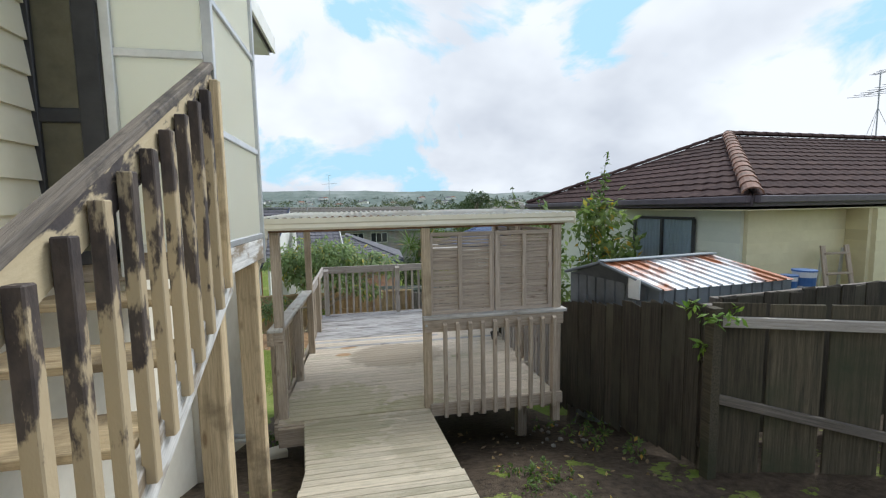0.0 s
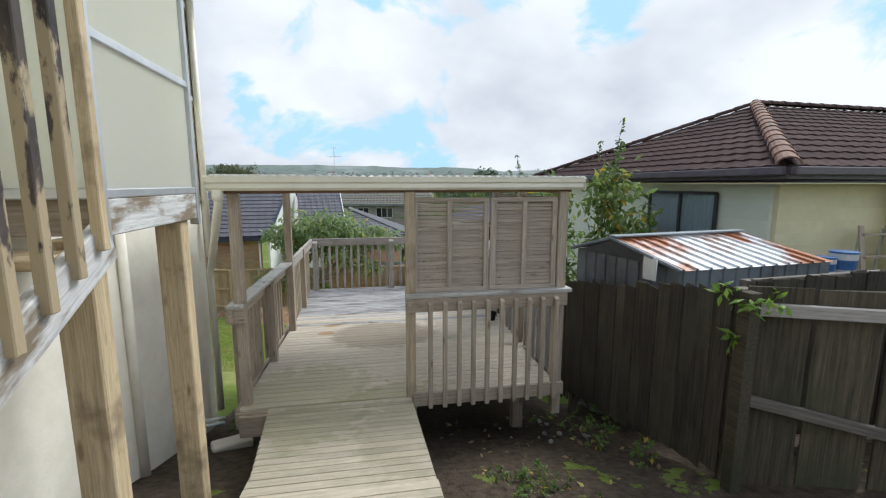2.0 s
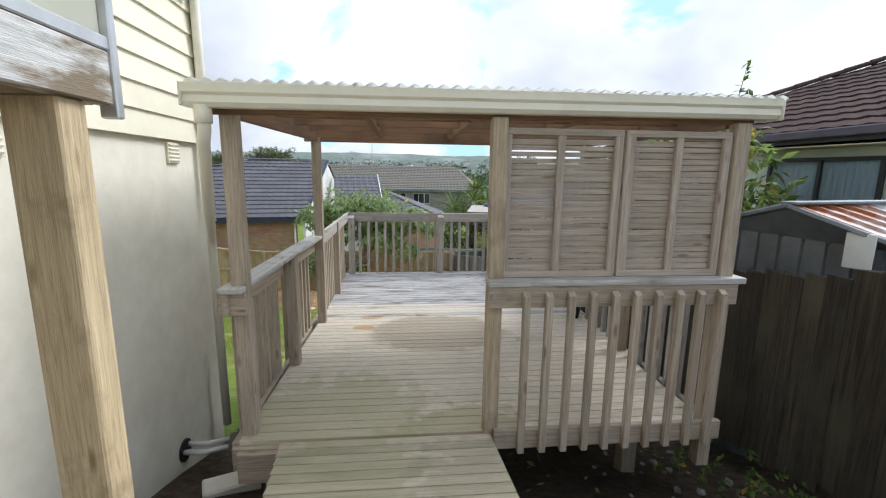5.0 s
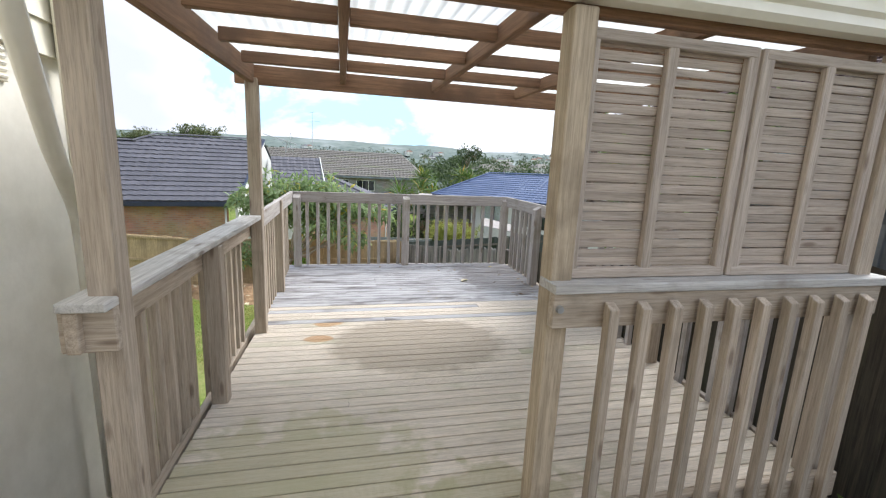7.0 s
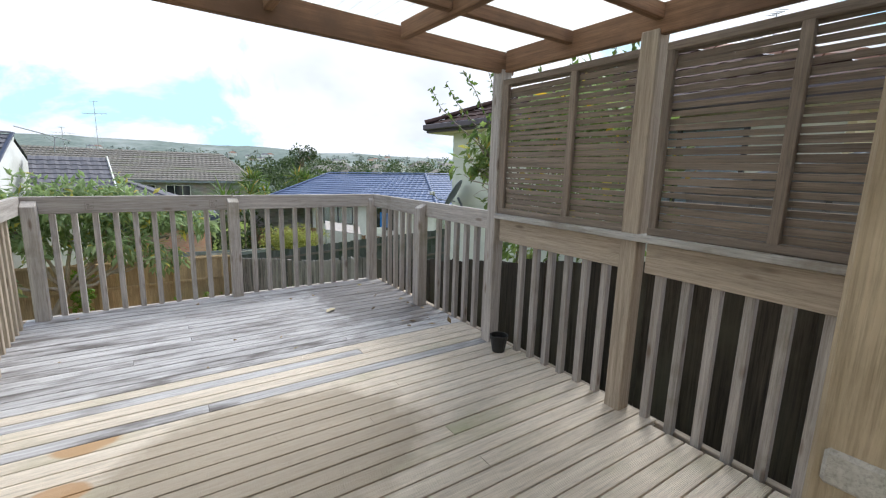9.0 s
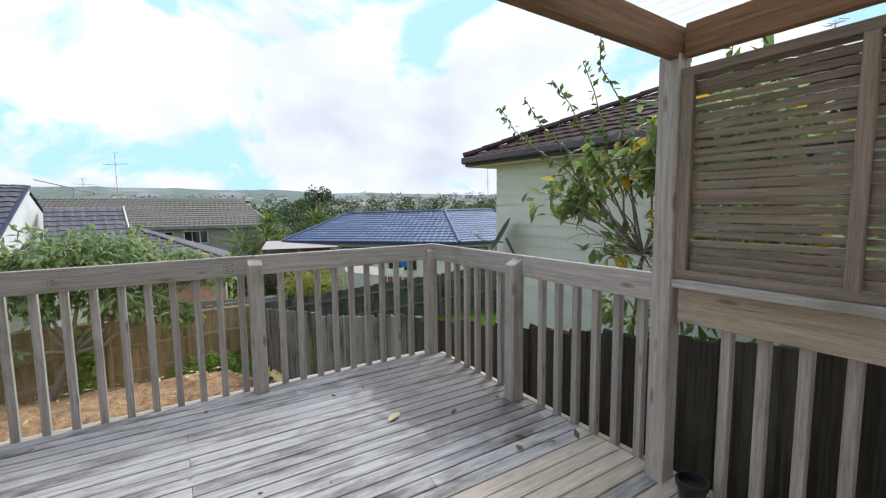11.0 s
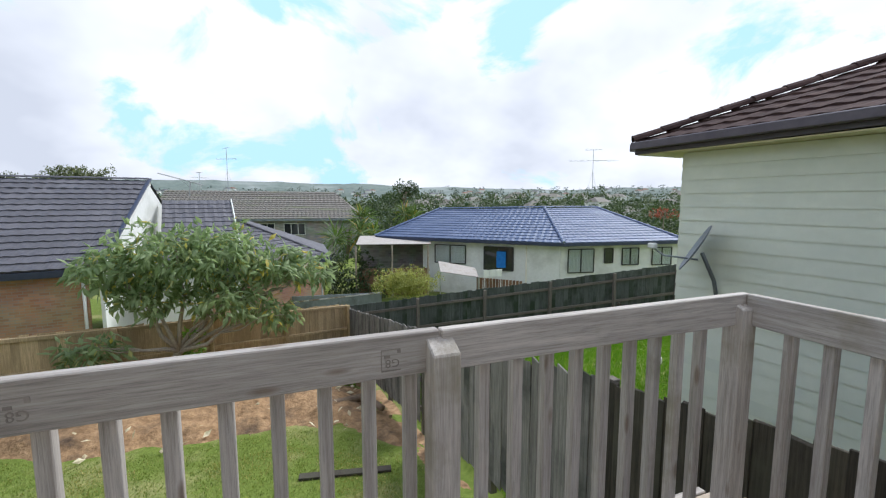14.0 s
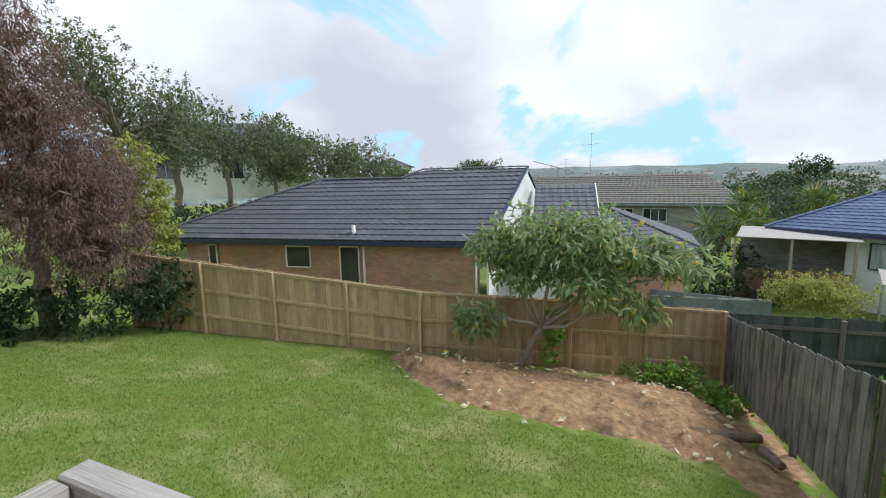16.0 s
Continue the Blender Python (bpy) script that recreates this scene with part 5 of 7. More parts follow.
def build_grey_house():
    h = thing("grey_roof_house", label="brick house with a charcoal steel tile roof", category="house", kind="structure")
    eL, eR = Vector((-21.2, 17.11, -0.64)), Vector((-5.75, 19.45, -0.64))
    ax = (eR - eL).normalized()
    n = Vector((-ax.y, ax.x, 0))
    RR = Vector((-4.98, 24.08, 2.22))
    RM = RR - ax * 4.6
    # one plane: the whole length up to the low ridge, then a shorter strip up to the high ridge
    s = RR - (eR + ax * ((RR - eR).dot(ax)))
    full = 15
    low = s * (13 / full)
    VB, VT = eR + ax * 0.3, RR.copy()
    wL, lR = eL + low + ax * 7.0, VB.lerp(VT, 13 / full)
    RM = RR - ax * 4.9
    lM = RM - s * (2 / full)
    kw = dict(wave=0.36, amp=0.016, step=0.045, seg=0.09)
    roof_face(h, eL, eR + ax * 0.3, wL, lR, M_GREYTILE, course=s.length / full, **kw)
    roof_face(h, lM - ax * 0.9, lR, RM, VT, M_GREYTILE, course=s.length / full, **kw)
    back = eL + n * 8.5
    roof_face(h, back, eL, wL, wL, M_GREYTILE, course=0.36, **kw)
    BK = VT + Vector((VT.x - VB.x, VT.y - VB.y, VB.z - VT.z))
    roof_face(h, BK, eL + n * 9.4, VT, wL, M_GREYTILE, course=0.5, seg=0.3, closed=False)
    cap_tiles(h, wL, lM - ax * 0.9, M_GREYTILE, r=0.09); cap_tiles(h, lM - ax * 0.9, RM, M_GREYTILE, r=0.09); cap_tiles(h, RM, VT, M_GREYTILE, r=0.09); cap_tiles(h, eL, wL, M_GREYTILE, r=0.09)
    timber("fascia", eL + Vector((0, 0, -0.12)), eR + Vector((0, 0, -0.12)), 0.1, 0.2, M_BLUEFASCIA, h)
    timber("fascia", eL + Vector((0, 0, -0.12)), back + Vector((0, 0, -0.12)), 0.1, 0.2, M_BLUEFASCIA, h)
    timber("barge_board", VB + ax * 0.03 + Vector((0, 0, -0.08)), VT + ax * 0.03 + Vector((0, 0, -0.08)), 0.03, 0.24, M_WHITE, h)
    timber("barge_cap", VB + ax * 0.04 + Vector((0, 0, 0.07)), VT + ax * 0.04 + Vector((0, 0, 0.07)), 0.12, 0.06, M_BLUEFASCIA, h)
    w0, w1 = eL + ax * 1.9 + n * 0.5, eR - ax * 0.1 + n * 0.5
    wall_strip(h, w0.xy, w1.xy, -4.6, -0.70, M_BRICKWALL, "brick_wall", label="orange brown brick wall")
    wall_strip(h, w0.xy, (w0 + n * 7.5).xy, -4.6, -0.70, M_BRICKWALL, "brick_wall")
    # white gable end
    g0, g1 = VB.lerp(VT, 0.06) - ax * 0.06, BK.lerp(VT, 0.06) - ax * 0.06
    vs = [Vector((*g0.xy, -4.6)), Vector((*g1.xy, -4.6)), Vector((*g1.xy, g1.z - 0.06)), VT - ax * 0.06 + Vector((0, 0, -0.06)), Vector((*g0.xy, g0.z - 0.06))]
    part("gable_wall", pydata("gable_wall", vs + [v - ax * 0.1 for v in vs], [(0, 1, 2, 3, 4), (9, 8, 7, 6, 5), (0, 5, 6, 1), (0, 4, 9, 5)], M_WHITE), M_WHITE, h, "white boarded gable end")
    # windows in the brick wall
    for u0, u1, z0, z1 in ((0.386, 0.470, -1.86, -0.96), (0.572, 0.634, -2.7, -0.95), (0.095, 0.125, -1.9, -0.96)):
        p, q = w0.lerp(w1, u0), w0.lerp(w1, u1)
        window_on(h, p.xy, q.xy, z0, z1, (-n.x, -n.y), M_PVC, 0, None)
    for u in (0.650, 0.992):
        p = w0.lerp(w1, u) - n * 0.11
        part("downpipe", tube([(p.x, p.y, -0.78), (p.x, p.y, -4.3)], 0.05, 8), M_WHITE, h, smooth=True)
    v = eL.lerp(eR, 0.664) + n * 0.35
    part("flue", tube([(v.x, v.y, -0.70), (v.x, v.y, -0.05)], [0.085, 0.075], 10), M_WHITE, h, smooth=True)
    # lower wing beyond the gable
    q0, q1 = RR + ax * 0.35 + n * 1.0, RR + ax * 3.0 + n * 1.2
    q0.z = q1.z = 1.42
    f0, f1 = q0 - n * 4.2, q1 - n * 4.2
    f0.z = f1.z = -0.95
    roof_face(h, f0, f1, q0, q1, M_GREYTILE, course=0.36, wave=0.36, amp=0.014, step=0.035, seg=0.12)
    timber("barge_board", f1 + ax * 0.05, q1 + ax * 0.05, 0.05, 0.2, M_WHITE, h)
    wall_strip(h, (f0 + n * 0.4).xy, (f1 + n * 0.4).xy, -4.6, -0.95, M_WHITE, label="white garage wall")
    k0, k1 = Vector((-2.21, 26.69, 0.30)), Vector((2.23, 25.01, -1.33))
    k2 = Vector((k0.x - 0.4, 20.9, k1.z))
    roof_face(h, k2, k1, k0, k0 + Vector((0.5, 0, 0)), M_GREYTILE, course=0.36, wave=0.36, amp=0.014, step=0.035, seg=0.12)
    kb = k1 + Vector((0.3, 6, 0))
    roof_face(h, k1, kb, k0 + Vector((0.5, 0, 0)), k0 + Vector((0.5, 3, 0)), M_GREYTILE, course=0.36, seg=0.12)
    cap_tiles(h, k1, k0 + Vector((0.5, 0, 0)), M_GREYTILE, r=0.08)
    timber("fascia", k2 + Vector((0, 0, -0.12)), k1 + Vector((0, 0, -0.12)), 0.1, 0.18, M_BLUEFASCIA, h)
    wall_strip(h, (k2.x, k2.y + 0.4), (k1.x - 0.4, k1.y + 0.3), -4.6, k1.z - 0.1, M_BRICKWALL, "brick_wall")
    wall_strip(h, (k1.x - 0.4, k1.y + 0.3), (k1.x - 0.2, k1.y + 6), -4.6, k1.z - 0.1, M_BRICKWALL, "brick_wall")
    part("downpipe", tube([(k1.x - 0.45, k1.y + 0.18, k1.z - 0.15), (k1.x - 0.45, k1.y + 0.18, -4.3)], 0.05, 8), M_WHITE, h, smooth=True)
    return h


def build_blue_house():
    h = thing("blue_roof_house", label="white house with a slate blue tile roof", category="house", kind="structure")
    ze = -0.84
    E0, E1, E2 = Vector((5.74, 30.5, ze)), Vector((13.95, 22.08, ze)), Vector((21.5, 20.9, ze))
    R0, R1, R2 = Vector((10.7, 32.0, 0.80)), Vector((15.85, 26.65, 0.95)), Vector((20.0, 26.7, 0.95))
    kw = dict(course=0.37, wave=0.37, amp=0.015, step=0.035, seg=0.13)
    roof_face(h, E0, E1, R0, R1, M_BLUETILE, closed=False, **kw)
    roof_face(h, E1, E2, R1, R2, M_BLUETILE, closed=False, **kw)
    E3 = E2 + Vector((5, 6, 0))
    E4 = E0 + Vector((6, 8, 0))
    roof_face(h, E2, E3, R2, R2, M_BLUETILE, **kw)
    roof_face(h, E4, E0, R0, R0, M_BLUETILE, **kw)
    roof_face(h, E3, E4, R2, R0, M_BLUETILE, course=0.6, seg=0.5)
    cap_tiles(h, E1, R1, M_BLUETILE, r=0.1); cap_tiles(h, R0, R1, M_BLUETILE, r=0.1); cap_tiles(h, R1, R2, M_BLUETILE, r=0.1); cap_tiles(h, E2, R2, M_BLUETILE, r=0.1); cap_tiles(h, E0, R0, M_BLUETILE, r=0.1)
    for a, b in ((E0, E1), (E1, E2), (E2, E3)):
        timber("fascia", a + Vector((0, 0, -0.09)), b + Vector((0, 0, -0.09)), 0.1, 0.17, M_BLUEFASCIA, h)
    i1 = (R1 - E1); i1.z = 0; i1.normalize()
    W1 = E1 + i1 * 0.75
    W0, W2 = E0.lerp(E1, 0.27), E1.lerp(E2, 0.985)
    d0 = (E1 - E0).normalized(); n0 = Vector((-d0.y, d0.x, 0))
    d1 = (E2 - E1).normalized(); n1 = Vector((-d1.y, d1.x, 0))
    W0, W2 = W0 + n0 * 0.55, W2 + n1 * 0.55
    wall_strip(h, W0.xy, W1.xy, -5, ze - 0.05, M_WHITE); wall_strip(h, W1.xy, W2.xy, -5, ze - 0.05, M_WHITE)
    wall_strip(h, W0.xy, (W0 + n0 * 6).xy, -5, ze - 0.05, M_WHITE); wall_strip(h, W2.xy, (W2 + n1 * 6).xy, -5, ze - 0.05, M_WHITE)
    # windows
    for u0, u1, z0, z1, cur, bars in ((0.10, 0.34, -2.35, -1.25, M_WHITECURTAIN, 1), (0.48, 0.69, -2.6, -1.25, None, 1)):
        window_on(h, W0.lerp(W1, u0).xy, W0.lerp(W1, u1).xy, z0, z1, (-n0.x, -n0.y), M_DARKFRAME, bars, cur)
    for u0, u1, z0, z1, cur, bars in ((0.06, 0.27, -2.55, -1.25, M_WHITECURTAIN, 1), (0.36, 0.43, -2.05, -1.25, None, 0), (0.51, 0.65, -2.2, -1.25, M_WHITECURTAIN, 1), (0.77, 0.94, -2.25, -1.25, M_WHITECURTAIN, 1)):
        window_on(h, W1.lerp(W2, u0).xy, W1.lerp(W2, u1).xy, z0, z1, (-n1.x, -n1.y), M_DARKFRAME, bars, cur)
    p = W0.lerp(W1, 0.78) - n0 * 0.12
    part("downpipe", tube([(p.x, p.y, ze - 0.1), (p.x, p.y, -4.5)], 0.045, 8), M_PVC, h, smooth=True)
    q = W0.lerp(W1, 0.55) - n0 * 0.3
    part("towel", box(0.55, 0.05, 0.95, 0.02), mat("bright blue cloth", (0.02, 0.16, 0.50), (0.03, 0.22, 0.62), rough=0.9), h, "bright blue towel hung by the window", along((q.x, q.y, -1.95), (q.x + d0.x, q.y + d0.y, -1.95)))
    # lean-to at its side
    l0, l1 = Vector((3.98, 28.38, -1.24)), Vector((8.21, 27.19, -1.45))
    l0.z = l1.z = -1.15
    part("lean_to_roof", mesh_of(box((l1 - l0).length, 3.0, 0.03, 0.006), "lean_to_roof", M_RAILGREY), M_RAILGREY, h, "pale corrugated lean-to roof", along(l0 + Vector((0.5, 1.4, 0.15)), l1 + Vector((0.5, 1.4, 0.15)), 5))
    for u in (0.02, 0.5, 0.98):
        p = l0.lerp(l1, u)
        timber("lean_to_post", (p.x, p.y, -4.9), (p.x, p.y, -1.2), 0.09, 0.09, M_POST, h)
    wall_strip(h, (l0 + Vector((0.3, 0.3, 0))).xy, (l1 + Vector((0, 0.3, 0))).xy, -5, -2.6, M_BEAM, "lean_to_wall", 0.05)
    wall_strip(h, (l0 + Vector((0.9, 2.8, 0))).xy, (l1 + Vector((0.9, 2.8, 0))).xy, -5, -1.2, M_STONE, "lean_to_wall", 0.05)
    return h


def build_two_storey():
    h = thing("two_storey_house", label="two storey grey block house with a mossy tile roof", category="house", kind="structure")
    a, b = Vector((-5.91, 47.93, -0.51)), Vector((7.96, 45.31, -0.11))
    a.z = b.z = -0.30
    a -= (b - a) * 0.35
    d = (b - a).normalized(); n = Vector((-d.y, d.x, 0))
    r0, r1 = a + n * 4.5, b + n * 4.5 - d * 3
    r0.z, r1.z = 2.45, 2.30
    kw = dict(course=0.38, wave=0.38, amp=0.02, step=0.05, seg=0.19)
    roof_face(h, a, b, r0, r1, M_OLDTILE, **kw)
    roof_face(h, b, b + n * 9, r1, r1, M_OLDTILE, **kw)
    timber("fascia", a + Vector((0, 0, -0.1)), b + Vector((0, 0, -0.1)), 0.12, 0.2, M_SHEDWALL, h)
    w0, w1 = a + n * 0.6, b + n * 0.6 - d * 0.8
    wall_strip(h, w0.xy, w1.xy, -7, -0.35, M_STONE, "block_wall", label="grey block wall")
    wall_strip(h, w1.xy, (w1 + n * 8).xy, -7, -0.35, M_STONE, "block_wall")
    L = (w1 - w0).length
    for px0, px1 in ((1102, 1148), (1168, 1212)):
        u = [((px - 1010) / (1322 - 1010) * 1.0 + 0.35) / 1.35 for px in (px0, px1)]
        window_on(h, (w0 + (w1 - w0) * u[0]).xy, (w0 + (w1 - w0) * u[1]).xy, -1.85, -0.75, (-n.x, -n.y), M_WHITE, 2, None)
    return h


build_right_house(); build_dish()
build_shed().matrix_basis = Matrix.Translation((0.07, 0.015, -0.02)) @ Matrix.Scale(1.045, 4)
build_grey_house(); build_blue_house(); build_two_storey()
antenna((14.0, 5.45, 3.85), 1.95, "tall guyed television antenna on the brown tile roof", 0.75, 6, 60)
antenna((-3.68, 44.13, 2.22), 3.6, "tall television antenna on a far roof", 0.75, 6, 10)
antenna((-5.74, 43.92, 2.10), 1.6, "small television antenna on a far roof", 0.6, 5, 40)
antenna((20.57, 27.78, 1.96), 3.0, "television antenna behind the blue roof", 1.7, 9, -15)


def slanting_antenna():
    a = thing("tv_antenna", SLANT[0], 0, "long slanting television antenna on a grey roof", "antenna", "roof antennas")
    o, p, q = Vector(SLANT[0]), Vector(SLANT[1]), Vector(SLANT[2])
    part("mast", tube([(0, 0, 0), p.lerp(q, 0.7) - o], 0.03, 6), M_STEEL, a)
    part("boom", tube([p - o, q - o], 0.028, 6), M_STEEL, a)
    part("stay", tube([p.lerp(q, 0.45) - o, p.lerp(q, 0.7) - o + Vector((0, 0, -0.35))], 0.015, 5), M_STEEL, a)
    for i in range(12):
        c = p.lerp(q, (i + 0.5) / 12) - o
        part("rod", tube([c + Vector((0, -0.3, 0)), c + Vector((0, 0.3, 0))], 0.012, 5), M_STEEL, a)


SLANT = ((-4.9, 33.0, 1.7), (-6.46, 33.0, 3.01), (-4.13, 33.0, 2.35))
slanting_antenna()


# ---- plants ----
def leaf_mat(name, c1, c2, c3=None, back=0.35, rough=0.5):
    m = bpy.data.materials.new(name)
    m.use_nodes = True
    nt = m.node_tree
    N, L = nt.nodes.new, nt.links.new
    b, out = nt.nodes["Principled BSDF"], nt.nodes["Material Output"]
    g = N("ShaderNodeNewGeometry")
    r = N("ShaderNodeValToRGB")
    r.color_ramp.elements[0].color, r.color_ramp.elements[1].color = (*c1, 1), (*c2, 1)
    r.color_ramp.elements[1].position = 0.9
    if c3:
        e = r.color_ramp.elements.new(0.97); e.color = (*c3, 1)
    L(g.outputs["Random Per Island"], r.inputs[0])
    L(r.outputs[0], b.inputs["Base Color"])
    b.inputs["Roughness"].default_value = rough
    b.inputs["Specular IOR Level"].default_value = 0.35
    tr, mx = N("ShaderNodeBsdfTranslucent"), N("ShaderNodeMixShader")
    hs = N("ShaderNodeHueSaturation"); hs.inputs["Value"].default_value = 1.5; hs.inputs["Saturation"].default_value = 1.1
    L(r.outputs[0], hs.inputs["Color"]); L(hs.outputs[0], tr.inputs[0])
    mx.inputs[0].default_value = back
    L(b.outputs[0], mx.inputs[1]); L(tr.outputs[0], mx.inputs[2]); L(mx.outputs[0], out.inputs["Surface"])
    return m


def leaf_cloud(points, normals, size, width, droop, rng):
    """Folded leaves at points; each leaf is two quads meeting at its midrib."""
    n = len(points)
    d = normals + rng.normal(0, 0.55, (n, 3))
    d[:, 2] -= droop
    d /= np.linalg.norm(d, axis=1)[:, None] + 1e-9
    s = np.cross(d, rng.normal(0, 1, (n, 3)) * 0.5 + np.array([0, 0, 1.0]))
    s /= np.linalg.norm(s, axis=1)[:, None] + 1e-9
    u = np.cross(s, d)
    L = size * rng.uniform(0.6, 1.25, (n, 1))
    W = width * L / size
    base, tip = points, points + d * L - u * (0.18 * L)
    mid = points + d * L * 0.5 + u * (0.03 * L)
    left, right = mid + s * W * 0.5 - u * W * 0.18, mid - s * W * 0.5 - u * W * 0.18
    vs = np.stack([base, left, tip, right, mid], axis=1).reshape(-1, 3)
    i = np.arange(n)[:, None] * 5
    fs = np.concatenate([i + [0, 1, 4], i + [1, 2, 4], i + [4, 2, 3], i + [0, 4, 3]], axis=1).reshape(-1, 3)
    return vs, fs


def foliage_mesh(name, blobs, n, size, width, material, seed, droop=0.25, clump=14, hollow=0.55):
    """Leaves in rosettes on the shells of lumpy blobs (x, y, z, rx, ry, rz)."""
    rng = np.random.default_rng(seed)
    vol = np.array([b[3] * b[4] * b[5] for b in blobs]) ** 0.67
    pts, nrm = [], []
    for b, share in zip(blobs, vol / vol.sum()):
        k = max(2, int(n * share / clump))
        v = rng.normal(0, 1, (k, 3)); v /= np.linalg.norm(v, axis=1)[:, None]
        rad = rng.uniform(hollow, 1.0, (k, 1)) * (1 + 0.22 * np.sin(v[:, :1] * 5 + v[:, 1:2] * 4 + b[0]) * np.cos(v[:, 2:] * 6))
        c = np.array(b[:3]) + v * rad * np.array(b[3:])
        for q in range(clump):
            pts.append(c + rng.normal(0, size * 0.35, (k, 3)))
            nrm.append(v * 0.5 + rng.normal(0, 0.6, (k, 3)))
    P, Q = np.concatenate(pts), np.concatenate(nrm)
    vs, fs = leaf_cloud(P, Q, size, width, droop, rng)
    me = bpy.data.meshes.new(name)
    me.from_pydata(vs.tolist(), [], fs.tolist())
    me.materials.append(material)
    return me


def limb(bm, a, b, r0, r1, rng, bends=4, wob=0.08):
    a, b = Vector(a), Vector(b)
    L = (b - a).length
    pts = [a.lerp(b, i / bends) + (Vector((rng.uniform(-1, 1), rng.uniform(-1, 1), rng.uniform(-0.5, 0.8))) * wob * L if 0 < i < bends else Vector()) for i in range(bends + 1)]
    tube(pts, [r0 + (r1 - r0) * i / bends for i in range(bends + 1)], 7, bm)
    return pts


def tree(name, base, fork, blobs, n, size, width, leaf, bark, r, seed, label, category="tree", droop=0.25, clump=14, hollow=0.55, group="", limbs=True):
    t = thing(name, label=label, category=category, group=group)
    rng = random.Random(seed)
    bm = bmesh.new()
    limb(bm, base, fork, r, r * 0.72, rng, 5, 0.04)
    if limbs:
        for b in blobs:
            tip = Vector(b[:3]) + Vector((rng.uniform(-0.3, 0.3) * b[3], rng.uniform(-0.3, 0.3) * b[4], 0.3 * b[5]))
            pts = limb(bm, fork, tip, r * 0.55, r * 0.15, rng, 4, 0.08)
            for k in range(3):
                v = Vector((rng.gauss(0, 1), rng.gauss(0, 1), rng.gauss(0.2, 0.8))).normalized()
                end = Vector(b[:3]) + Vector((v.x * b[3], v.y * b[4], v.z * b[5])) * 0.85
                limb(bm, pts[2], end, r * 0.22, r * 0.06, rng, 3, 0.1)
    part("trunk", bm, bark, t, smooth=True)
    part("crown", foliage_mesh("crown", blobs, n, size, width, leaf, seed, droop, clump, hollow), leaf, t)
    return t


M_PALEBARK = mat("pale grey bark", (0.30, 0.25, 0.19), (0.48, 0.41, 0.33), (6, 6, 1), bump=0.5, rough=0.9)
M_LOG = mat("weathered tan log", (0.13, 0.09, 0.06), (0.29, 0.21, 0.145), (1, 5, 5), bump=0.6, rough=0.9)
M_BARK = mat("grey brown bark", (0.13, 0.105, 0.08), (0.26, 0.22, 0.17), (6, 6, 1), bump=0.6, rough=0.9)
L_GREEN = leaf_mat("broad green leaf", (0.15, 0.21, 0.085), (0.32, 0.40, 0.20), (0.50, 0.42, 0.10), back=0.42)
L_MID = leaf_mat("mid green leaf", (0.055, 0.10, 0.025), (0.14, 0.20, 0.05), (0.40, 0.26, 0.05))
L_DARK = leaf_mat("dark green leaf", (0.025, 0.045, 0.018), (0.07, 0.10, 0.035))
L_OLIVE = leaf_mat("olive leaf", (0.07, 0.09, 0.042), (0.17, 0.185, 0.085))
L_YELLOW = leaf_mat("yellow green leaf", (0.16, 0.19, 0.035), (0.42, 0.42, 0.12))
L_BROWN = leaf_mat("purple brown needle", (0.10, 0.062, 0.05), (0.215, 0.135, 0.11), back=0.25)
L_RED = leaf_mat("red leaf", (0.18, 0.03, 0.02), (0.32, 0.07, 0.04))
L_BRIGHT2 = leaf_mat("fresh green shrub leaf", (0.085, 0.135, 0.04), (0.23, 0.29, 0.10), (0.45, 0.30, 0.05), back=0.5)
# L_FAR and L_VALLEY carry distance haze in their greyed, paler greens
L_FAR = leaf_mat("haze-paled distant leaf", (0.06, 0.085, 0.065), (0.15, 0.175, 0.14), back=0.2)
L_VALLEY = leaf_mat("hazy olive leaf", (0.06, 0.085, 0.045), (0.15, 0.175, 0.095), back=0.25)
L_BRIGHT = leaf_mat("bright green leaf", (0.10, 0.19, 0.03), (0.22, 0.33, 0.06))

# tree by the garden fence
tree("garden_tree", (-3.42, 15.75, -3.75), (-2.75, 15.5, -2.35),
     [(-2.9, 15.4, 0.05, 1.3, 1.2, 0.75), (-1.7, 15.6, 0.05, 1.3, 1.2, 0.7), (-4.0, 15.3, -0.15, 0.85, 0.9, 0.5), (-0.5, 15.7, -0.25, 1.0, 0.9, 0.5), (0.45, 15.9, -0.45, 0.75, 0.6, 0.45), (-1.6, 15.1, -0.95, 1.0, 0.9, 0.5), (-0.5, 15.3, -1.45, 0.6, 0.6, 0.4), (-3.2, 15.1, -0.85, 0.8, 0.8, 0.4), (-4.3, 14.9, -2.05, 0.65, 0.6, 0.4)],
     4800, 0.30, 0.11, L_GREEN, M_PALEBARK, 0.11, 3, "spreading broad leaved tree beside the tan fence", droop=0.55, clump=9, hollow=0.45)
# ivy on its stem
t = thing("ivy", label="green climber on the tree stem by the fence", category="climber")
part("leaves", foliage_mesh("ivy", [(-2.5, 15.75, -2.6, 0.28, 0.25, 1.0)], 500, 0.13, 0.09, L_BRIGHT, 8), L_BRIGHT, t)

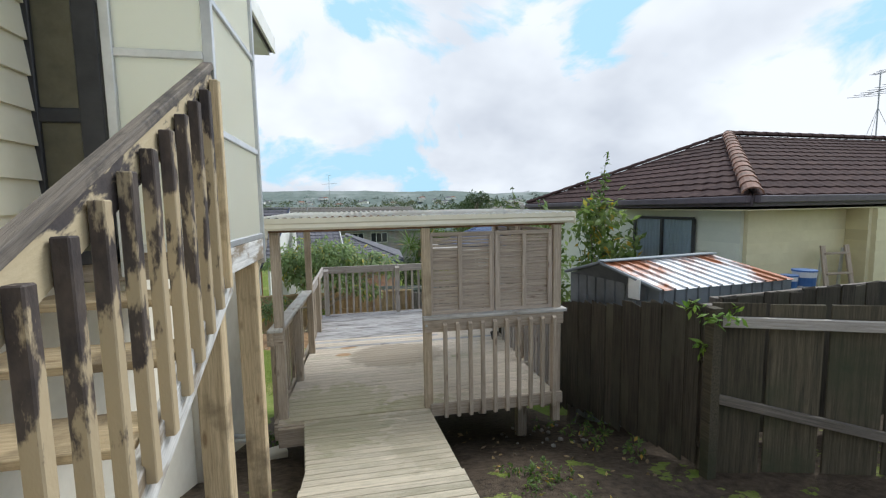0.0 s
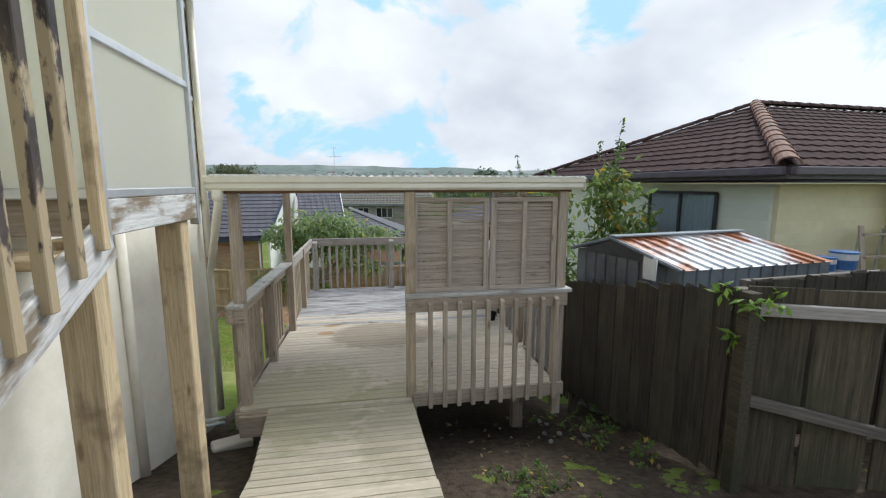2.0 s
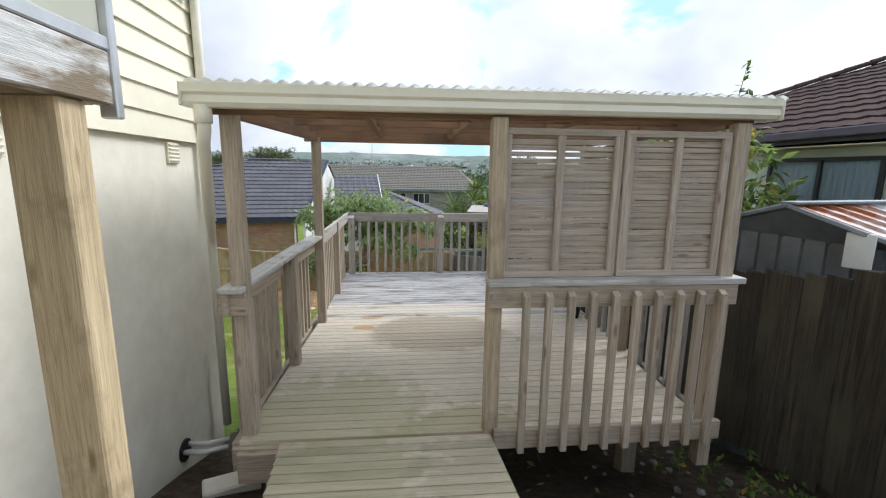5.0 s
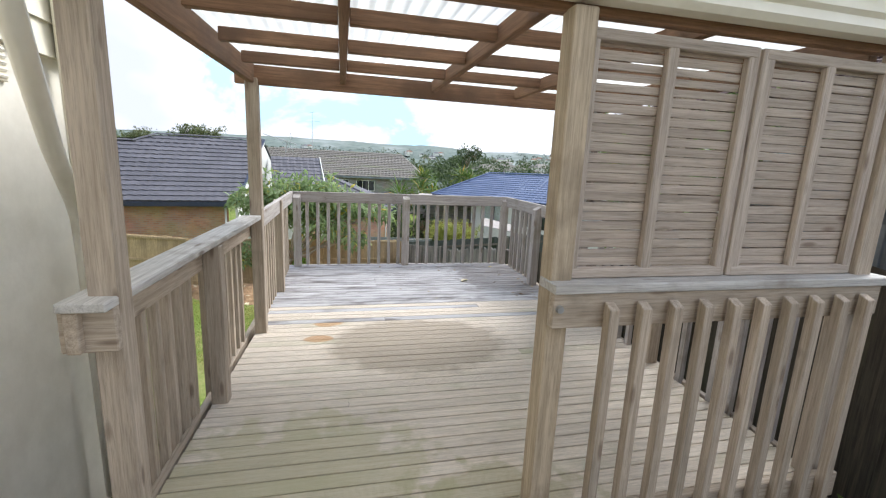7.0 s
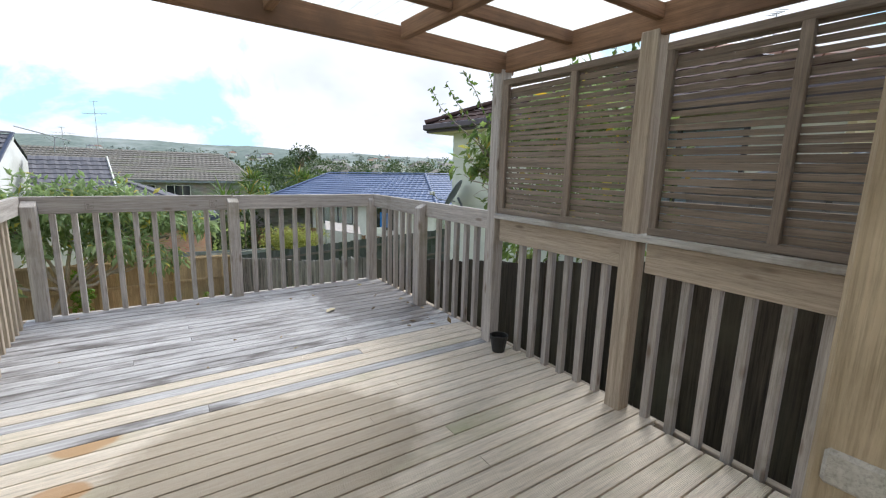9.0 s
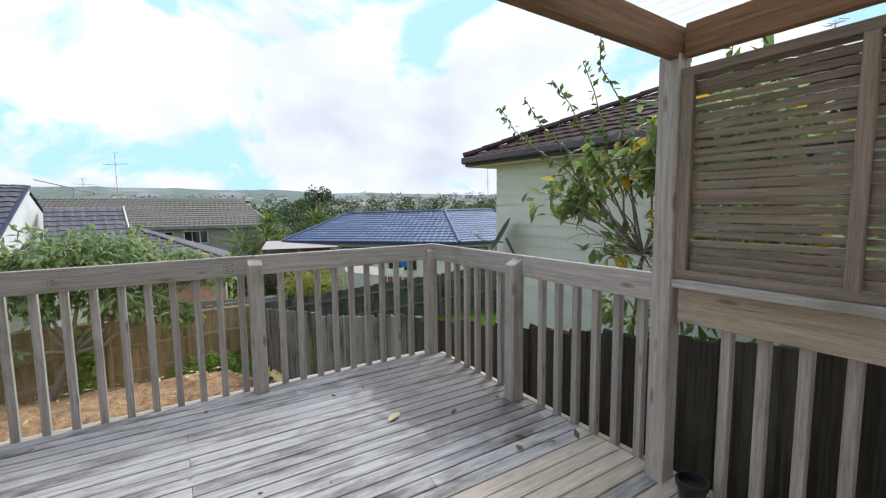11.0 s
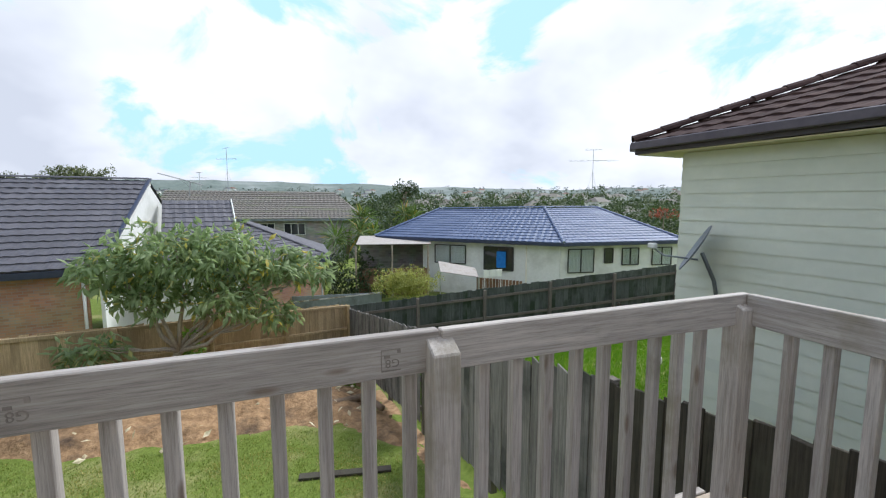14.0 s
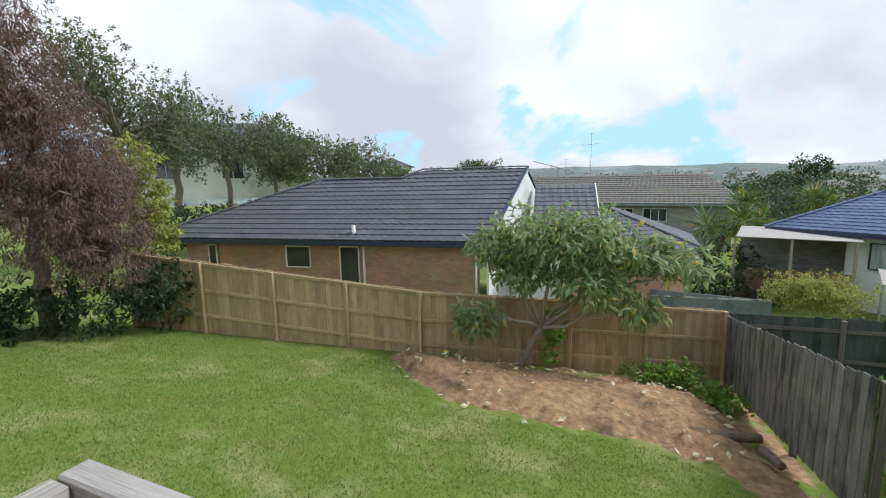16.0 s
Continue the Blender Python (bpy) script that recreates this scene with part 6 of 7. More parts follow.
# shrub against the neighbour's wall
tree("wall_shrub", (3.95, 3.5, -1.2), (4.0, 3.55, 0.95),
     [(3.95, 3.5, 1.75, 0.40, 0.45, 0.42), (4.1, 3.1, 1.55, 0.45, 0.5, 0.5), (3.95, 3.3, 0.95, 0.4, 0.5, 0.35), (3.85, 3.0, 2.05, 0.4, 0.5, 0.38), (4.0, 2.7, 1.2, 0.45, 0.5, 0.5)],
     900, 0.2, 0.08, L_BRIGHT2, M_BARK, 0.02, 5, "leggy green shrub with yellowing leaves by the wall", "shrub", droop=0.5, clump=7, hollow=0.3)
# its neighbour, growing over the boundary fence beside the deck
FORK = (2.62, 3.15, 0.95)
shrub = tree("fence_shrub", (2.62, 3.17, ground_z(2.62, 3.17) - 0.05), FORK,
     [(2.55, 2.9, 1.70, 0.27, 0.37, 0.28), (2.42, 3.5, 1.33, 0.2, 0.3, 0.11), (2.55, 2.8, 1.08, 0.27, 0.34, 0.24), (2.48, 3.7, 1.52, 0.17, 0.2, 0.10), (2.5, 3.2, 1.63, 0.2, 0.24, 0.14), (2.42, 3.85, 1.42, 0.2, 0.27, 0.14), (2.45, 3.55, 1.69, 0.17, 0.24, 0.14), (2.52, 3.4, 0.98, 0.2, 0.27, 0.10), (2.48, 2.5, 1.85, 0.3, 0.37, 0.26), (2.45, 2.85, 1.9, 0.24, 0.27, 0.17), (2.55, 2.3, 1.25, 0.3, 0.34, 0.34), (2.4, 2.25, 1.6, 0.27, 0.27, 0.27), (2.6, 2.7, 0.6, 0.2, 0.4, 0.2), (2.6, 3.2, 0.55, 0.18, 0.3, 0.18), (2.6, 2.2, 0.7, 0.2, 0.35, 0.25)],
     1500, 0.15, 0.06, L_BRIGHT2, M_BARK, 0.016, 5, "leggy green shrub with yellowing leaves above the fence", "shrub", droop=0.5, clump=7, hollow=0.3)
part("large_leaves", foliage_mesh("large_leaves", [(2.4, 2.75, 1.83, 0.22, 0.26, 0.17), (2.4, 2.45, 1.93, 0.24, 0.27, 0.2), (2.4, 2.2, 1.7, 0.2, 0.27, 0.24), (2.4, 2.6, 1.56, 0.2, 0.27, 0.17), (2.35, 2.25, 1.1, 0.2, 0.34, 0.2), (2.4, 2.65, 0.95, 0.17, 0.27, 0.14)], 300, 0.21, 0.08, L_GREEN, 6, 0.6, 6, 0.4), L_GREEN, shrub, "large pale green drooping leaves")
bare = random.Random(4)
for tip in ((2.33, 3.84, 1.26), (2.38, 3.57, 1.15), (2.32, 2.75, 0.86), (2.42, 3.95, 1.52), (2.38, 3.7, 1.63), (2.32, 3.35, 1.01)):
    bm = bmesh.new()
    pts = limb(bm, FORK, tip, 0.011, 0.004, bare, 5, 0.06)
    for k in (2, 3, 4, 4):
        limb(bm, pts[k], pts[k] + Vector((bare.uniform(-0.14, 0.03), bare.uniform(-0.07, 0.24), bare.uniform(-0.08, 0.14))), 0.004, 0.002, bare, 3, 0.1)
    part("bare_branch", bm, M_PALEBARK, shrub, "pale bare twiggy branch", smooth=True)


def build_twigs(name, sprigs, leaf, label, size):
    s = thing(name, label=label, category="shrub")
    rng = random.Random(11)
    nr = np.random.default_rng(11)
    for a, b in sprigs:
        bm = bmesh.new()
        pts = limb(bm, a, b, 0.010, 0.003, rng, 6, 0.035)
        part("stem", bm, M_BARK, s)
        P = []
        for i in range(24):
            u = 0.35 + 0.65 * i / 23
            k = min(5, int(u * 6))
            p = pts[k].lerp(pts[k + 1], u * 6 - k)
            for q in range(2):
                P.append(p)
        P = np.array([tuple(p) for p in P])
        vs, fs = leaf_cloud(P, nr.normal(0, 1, P.shape), size, size * 0.55, 0.2, nr)
        me = bpy.data.meshes.new("leaves"); me.from_pydata(vs.tolist(), [], fs.tolist()); me.materials.append(leaf)
        part("leaves", me, leaf, s)


build_twigs("climbing_stems", [((4.0, 3.5, 1.2), (4.1, 3.9, 2.9)), ((4.0, 3.5, 1.2), (4.1, 3.2, 3.2)), ((4.0, 3.5, 1.2), (3.9, 2.9, 2.8))], L_MID, "tall thin leafy stems by the neighbour's wall", 0.11)
build_twigs("leafy_stems", [(FORK, (2.15, 3.22, 2.56)), (FORK, (2.25, 3.45, 2.40)), (FORK, (2.16, 3.68, 2.32)), (FORK, (2.17, 4.0, 2.24)), (FORK, (2.2, 4.36, 2.24)), (FORK, (2.6, 3.0, 2.25))], L_MID, "thin leafy stems rising above the fence shrub", 0.07)

# climber on the fence corner, weeds by the fence
for nm, blobs, n, sz, lf, lb, cat in (
    ("fence_climber", [(2.19, -1.42, 1.21, 0.10, 0.22, 0.13), (2.21, -1.48, 1.0, 0.06, 0.10, 0.2), (2.34, -1.54, 1.25, 0.18, 0.1, 0.08)], 110, 0.09, L_BRIGHT, "bright green climber over the fence corner", "climber"),
    ("weeds", [(1.85, -0.45, -0.38, 0.25, 0.45, 0.10), (1.6, 0.2, -0.55, 0.25, 0.3, 0.06), (1.85, -1.0, -0.2, 0.15, 0.25, 0.08)], 330, 0.06, L_MID, "low green weeds on the soil by the fence", "weeds"),
    ("weeds", [(0.75, -1.3, -0.15, 0.45, 0.35, 0.07), (1.0, -1.9, -0.1, 0.5, 0.4, 0.07), (0.5, -2.2, -0.05, 0.4, 0.4, 0.06)], 1100, 0.05, L_MID, "patchy low weeds beside the ramp", "weeds"),
    ("weeds", [(-1.55, -0.9, -0.35, 0.10, 0.18, 0.10), (-1.75, 0.6, -0.45, 0.15, 0.2, 0.08)], 260, 0.07, L_MID, "small weeds at the foot of the wall", "weeds"),
    ("garden_weeds", [(0.4, 16.6, -3.7, 1.1, 0.6, 0.45), (1.3, 15.4, -3.6, 0.6, 1.0, 0.35), (-4.9, 14.9, -3.4, 0.3, 0.3, 0.2)], 1500, 0.17, L_BRIGHT, "bright green weeds in the fence corner", "weeds"),
    ("yard_weeds", [(4.4, 14.3, -2.85, 1.2, 0.9, 0.5), (5.6, 13.6, -2.8, 0.9, 0.7, 0.35)], 1700, 0.16, L_BRIGHT, "mound of bright green weeds on the neighbour's lawn", "weeds"),
    ("round_bush", [(5.45, 22.86, -2.47, 1.8, 1.2, 0.75)], 8000, 0.11, L_YELLOW, "clipped yellow green bush behind the fence", "bush"),
):
    s = thing(nm, label=lb, category=cat)
    part("leaves", foliage_mesh(nm, blobs, n, sz, sz * 0.45, lf, len(blobs) + n, 0.0, 8, 0.2), lf, s)

# trees at the garden's side
tree("feathery_tree", (-14.4, 10.2, -2.2), (-14.3, 10.2, 0.6), [(-13.6, 10.6, 1.4, 2.0, 1.7, 1.9), (-14.4, 10.1, 3.4, 2.1, 1.8, 1.9), (-14.9, 9.8, 5.4, 1.7, 1.6, 1.7), (-13.4, 10.8, 0.1, 1.7, 1.4, 1.2), (-16.0, 9.2, 2.0, 2.4, 2.0, 3.4), (-15.46, 11.80, 1.82, 1.6, 1.4, 1.7)],
     120000, 0.17, 0.022, L_BROWN, M_BARK, 0.2, 21, "feathery purple brown tree at the lawn's edge", droop=0.7, clump=16, hollow=0.1)
s = thing("hedge_bushes", label="dark green bushes under the feathery tree", category="bush")
part("leaves", foliage_mesh("bushes", [(-13.9, 10.9, -1.6, 1.3, 1.0, 0.9), (-13.2, 12.0, -1.5, 1.2, 0.9, 0.95), (-12.9, 12.4, -1.3, 0.8, 0.6, 0.9), (-14.6, 10.0, -1.6, 1.2, 1.0, 0.9), (-15.2, 9.0, -1.6, 1.2, 1.0, 0.9)], 6500, 0.16, 0.07, L_DARK, 6), L_DARK, s)
YX, YY, YZ = (-17.40, 14.45, -0.59)
tree("yellow_shrub", (YX, YY, -2.4), (YX, YY, -0.5), [(YX + dx, YY + dy, dz, r, r, rz) for dx, dy, dz, r, rz in ((0.0, 0.0, 2.6, 0.9, 0.9), (0.6, 0.2, 1.2, 0.8, 1.0), (-0.5, 0.0, 1.5, 1.0, 1.1), (0.7, 0.3, 0.0, 0.8, 0.9))], 5000, 0.20, 0.09, L_YELLOW, M_BARK, 0.1, 23, "tall yellow green variegated shrub", "shrub")


def far_tree(name, place, h, w, leaf, seed, label, n=420, size=None, blobs=5, group="trees beyond the gardens"):
    rng = random.Random(seed)
    x, y, z = place
    bs = []
    for k in range(blobs):
        bs.append((x + rng.uniform(-0.55, 0.55) * w, y + rng.uniform(-0.5, 0.5) * w, z + h * rng.uniform(0.45, 0.85), w * rng.uniform(0.3, 0.5), w * rng.uniform(0.3, 0.5), h * rng.uniform(0.16, 0.28)))
    size = size or max(0.22, 0.07 * w)
    return tree(name, (x, y, z - 0.5), (x, y, z + h * 0.4), bs, n, size, size * 0.5, leaf, M_BARK, 0.03 * h, seed, label, group=group, clump=7, hollow=0.4)


# bank of trees on the rise beyond the grey roof
for k, (place, h, w, lf, n) in enumerate((
    ((-28.97, 21.41, 1.22), 8.5, 5.5, L_OLIVE, 2600), ((-30.73, 25.98, 0.35), 9.2, 6.0, L_OLIVE, 2600), ((-23.35, 24.01, 0.50), 6.0, 5.0, L_OLIVE, 1100), ((-25.65, 30.27, 0.26), 6.4, 4.8, L_OLIVE, 1800),
    ((-24.72, 35.03, 0.35), 6.0, 5.0, L_OLIVE, 2000), ((-24.78, 39.92, 0.22), 6.2, 5.0, L_OLIVE, 2000), ((-24.43, 46.01, 0.36), 3.2, 5.0, L_OLIVE, 1400), ((-21.85, 51.77, 0.58), 3.0, 3.0, L_OLIVE, 800), ((-13.71, 44.19, 0.73), 3.2, 3.4, L_OLIVE, 1000))):
    far_tree("bank_tree", place, h, w, lf, 40 + k, "dark leafy tree on the rise beyond the roofs", int(n * 4.5), 0.21, 11)

s = thing("garden_hedge", label="dark green hedge below the bank of trees", category="hedge")
part("leaves", foliage_mesh("hedge", [(-20.79, 17.51, -0.36, 1.6, 1.2, 1.2), (-20.85, 19.15, -0.30, 1.6, 1.2, 1.1), (-21.50, 21.55, -0.19, 1.8, 1.2, 1.2), (-21.53, 24.50, 0.15, 1.8, 1.2, 1.1), (-21.48, 28.65, 0.56, 1.8, 1.2, 1.1)], 5200, 0.22, 0.1, L_DARK, 61), L_DARK, s)

# palms and bushes between the far houses
def palm(place, h, spread, seed, label):
    p = thing("cabbage_tree", label=label, category="tree", group="cabbage trees")
    rng = np.random.default_rng(seed)
    x, y, z = place
    part("trunk", tube([(x, y, z - 1), (x + 0.1, y, z + h * 0.5), (x, y, z + h)], [0.16, 0.13, 0.1], 8), M_BARK, p, smooth=True)
    P, Q = [], []
    for c in range(3):
        cx, cy, cz = x + rng.uniform(-0.5, 0.5) * spread, y + rng.uniform(-0.4, 0.4) * spread, z + h + rng.uniform(-0.4, 0.3) * spread
        v = rng.normal(0, 1, (90, 3)); v /= np.linalg.norm(v, axis=1)[:, None]; v[:, 2] += 0.25
        P.append(np.tile([cx, cy, cz], (90, 1)) + v * 0.1); Q.append(v * 3)
    vs, fs = leaf_cloud(np.concatenate(P), np.concatenate(Q), spread * 0.55, spread * 0.05, 0.2, rng)
    me = bpy.data.meshes.new("fronds"); me.from_pydata(vs.tolist(), [], fs.tolist()); me.materials.append(L_MID)
    part("fronds", me, L_MID, p)


palm((4.77, 35.35, -1.48), 0.4, 2.6, 1, "spiky green cabbage tree between the houses")
palm((6.83, 39.03, -0.88), 0.4, 2.2, 2, "spiky green cabbage tree between the houses")
palm((11.87, 41.80, -0.58), 0.4, 2.2, 3, "spiky green cabbage tree behind the blue roof")
s = thing("flower_bushes", label="dark green flowering bushes between the houses", category="bush")
part("leaves", foliage_mesh("bushes", [(3.94, 29.40, -2.85, 1.6, 1.2, 1.6), (2.49, 27.60, -3.18, 1.2, 1.2, 1.2), (4.69, 27.21, -3.15, 1.2, 1.0, 1.0)], 3200, 0.22, 0.1, L_DARK, 31), L_DARK, s)


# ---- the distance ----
# pale grey greens put the haze of distance into the ridge's colour
M_HILL = mat("haze-paled wooded hillside", (0.10, 0.135, 0.115), (0.18, 0.215, 0.19), (0.02, 0.02, 0.02), stain=(0.24, 0.27, 0.25), stain_scale=0.012, bump=0.0, rough=0.95, var=0)


def hill(name, d0, a0, a1, top, seed, label):
    """A long ridge at a distance, from azimuth a0 to a1 (degrees right of the deck's axis)."""
    vs, fs = [], []
    n = 160
    for j in range(5):
        for i in range(n + 1):
            a = radians(a0 + (a1 - a0) * i / n)
            u = i / n * 10
            crest = top * (0.6 + 0.35 * noise.noise((u * 0.35, seed, 0)) + 0.10 * noise.noise((u * 2.5, seed, 3))) + 1.6 * noise.noise((u * 14, seed, 7))
            d = d0 * (1 + 0.10 * (j - 2))
            z = -30 + (crest + 30) * (0.0, 0.7, 1.0, 0.8, 0.2)[j]
            vs.append((d * math.sin(a), d * math.cos(a), z))
    w = n + 1
    for j in range(4):
        for i in range(n):
            fs.append((j * w + i, j * w + i + 1, (j + 1) * w + i + 1, (j + 1) * w + i))
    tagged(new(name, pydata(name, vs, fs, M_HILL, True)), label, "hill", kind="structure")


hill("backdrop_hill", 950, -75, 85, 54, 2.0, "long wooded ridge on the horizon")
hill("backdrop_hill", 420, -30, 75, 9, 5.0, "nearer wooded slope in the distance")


def far_houses():
    rng = random.Random(77)
    me = {}
    for k in range(3):
        bm = box(11, 8, 4, 0)
        bmesh.ops.translate(bm, verts=bm.verts, vec=(0, 0, 2))
        r = bmesh.new()
        v = [r.verts.new(p) for p in ((-6, -4.6, 4), (6, -4.6, 4), (6, 4.6, 4), (-6, 4.6, 4), (-3, 0, 6.4), (3, 0, 6.4))]
        for f in ((0, 1, 5, 4), (1, 2, 5), (2, 3, 4, 5), (3, 0, 4), (3, 2, 1, 0)):
            r.faces.new([v[q] for q in f])
        me[k] = (mesh_of(bm, "wall", M_WHITE), mesh_of(r, "roof", (M_OLDTILE, M_GREYTILE, M_HIPTILE)[k]))
    for i in range(250):
        near = i % 3 == 0
        a = radians(rng.uniform(18, 70) if near else rng.uniform(-14, 66))
        d = rng.uniform(190, 420) if near else rng.uniform(520, 860)
        z = (-8.5 + (d - 190) / 230 * 9 + rng.uniform(-1, 3.5)) if near else (-14 + (d - 520) / 340 * 32 + rng.uniform(-4, 1))
        h = thing("far_house", (d * math.sin(a), d * math.cos(a), z), rng.uniform(0, 180), "pale house among trees on the distant slope", "house", "houses on the far slope")
        k = i % 3
        part("wall", me[k][0], M_WHITE, h); part("roof", me[k][1], M_OLDTILE, h)


far_houses()


def far_woods(name, label, leaf, spec, seed):
    """Tree crowns scattered over a stretch of the distance."""
    rng = np.random.default_rng(seed)
    n, d0, d1, a0, a1, z0, z1, r0, r1, leafs, size = spec
    vs, fs, off = [], [], 0
    for i in range(n):
        a, d = radians(rng.uniform(a0, a1)), rng.uniform(d0, d1)
        r = rng.uniform(r0, r1)
        z = z0 + (z1 - z0) * (d - d0) / (d1 - d0) + rng.uniform(-2, 1)
        v = rng.normal(0, 1, (leafs, 3)); v /= np.linalg.norm(v, axis=1)[:, None]
        tall = 1.0 + 0.7 * (rng.random() < 0.2)
        p = np.array([d * math.sin(a), d * math.cos(a), z + r]) + v * np.array([r, r, r * 0.9 * tall]) * rng.uniform(0.55, 1.0, (leafs, 1))
        q, f = leaf_cloud(p, v, size, size * 0.7, 0, rng)
        vs.append(q); fs.append(f + off); off += len(q)
    me = bpy.data.meshes.new(name)
    me.from_pydata(np.concatenate(vs).tolist(), [], np.concatenate(fs).tolist())
    me.materials.append(leaf)
    tagged(new(name, me), label, "woods", kind="stuff")


far_woods("valley_trees", "dark green trees behind the blue roofed house", L_DARK, (300, 75, 180, 3, 78, -8.5, -4.5, 2.0, 4.2, 230, 0.8), 9)
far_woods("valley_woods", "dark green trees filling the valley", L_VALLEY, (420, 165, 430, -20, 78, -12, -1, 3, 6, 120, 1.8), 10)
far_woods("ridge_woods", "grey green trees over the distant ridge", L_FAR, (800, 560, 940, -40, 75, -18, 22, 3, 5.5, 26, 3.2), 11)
far_woods("valley_clumps", "dark clumps of tall trees between the far houses", L_DARK, (75, 190, 330, 12, 76, -8, -1.5, 3, 6, 260, 1.2), 12)
far_tree("tall_pine", (26.75, 94.78, -2.73), 9, 4.5, L_DARK, 90, "tall dark pine standing above the valley trees", 900, 0.6)
far_tree("red_tree", (44.83, 42.97, -1.69), 2.2, 2.4, L_RED, 91, "red leaved tree beyond the blue roof", 420, 0.2)


# ---- garden bed, lawn and small things ----
M_BED = mat("dry brown mulch and soil", (0.20, 0.115, 0.055), (0.45, 0.285, 0.15), (1, 1, 1), stain=(0.10, 0.065, 0.04), stain_scale=1.4, stain_lo=0.52, stain_hi=0.7, bump=0.9, bump_scale=14, rough=0.95, dist=0.04, var=0)
BED = ((-6.6, 14.1), (-5.2, 12.75), (-4.2, 12.1), (-2.6, 11.95), (-1.2, 12.1), (-0.2, 12.2), (0.7, 11.7), (1.35, 10.6), (1.7, 9.4), (1.95, 8.2), (2.15, 7.2))


def bed_front(x):
    for (a, b), (c, d) in zip(BED, BED[1:]):
        if a <= x <= c:
            return b + (d - b) * (x - a) / (c - a)
    return BED[0][1]


def build_bed():
    vs, fs = [], []
    nx, ny = 110, 44
    for i in range(nx + 1):
        x = -6.6 + 8.70 * i / nx
        y0, y1 = bed_front(x) + 0.12 * noise.noise((x * 2, 0, 4)), 18.0 + (x - 1.9) * 0.36 - 0.1
        for j in range(ny + 1):
            v = j / ny
            y = y0 + (y1 - y0) * v
            mound = 0.42 * math.sin(math.pi * min(1, v * 1.25)) * max(0, min(1, (1.6 - x) / 1.2)) * min(1, (x + 6.6) / 1.5)
            rough = 0.10 * noise.noise((x * 1.6, y * 1.6, 1)) + 0.06 * noise.noise((x * 5, y * 5, 2)) + 0.03 * noise.noise((x * 13, y * 13, 3))
            edge = min(1, v * 8)
            vs.append((x, y, ground_z(x, y) - 0.04 + edge * (0.06 + mound + rough)))
    w = ny + 1
    for i in range(nx):
        for j in range(ny):
            fs.append((i * w + j, (i + 1) * w + j, (i + 1) * w + j + 1, i * w + j + 1))
    tagged(new("garden_bed", pydata("garden_bed", vs, fs, M_BED, True)), "mounded bed of dry brown soil and mulch", "garden bed", kind="structure")


build_bed()


def scatter_leaves(name, n, region, size, material, label, seed, lift=0.02, zf=None):
    rng = np.random.default_rng(seed)
    P = []
    while len(P) < n:
        x, y = rng.uniform(region[0], region[1]), rng.uniform(region[2], region[3])
        z = zf(x, y)
        if z is not None:
            P.append((x, y, z + lift))
    P = np.array(P)
    d = rng.normal(0, 1, P.shape); d[:, 2] *= 0.25
    vs, fs = leaf_cloud(P, d * 3, size, size * 0.5, 0, rng)
    me = bpy.data.meshes.new(name); me.from_pydata(vs.tolist(), [], fs.tolist()); me.materials.append(material)
    tagged(new(name, me), label, "leaves", kind="stuff")


L_FALLEN = leaf_mat("fallen pale leaf", (0.42, 0.34, 0.20), (0.70, 0.62, 0.42), (0.62, 0.48, 0.10), back=0.1)
L_DECKLEAF = leaf_mat("dead brown leaf", (0.10, 0.07, 0.04), (0.30, 0.21, 0.10), (0.42, 0.36, 0.10), back=0.1)


def bed_z(x, y):
    y0 = bed_front(x) - 0.4
    if y < y0:
        return None
    v = (y - bed_front(x)) / (17.9 + (x - 1.9) * 0.36 - bed_front(x))
    if v > 0.95:
        return None
    return ground_z(x, y) + (0.09 + 0.42 * math.sin(math.pi * min(1, max(0, v) * 1.25)) * max(0, min(1, (1.6 - x) / 1.2)) * min(1, (x + 6.6) / 1.5) if v > 0.05 else 0.03)


scatter_leaves("fallen_leaves", 150, (-6.4, 1.8, 11, 17), 0.17, L_FALLEN, "pale fallen leaves lying on the garden bed", 3, 0.05, bed_z)
scatter_leaves("deck_leaves", 26, (0.9, 1.45, 2.6, 4.4), 0.06, L_DECKLEAF, "dead leaves on the grey deck boards", 4, 0.006, lambda x, y: 0.0)
scatter_leaves("deck_leaves", 10, (-1.3, 0.9, 2.8, 4.4), 0.05, L_DECKLEAF, "dead leaves on the grey deck boards", 5, 0.006, lambda x, y: 0.0)
scatter_leaves("litter_leaves", 60, (0.3, 2.0, -1.6, 0.8), 0.07, L_DECKLEAF, "dead leaves on the soil by the fence", 6, 0.03, ground_z)


def build_grass(name, n, x0, x1, y0, y1, h, label, seed, keep, blade):
    rng = np.random.default_rng(seed)
    x, y = rng.uniform(x0, x1, n), rng.uniform(y0, y1, n)
    ok = np.array([keep(a, b) for a, b in zip(x, y)])
    x, y = x[ok], y[ok]
    z = np.array([ground_z(a, b) + 0.03 * noise.noise((a * 0.9, b * 0.9, 0)) for a, b in zip(x, y)]) - 0.01
    n = len(x)
    a = rng.uniform(0, 6.28, n)
    w, hh = rng.uniform(0.006, 0.012, n), h * rng.uniform(0.5, 1.3, n)
    base = np.stack([x, y, z], 1)
    s = np.stack([np.cos(a) * w, np.sin(a) * w, np.zeros(n)], 1)
    tip = base + np.stack([rng.normal(0, 0.025, n), rng.normal(0, 0.025, n), hh], 1)
    vs = np.stack([base - s, base + s, tip], 1).reshape(-1, 3)
    fs = np.arange(3 * n).reshape(-1, 3)
    me = bpy.data.meshes.new(name); me.from_pydata(vs.tolist(), [], fs.tolist()); me.materials.append(blade)
    tagged(new(name, me), label, "grass", kind="stuff")


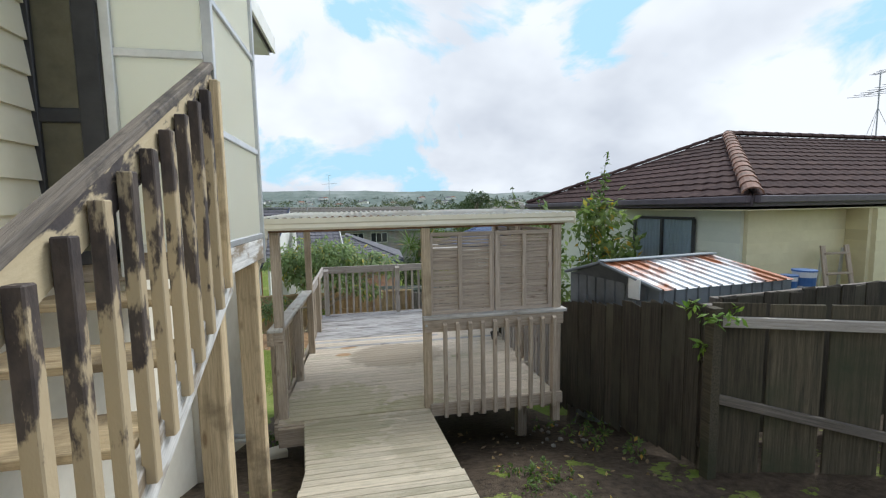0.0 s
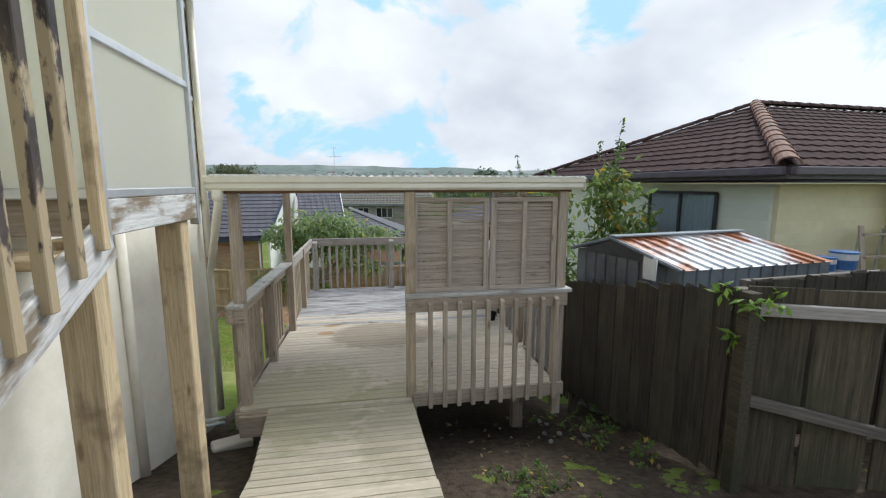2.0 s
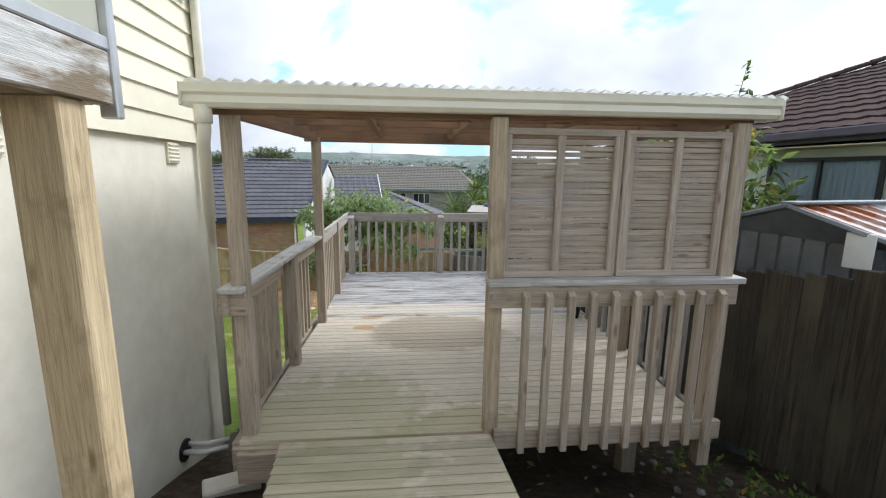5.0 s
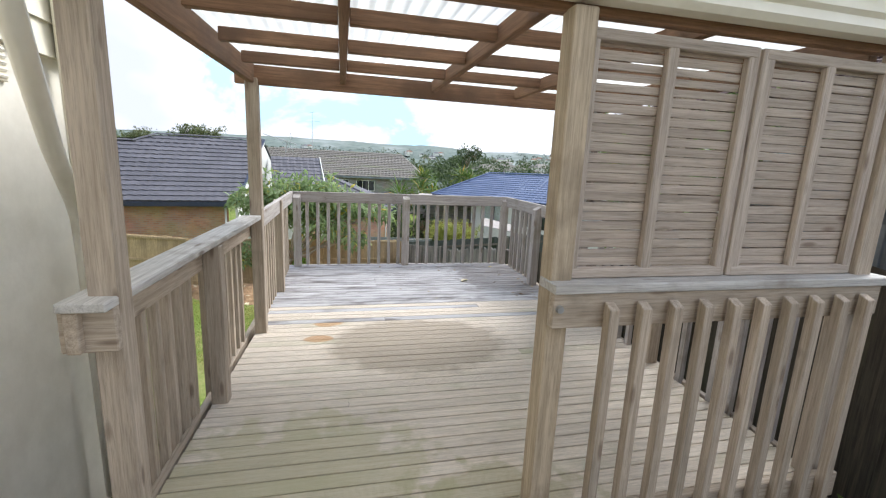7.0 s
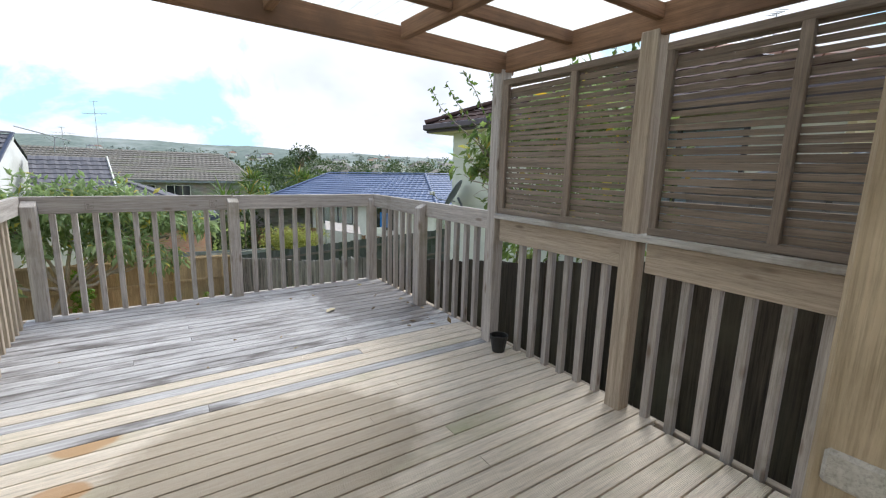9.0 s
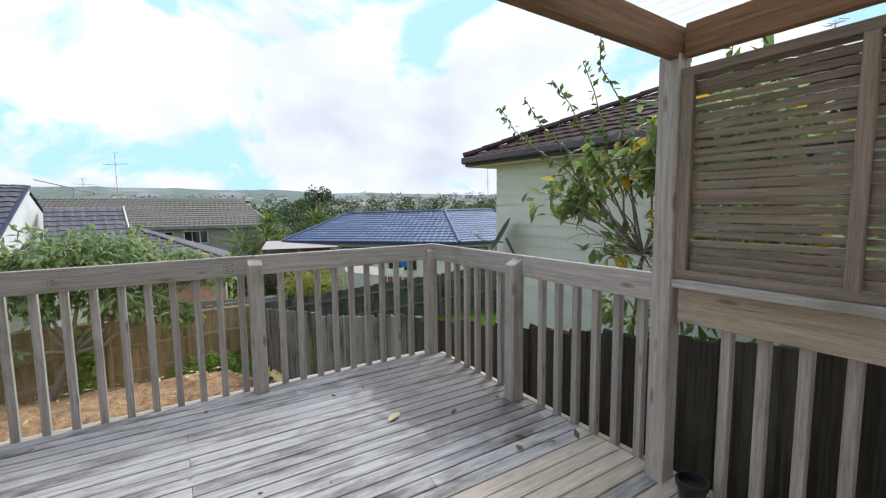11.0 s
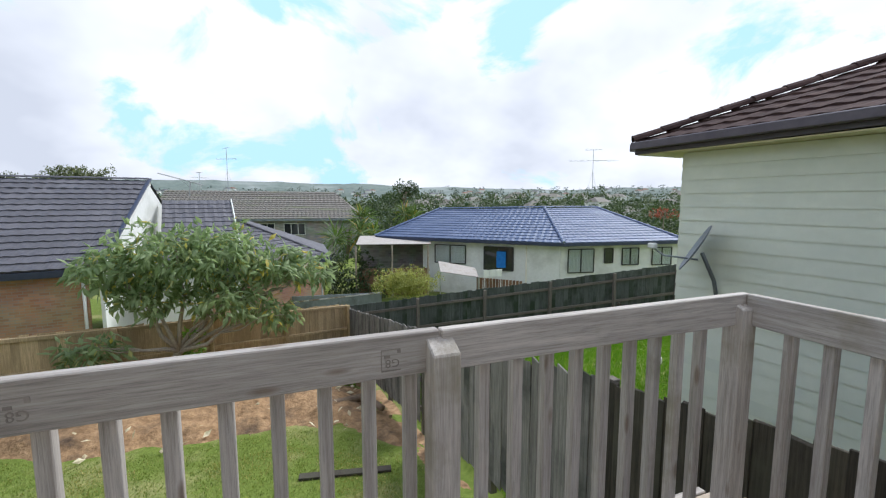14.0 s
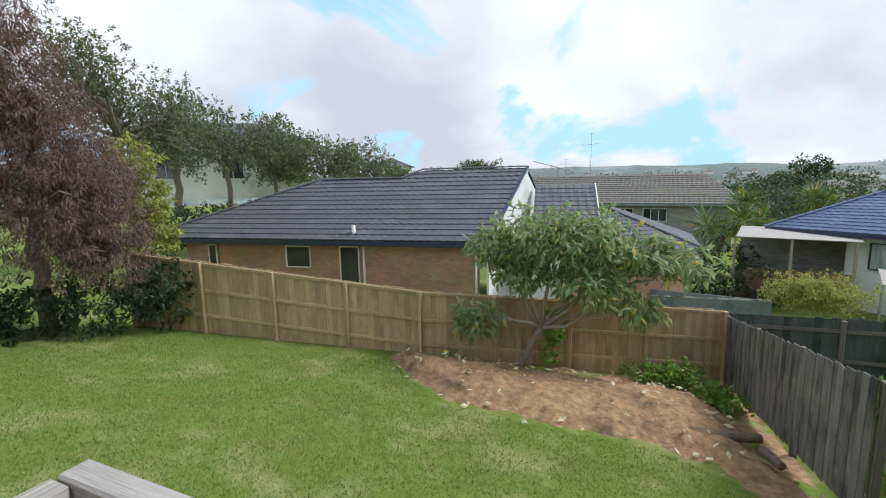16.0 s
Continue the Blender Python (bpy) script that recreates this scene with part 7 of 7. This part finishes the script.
L_GRASS = leaf_mat("grass blade", (0.12, 0.165, 0.03), (0.25, 0.30, 0.075), (0.42, 0.38, 0.16), back=0.4)
build_grass("lawn_grass", 130000, -13.5, 2.0, 5.6, 15.0, 0.045, "short mown lawn grass", 1, lambda x, y: not (x > -6.6 and y > bed_front(x) - 0.05) and y < 12.6 + 0.36 * (x + 12.9), L_GRASS)
L_DRYGRASS = leaf_mat("sun dried grass blade", (0.25, 0.25, 0.06), (0.44, 0.40, 0.15), (0.50, 0.42, 0.22), back=0.35)
build_grass("dry_grass", 60000, -9.0, 1.8, 5.6, 12.5, 0.04, "yellowed patches in the mown lawn", 3, lambda x, y: noise.noise((x * 0.8, y * 0.8, 3.0)) > 0.12 and y < bed_front(max(x, -6.6)) - 0.1, L_DRYGRASS)
L_YARDGRASS = leaf_mat("lush grass blade", (0.055, 0.145, 0.012), (0.14, 0.26, 0.03), (0.26, 0.32, 0.06), back=0.45)
build_grass("yard_grass", 140000, 2.4, 13.0, 7.5, 17.0, 0.085, "bright grass of the neighbour's lawn", 2, lambda x, y: y < 17.8 - 0.306 * (x - 1.9), L_YARDGRASS)


def log(a, b, r, label):
    s = thing("log", label=label, category="log")
    rng = random.Random(int(r * 1000))
    bm = bmesh.new()
    limb(bm, a, b, r, r * 0.85, rng, 6, 0.02)
    part("wood", bm, M_LOG, s, smooth=True)


log((0.24, 12.90, -3.22), (1.64, 13.29, -3.30), 0.105, "weathered log edging the garden bed")
log((1.50, 12.59, -3.14), (1.65, 12.14, -3.12), 0.085, "short log lying beside the fence")


def build_lawn_plank():
    p = thing("plank", label="dark weathered plank lying on the lawn", category="plank")
    a, b = Vector((-0.22, 9.89, -2.75)), Vector((1.18, 9.62, -2.72))
    a.z, b.z = ground_z(a.x, a.y) + 0.03, ground_z(b.x, b.y) + 0.03
    timber("board", a, b, 0.14, 0.04, M_FENCE, p)
    c = Vector((7.63, 10.30, -2.20))
    q = thing("ball", (c.x, c.y, ground_z(c.x, c.y) + 0.11), label="small white ball on the neighbour's lawn", category="ball")
    bm = bmesh.new()
    bmesh.ops.create_icosphere(bm, subdivisions=3, radius=0.12)
    for v in bm.verts:
        v.co *= 1 + 0.02 * math.sin(v.co.x * 60)
    part("shell", bm, M_WHITE, q, smooth=True)


build_lawn_plank()


def build_pot():
    p = thing("plant_pot", (1.42, 2.11, 0.0), label="small black plastic plant pot on the deck", category="pot")
    bm = bmesh.new()
    prof = ((0.045, 0), (0.062, 0.10), (0.068, 0.10), (0.068, 0.125), (0.060, 0.125), (0.055, 0.09), (0.0, 0.09))
    rings = [[bm.verts.new((r * math.cos(k * math.pi / 8), r * math.sin(k * math.pi / 8), z)) for k in range(16)] for r, z in prof[:-1]]
    for a, b in zip(rings, rings[1:]):
        for k in range(16):
            bm.faces.new((a[k], a[(k + 1) % 16], b[(k + 1) % 16], b[k]))
    bm.faces.new(rings[0][::-1]); bm.faces.new(rings[-1])
    part("shell", bm, M_BLACK, p)


def build_buckets():
    rng = random.Random(2)
    white, blue = mat("white bucket plastic", (0.62, 0.63, 0.64), (0.75, 0.75, 0.75), rough=0.4, bump=0.02), mat("blue bucket band", (0.05, 0.13, 0.32), (0.08, 0.17, 0.38), rough=0.4, bump=0.02)
    st = thing("stand", label="rough timber stand behind the shed", category="stand")
    x, y, z = (5.18, 0.23, 0.98)
    timber("top", (x - 0.45, y, z - 0.03), (x + 0.45, y, z - 0.03), 0.4, 0.05, M_FENCERAIL, st)
    for dx in (-0.4, 0.4):
        timber("leg", (x + dx, y, ground_z(x, y) - 0.1), (x + dx, y, z - 0.05), 0.08, 0.08, M_FENCERAIL, st)
    for dx, r, h in ((-0.13, 0.10, 0.20), (0.12, 0.14, 0.26)):
        b = thing("paint_bucket", (x + dx, y, z - 0.003), label="white and blue plastic paint bucket with a lid", category="bucket", group="paint buckets")
        part("shell", tube([(0, 0, 0), (0, 0, h)], [r * 0.9, r], 18), white, b, smooth=False)
        part("band", tube([(0, 0, h * 0.25), (0, 0, h * 0.7)], [r * 0.935, r * 0.98], 18), blue, b, "blue printed band")
        part("lid", tube([(0, 0, h), (0, 0, h + 0.02)], r * 1.05, 18), blue, b, "dark blue lid")


def build_ladder():
    l = thing("step_ladder", label="weathered step ladder leaning on the cream wall", category="ladder")
    x0, x1, y = 6.83, 7.45, 1.12
    z0 = ground_z(2.2, y) - 0.2
    for x in (x0, x1):
        timber("stile", (x, y - 0.35, z0), (x + (0.06 if x == x0 else -0.06), y + 0.12, 1.45), 0.09, 0.03, M_POST, l)
    for i in range(8):
        u = (i + 0.6) / 8
        timber("rung", (x0 + 0.06 * u, y - 0.35 + 0.47 * u, z0 + (1.45 - z0) * u), (x1 - 0.06 * u, y - 0.35 + 0.47 * u, z0 + (1.45 - z0) * u), 0.09, 0.03, M_POST, l)
    for x in (x0 + 0.1, x1 - 0.1):
        timber("back_leg", (x, y + 0.30, z0), (x, y + 0.14, 1.40), 0.05, 0.03, M_ALU, l)


def build_drain():
    d = thing("pipe_hole", (-2.255, 0.52, -0.43), label="dark hole with white pipes through the plaster wall", category="pipes")
    # solid black disc painted in for the darkness inside the hole
    bm = tube([(-0.02, 0, 0), (0.006, 0, 0)], 0.085, 18)
    part("opening", bm, M_BLACK, d)
    for k, (dy, dz) in enumerate(((0.02, -0.03), (-0.03, 0.0), (0.05, 0.02))):
        part("pipe", tube([(0.0, dy, dz), (0.14, dy + 0.02, dz - 0.02), (0.26, dy + 0.10, dz - 0.04)], 0.02, 10), M_WHITE, d, smooth=True)
    c = thing("concrete_block", (-1.78, 0.15, ground_z(-1.78, 0.15) - 0.02), 25, "pale concrete block on the soil by the wall", "block")
    part("body", box(0.36, 0.16, 0.10, 0.012), M_PLASTER, c, m=pose(0, 0, 0.06, 4, 3, 0))


M_STONEGREY = mat("grey broken stone", (0.14, 0.13, 0.115), (0.34, 0.32, 0.29), rough=0.9, bump=0.4)


def build_rubble():
    rng = random.Random(5)
    for i in range(26):
        x, y, r = rng.uniform(1.0, 1.95), rng.uniform(-0.3, 0.9), rng.uniform(0.012, 0.04)
        bm = bmesh.new()
        bmesh.ops.create_icosphere(bm, subdivisions=1, radius=r)
        for v in bm.verts:
            v.co *= rng.uniform(0.7, 1.25)
            v.co.z *= 0.65
        s = tagged(new("stone", mesh_of(bm, "stone", M_STONEGREY)), "pale broken stone on the soil under the deck", "stone", "rubble stones")
        s.matrix_basis = pose(x, y, ground_z(x, y) + r * 0.3, 0, 0, rng.uniform(0, 360))


def build_stamps():
    ink = mat("faded stamp ink", (0.19, 0.165, 0.145), (0.33, 0.29, 0.26), rough=0.9, bump=0)
    for x in (-0.13, -1.05):
        s = thing("timber_stamp", (x, YF + 0.0075, 0.925), label="faded grading stamp printed upside down on the rail", category="stamp", group="grading stamps")
        for dx, dz, w, h in ((0.0, 0.034, 0.062, 0.004), (0.0, -0.034, 0.062, 0.004), (-0.031, 0, 0.003, 0.07), (0.026, 0.026, 0.012, 0.012), (-0.012, 0.012, 0.018, 0.009)):
            part("ink_bar", box(w, 0.0012, h, 0), ink, s, m=pose(dx, 0, dz))
        text = bpy.data.curves.new("letters", "FONT")
        text.body, text.size, text.extrude = "G8", 0.038, 0.0006
        text.materials.append(ink)
        o = new("letters", text)
        o.parent = s
        o.matrix_basis = pose(0.028, 0.0, 0.002, 90, 180, 0)
    leaf = thing("fallen_leaf", (0.667, 3.57, 0.004), 30, "curled yellow leaf lying on the grey deck", "leaf")
    vs = [(-0.06, 0, 0), (-0.02, 0.028, 0.012), (0.03, 0.024, 0.014), (0.065, 0, 0.008), (0.03, -0.026, 0.010), (-0.02, -0.024, 0.014), (0.0, 0, 0.002)]
    me = pydata("blade", vs + [(x, y, z + 0.0012) for x, y, z in vs], [(6, i, (i + 1) % 6) for i in range(6)] + [(13, 7 + (i + 1) % 6, 7 + i) for i in range(6)] + [(i, 7 + i, 7 + (i + 1) % 6, (i + 1) % 6) for i in range(6)], L_FALLEN)
    part("blade", me, L_FALLEN, leaf)


build_pot(); build_buckets(); build_ladder(); build_drain(); build_rubble(); build_stamps()


# ---- things behind the fences ----
def build_back_yard():
    s = thing("metal_fence", label="pale blue grey ribbed metal fence", category="fence", kind="structure")
    a, b = Vector((0.29, 23.80, -3.20)), Vector((4.31, 23.15, -2.94))
    wall_strip(s, a.xy, b.xy, -4.3, b.z, M_SHEDWALL, "sheet", 0.05)
    timber("cap", a, b, 0.1, 0.06, M_WHITEWOOD, s)
    t = thing("yard_shelter", label="grey tarpaulin shelter beside the white house", category="shelter")
    p, q = Vector((7.36, 23.23, -2.12)), Vector((9.09, 22.42, -2.38))
    part("sheet", pydata("sheet", [p, q, q + Vector((0.6, 1.6, 0.2)), p + Vector((0.5, 1.6, 0.3)), p + Vector((0, 0, -0.03)), q + Vector((0, 0, -0.03)), q + Vector((0.6, 1.6, 0.17)), p + Vector((0.5, 1.6, 0.27))], [(0, 1, 2, 3), (7, 6, 5, 4), (0, 4, 5, 1), (0, 3, 7, 4), (1, 5, 6, 2)], M_RAILGREY), M_RAILGREY, t)
    for v in (p, q):
        timber("post", (v.x, v.y, -4.5), v, 0.06, 0.06, M_STEEL, t)
    f = thing("low_fence", label="red brown low board fence by the white house", category="fence")
    a, b = Vector((9.58, 23.64, -2.63)), Vector((11.23, 21.74, -2.17))
    n = 14
    for i in range(n):
        p = a.lerp(b, (i + 0.5) / n)
        timber("board", (p.x, p.y, -4.5), (p.x, p.y, a.z), 0.16, 0.02, M_BEAM, f)
    r = thing("clothes_rack", label="white clothes airer with washing", category="airer")
    c = Vector((9.71, 22.09, -2.02))
    for dx in (-0.5, 0.5):
        part("leg", tube([(c.x + dx, c.y, -4.4), (c.x + dx * 0.9, c.y, c.z)], 0.02, 6), M_WHITE, r)
    for k in range(3):
        part("cloth", box(0.32, 0.02, 0.34, 0.006), M_WHITE, r, m=pose(c.x - 0.35 + 0.36 * k, c.y, c.z - 0.17))
    part("bar", tube([(c.x - 0.55, c.y, c.z), (c.x + 0.55, c.y, c.z)], 0.02, 6), M_WHITE, r)
    k = thing("old_bench", label="dark broken timber bench on the neighbour's grass", category="bench")
    o = Vector((10.79, 13.99, -2.25))
    gz = ground_z(o.x, o.y)
    for dx in (-0.7, 0.0, 0.7):
        timber("leg", (o.x + dx, o.y, gz - 0.05), (o.x + dx - 0.05, o.y, gz + (1.0 if dx < -0.5 else 0.5)), 0.09, 0.09, M_FENCE, k)
    timber("seat", (o.x - 0.8, o.y, gz + 0.48), (o.x + 0.8, o.y + 0.1, gz + 0.42), 0.3, 0.06, M_FENCE, k)
    timber("brace", (o.x - 0.7, o.y, gz + 0.9), (o.x + 0.5, o.y, gz + 0.15), 0.09, 0.05, M_FENCE, k)


build_back_yard()


def bank_house(place, w, d, h, rz, roof, label):
    b = thing("bank_house", place, rz, label, "house", kind="structure")
    part("wall", box(w, d, h, 0), M_WHITE, b, m=pose(0, 0, h / 2))
    e = [(-w / 2 - 0.5, -d / 2 - 0.5, h), (w / 2 + 0.5, -d / 2 - 0.5, h), (w / 2 + 0.5, d / 2 + 0.5, h), (-w / 2 - 0.5, d / 2 + 0.5, h)]
    k = min(w, d) / 2
    r0, r1 = (-w / 2 + k, 0, h + k * 0.5), (w / 2 - k, 0, h + k * 0.5)
    for p, q, s0, s1 in ((e[0], e[1], r0, r1), (e[1], e[2], r1, r1), (e[2], e[3], r1, r0), (e[3], e[0], r0, r0)):
        roof_face(b, p, q, s0, s1, roof, course=0.4, seg=0.4, wave=0.4, amp=0.02)
    for u in (-0.32, 0.05, 0.34):
        window_on(b, (u * w - 0.8, -d / 2), (u * w + 0.8, -d / 2), h * 0.35, h * 0.78, (0, -1), M_WHITE, 1, None, off=0.05)


bank_house((-33.68, 33.46, 0.84), 13, 8, 4.6, 40, M_GREYTILE, "pale two storey house among the bank's trees")
bank_house((-37.51, 69.63, 2.46), 6, 6, 2.6, 20, M_GREYTILE, "small cream house with a dark pyramid roof")
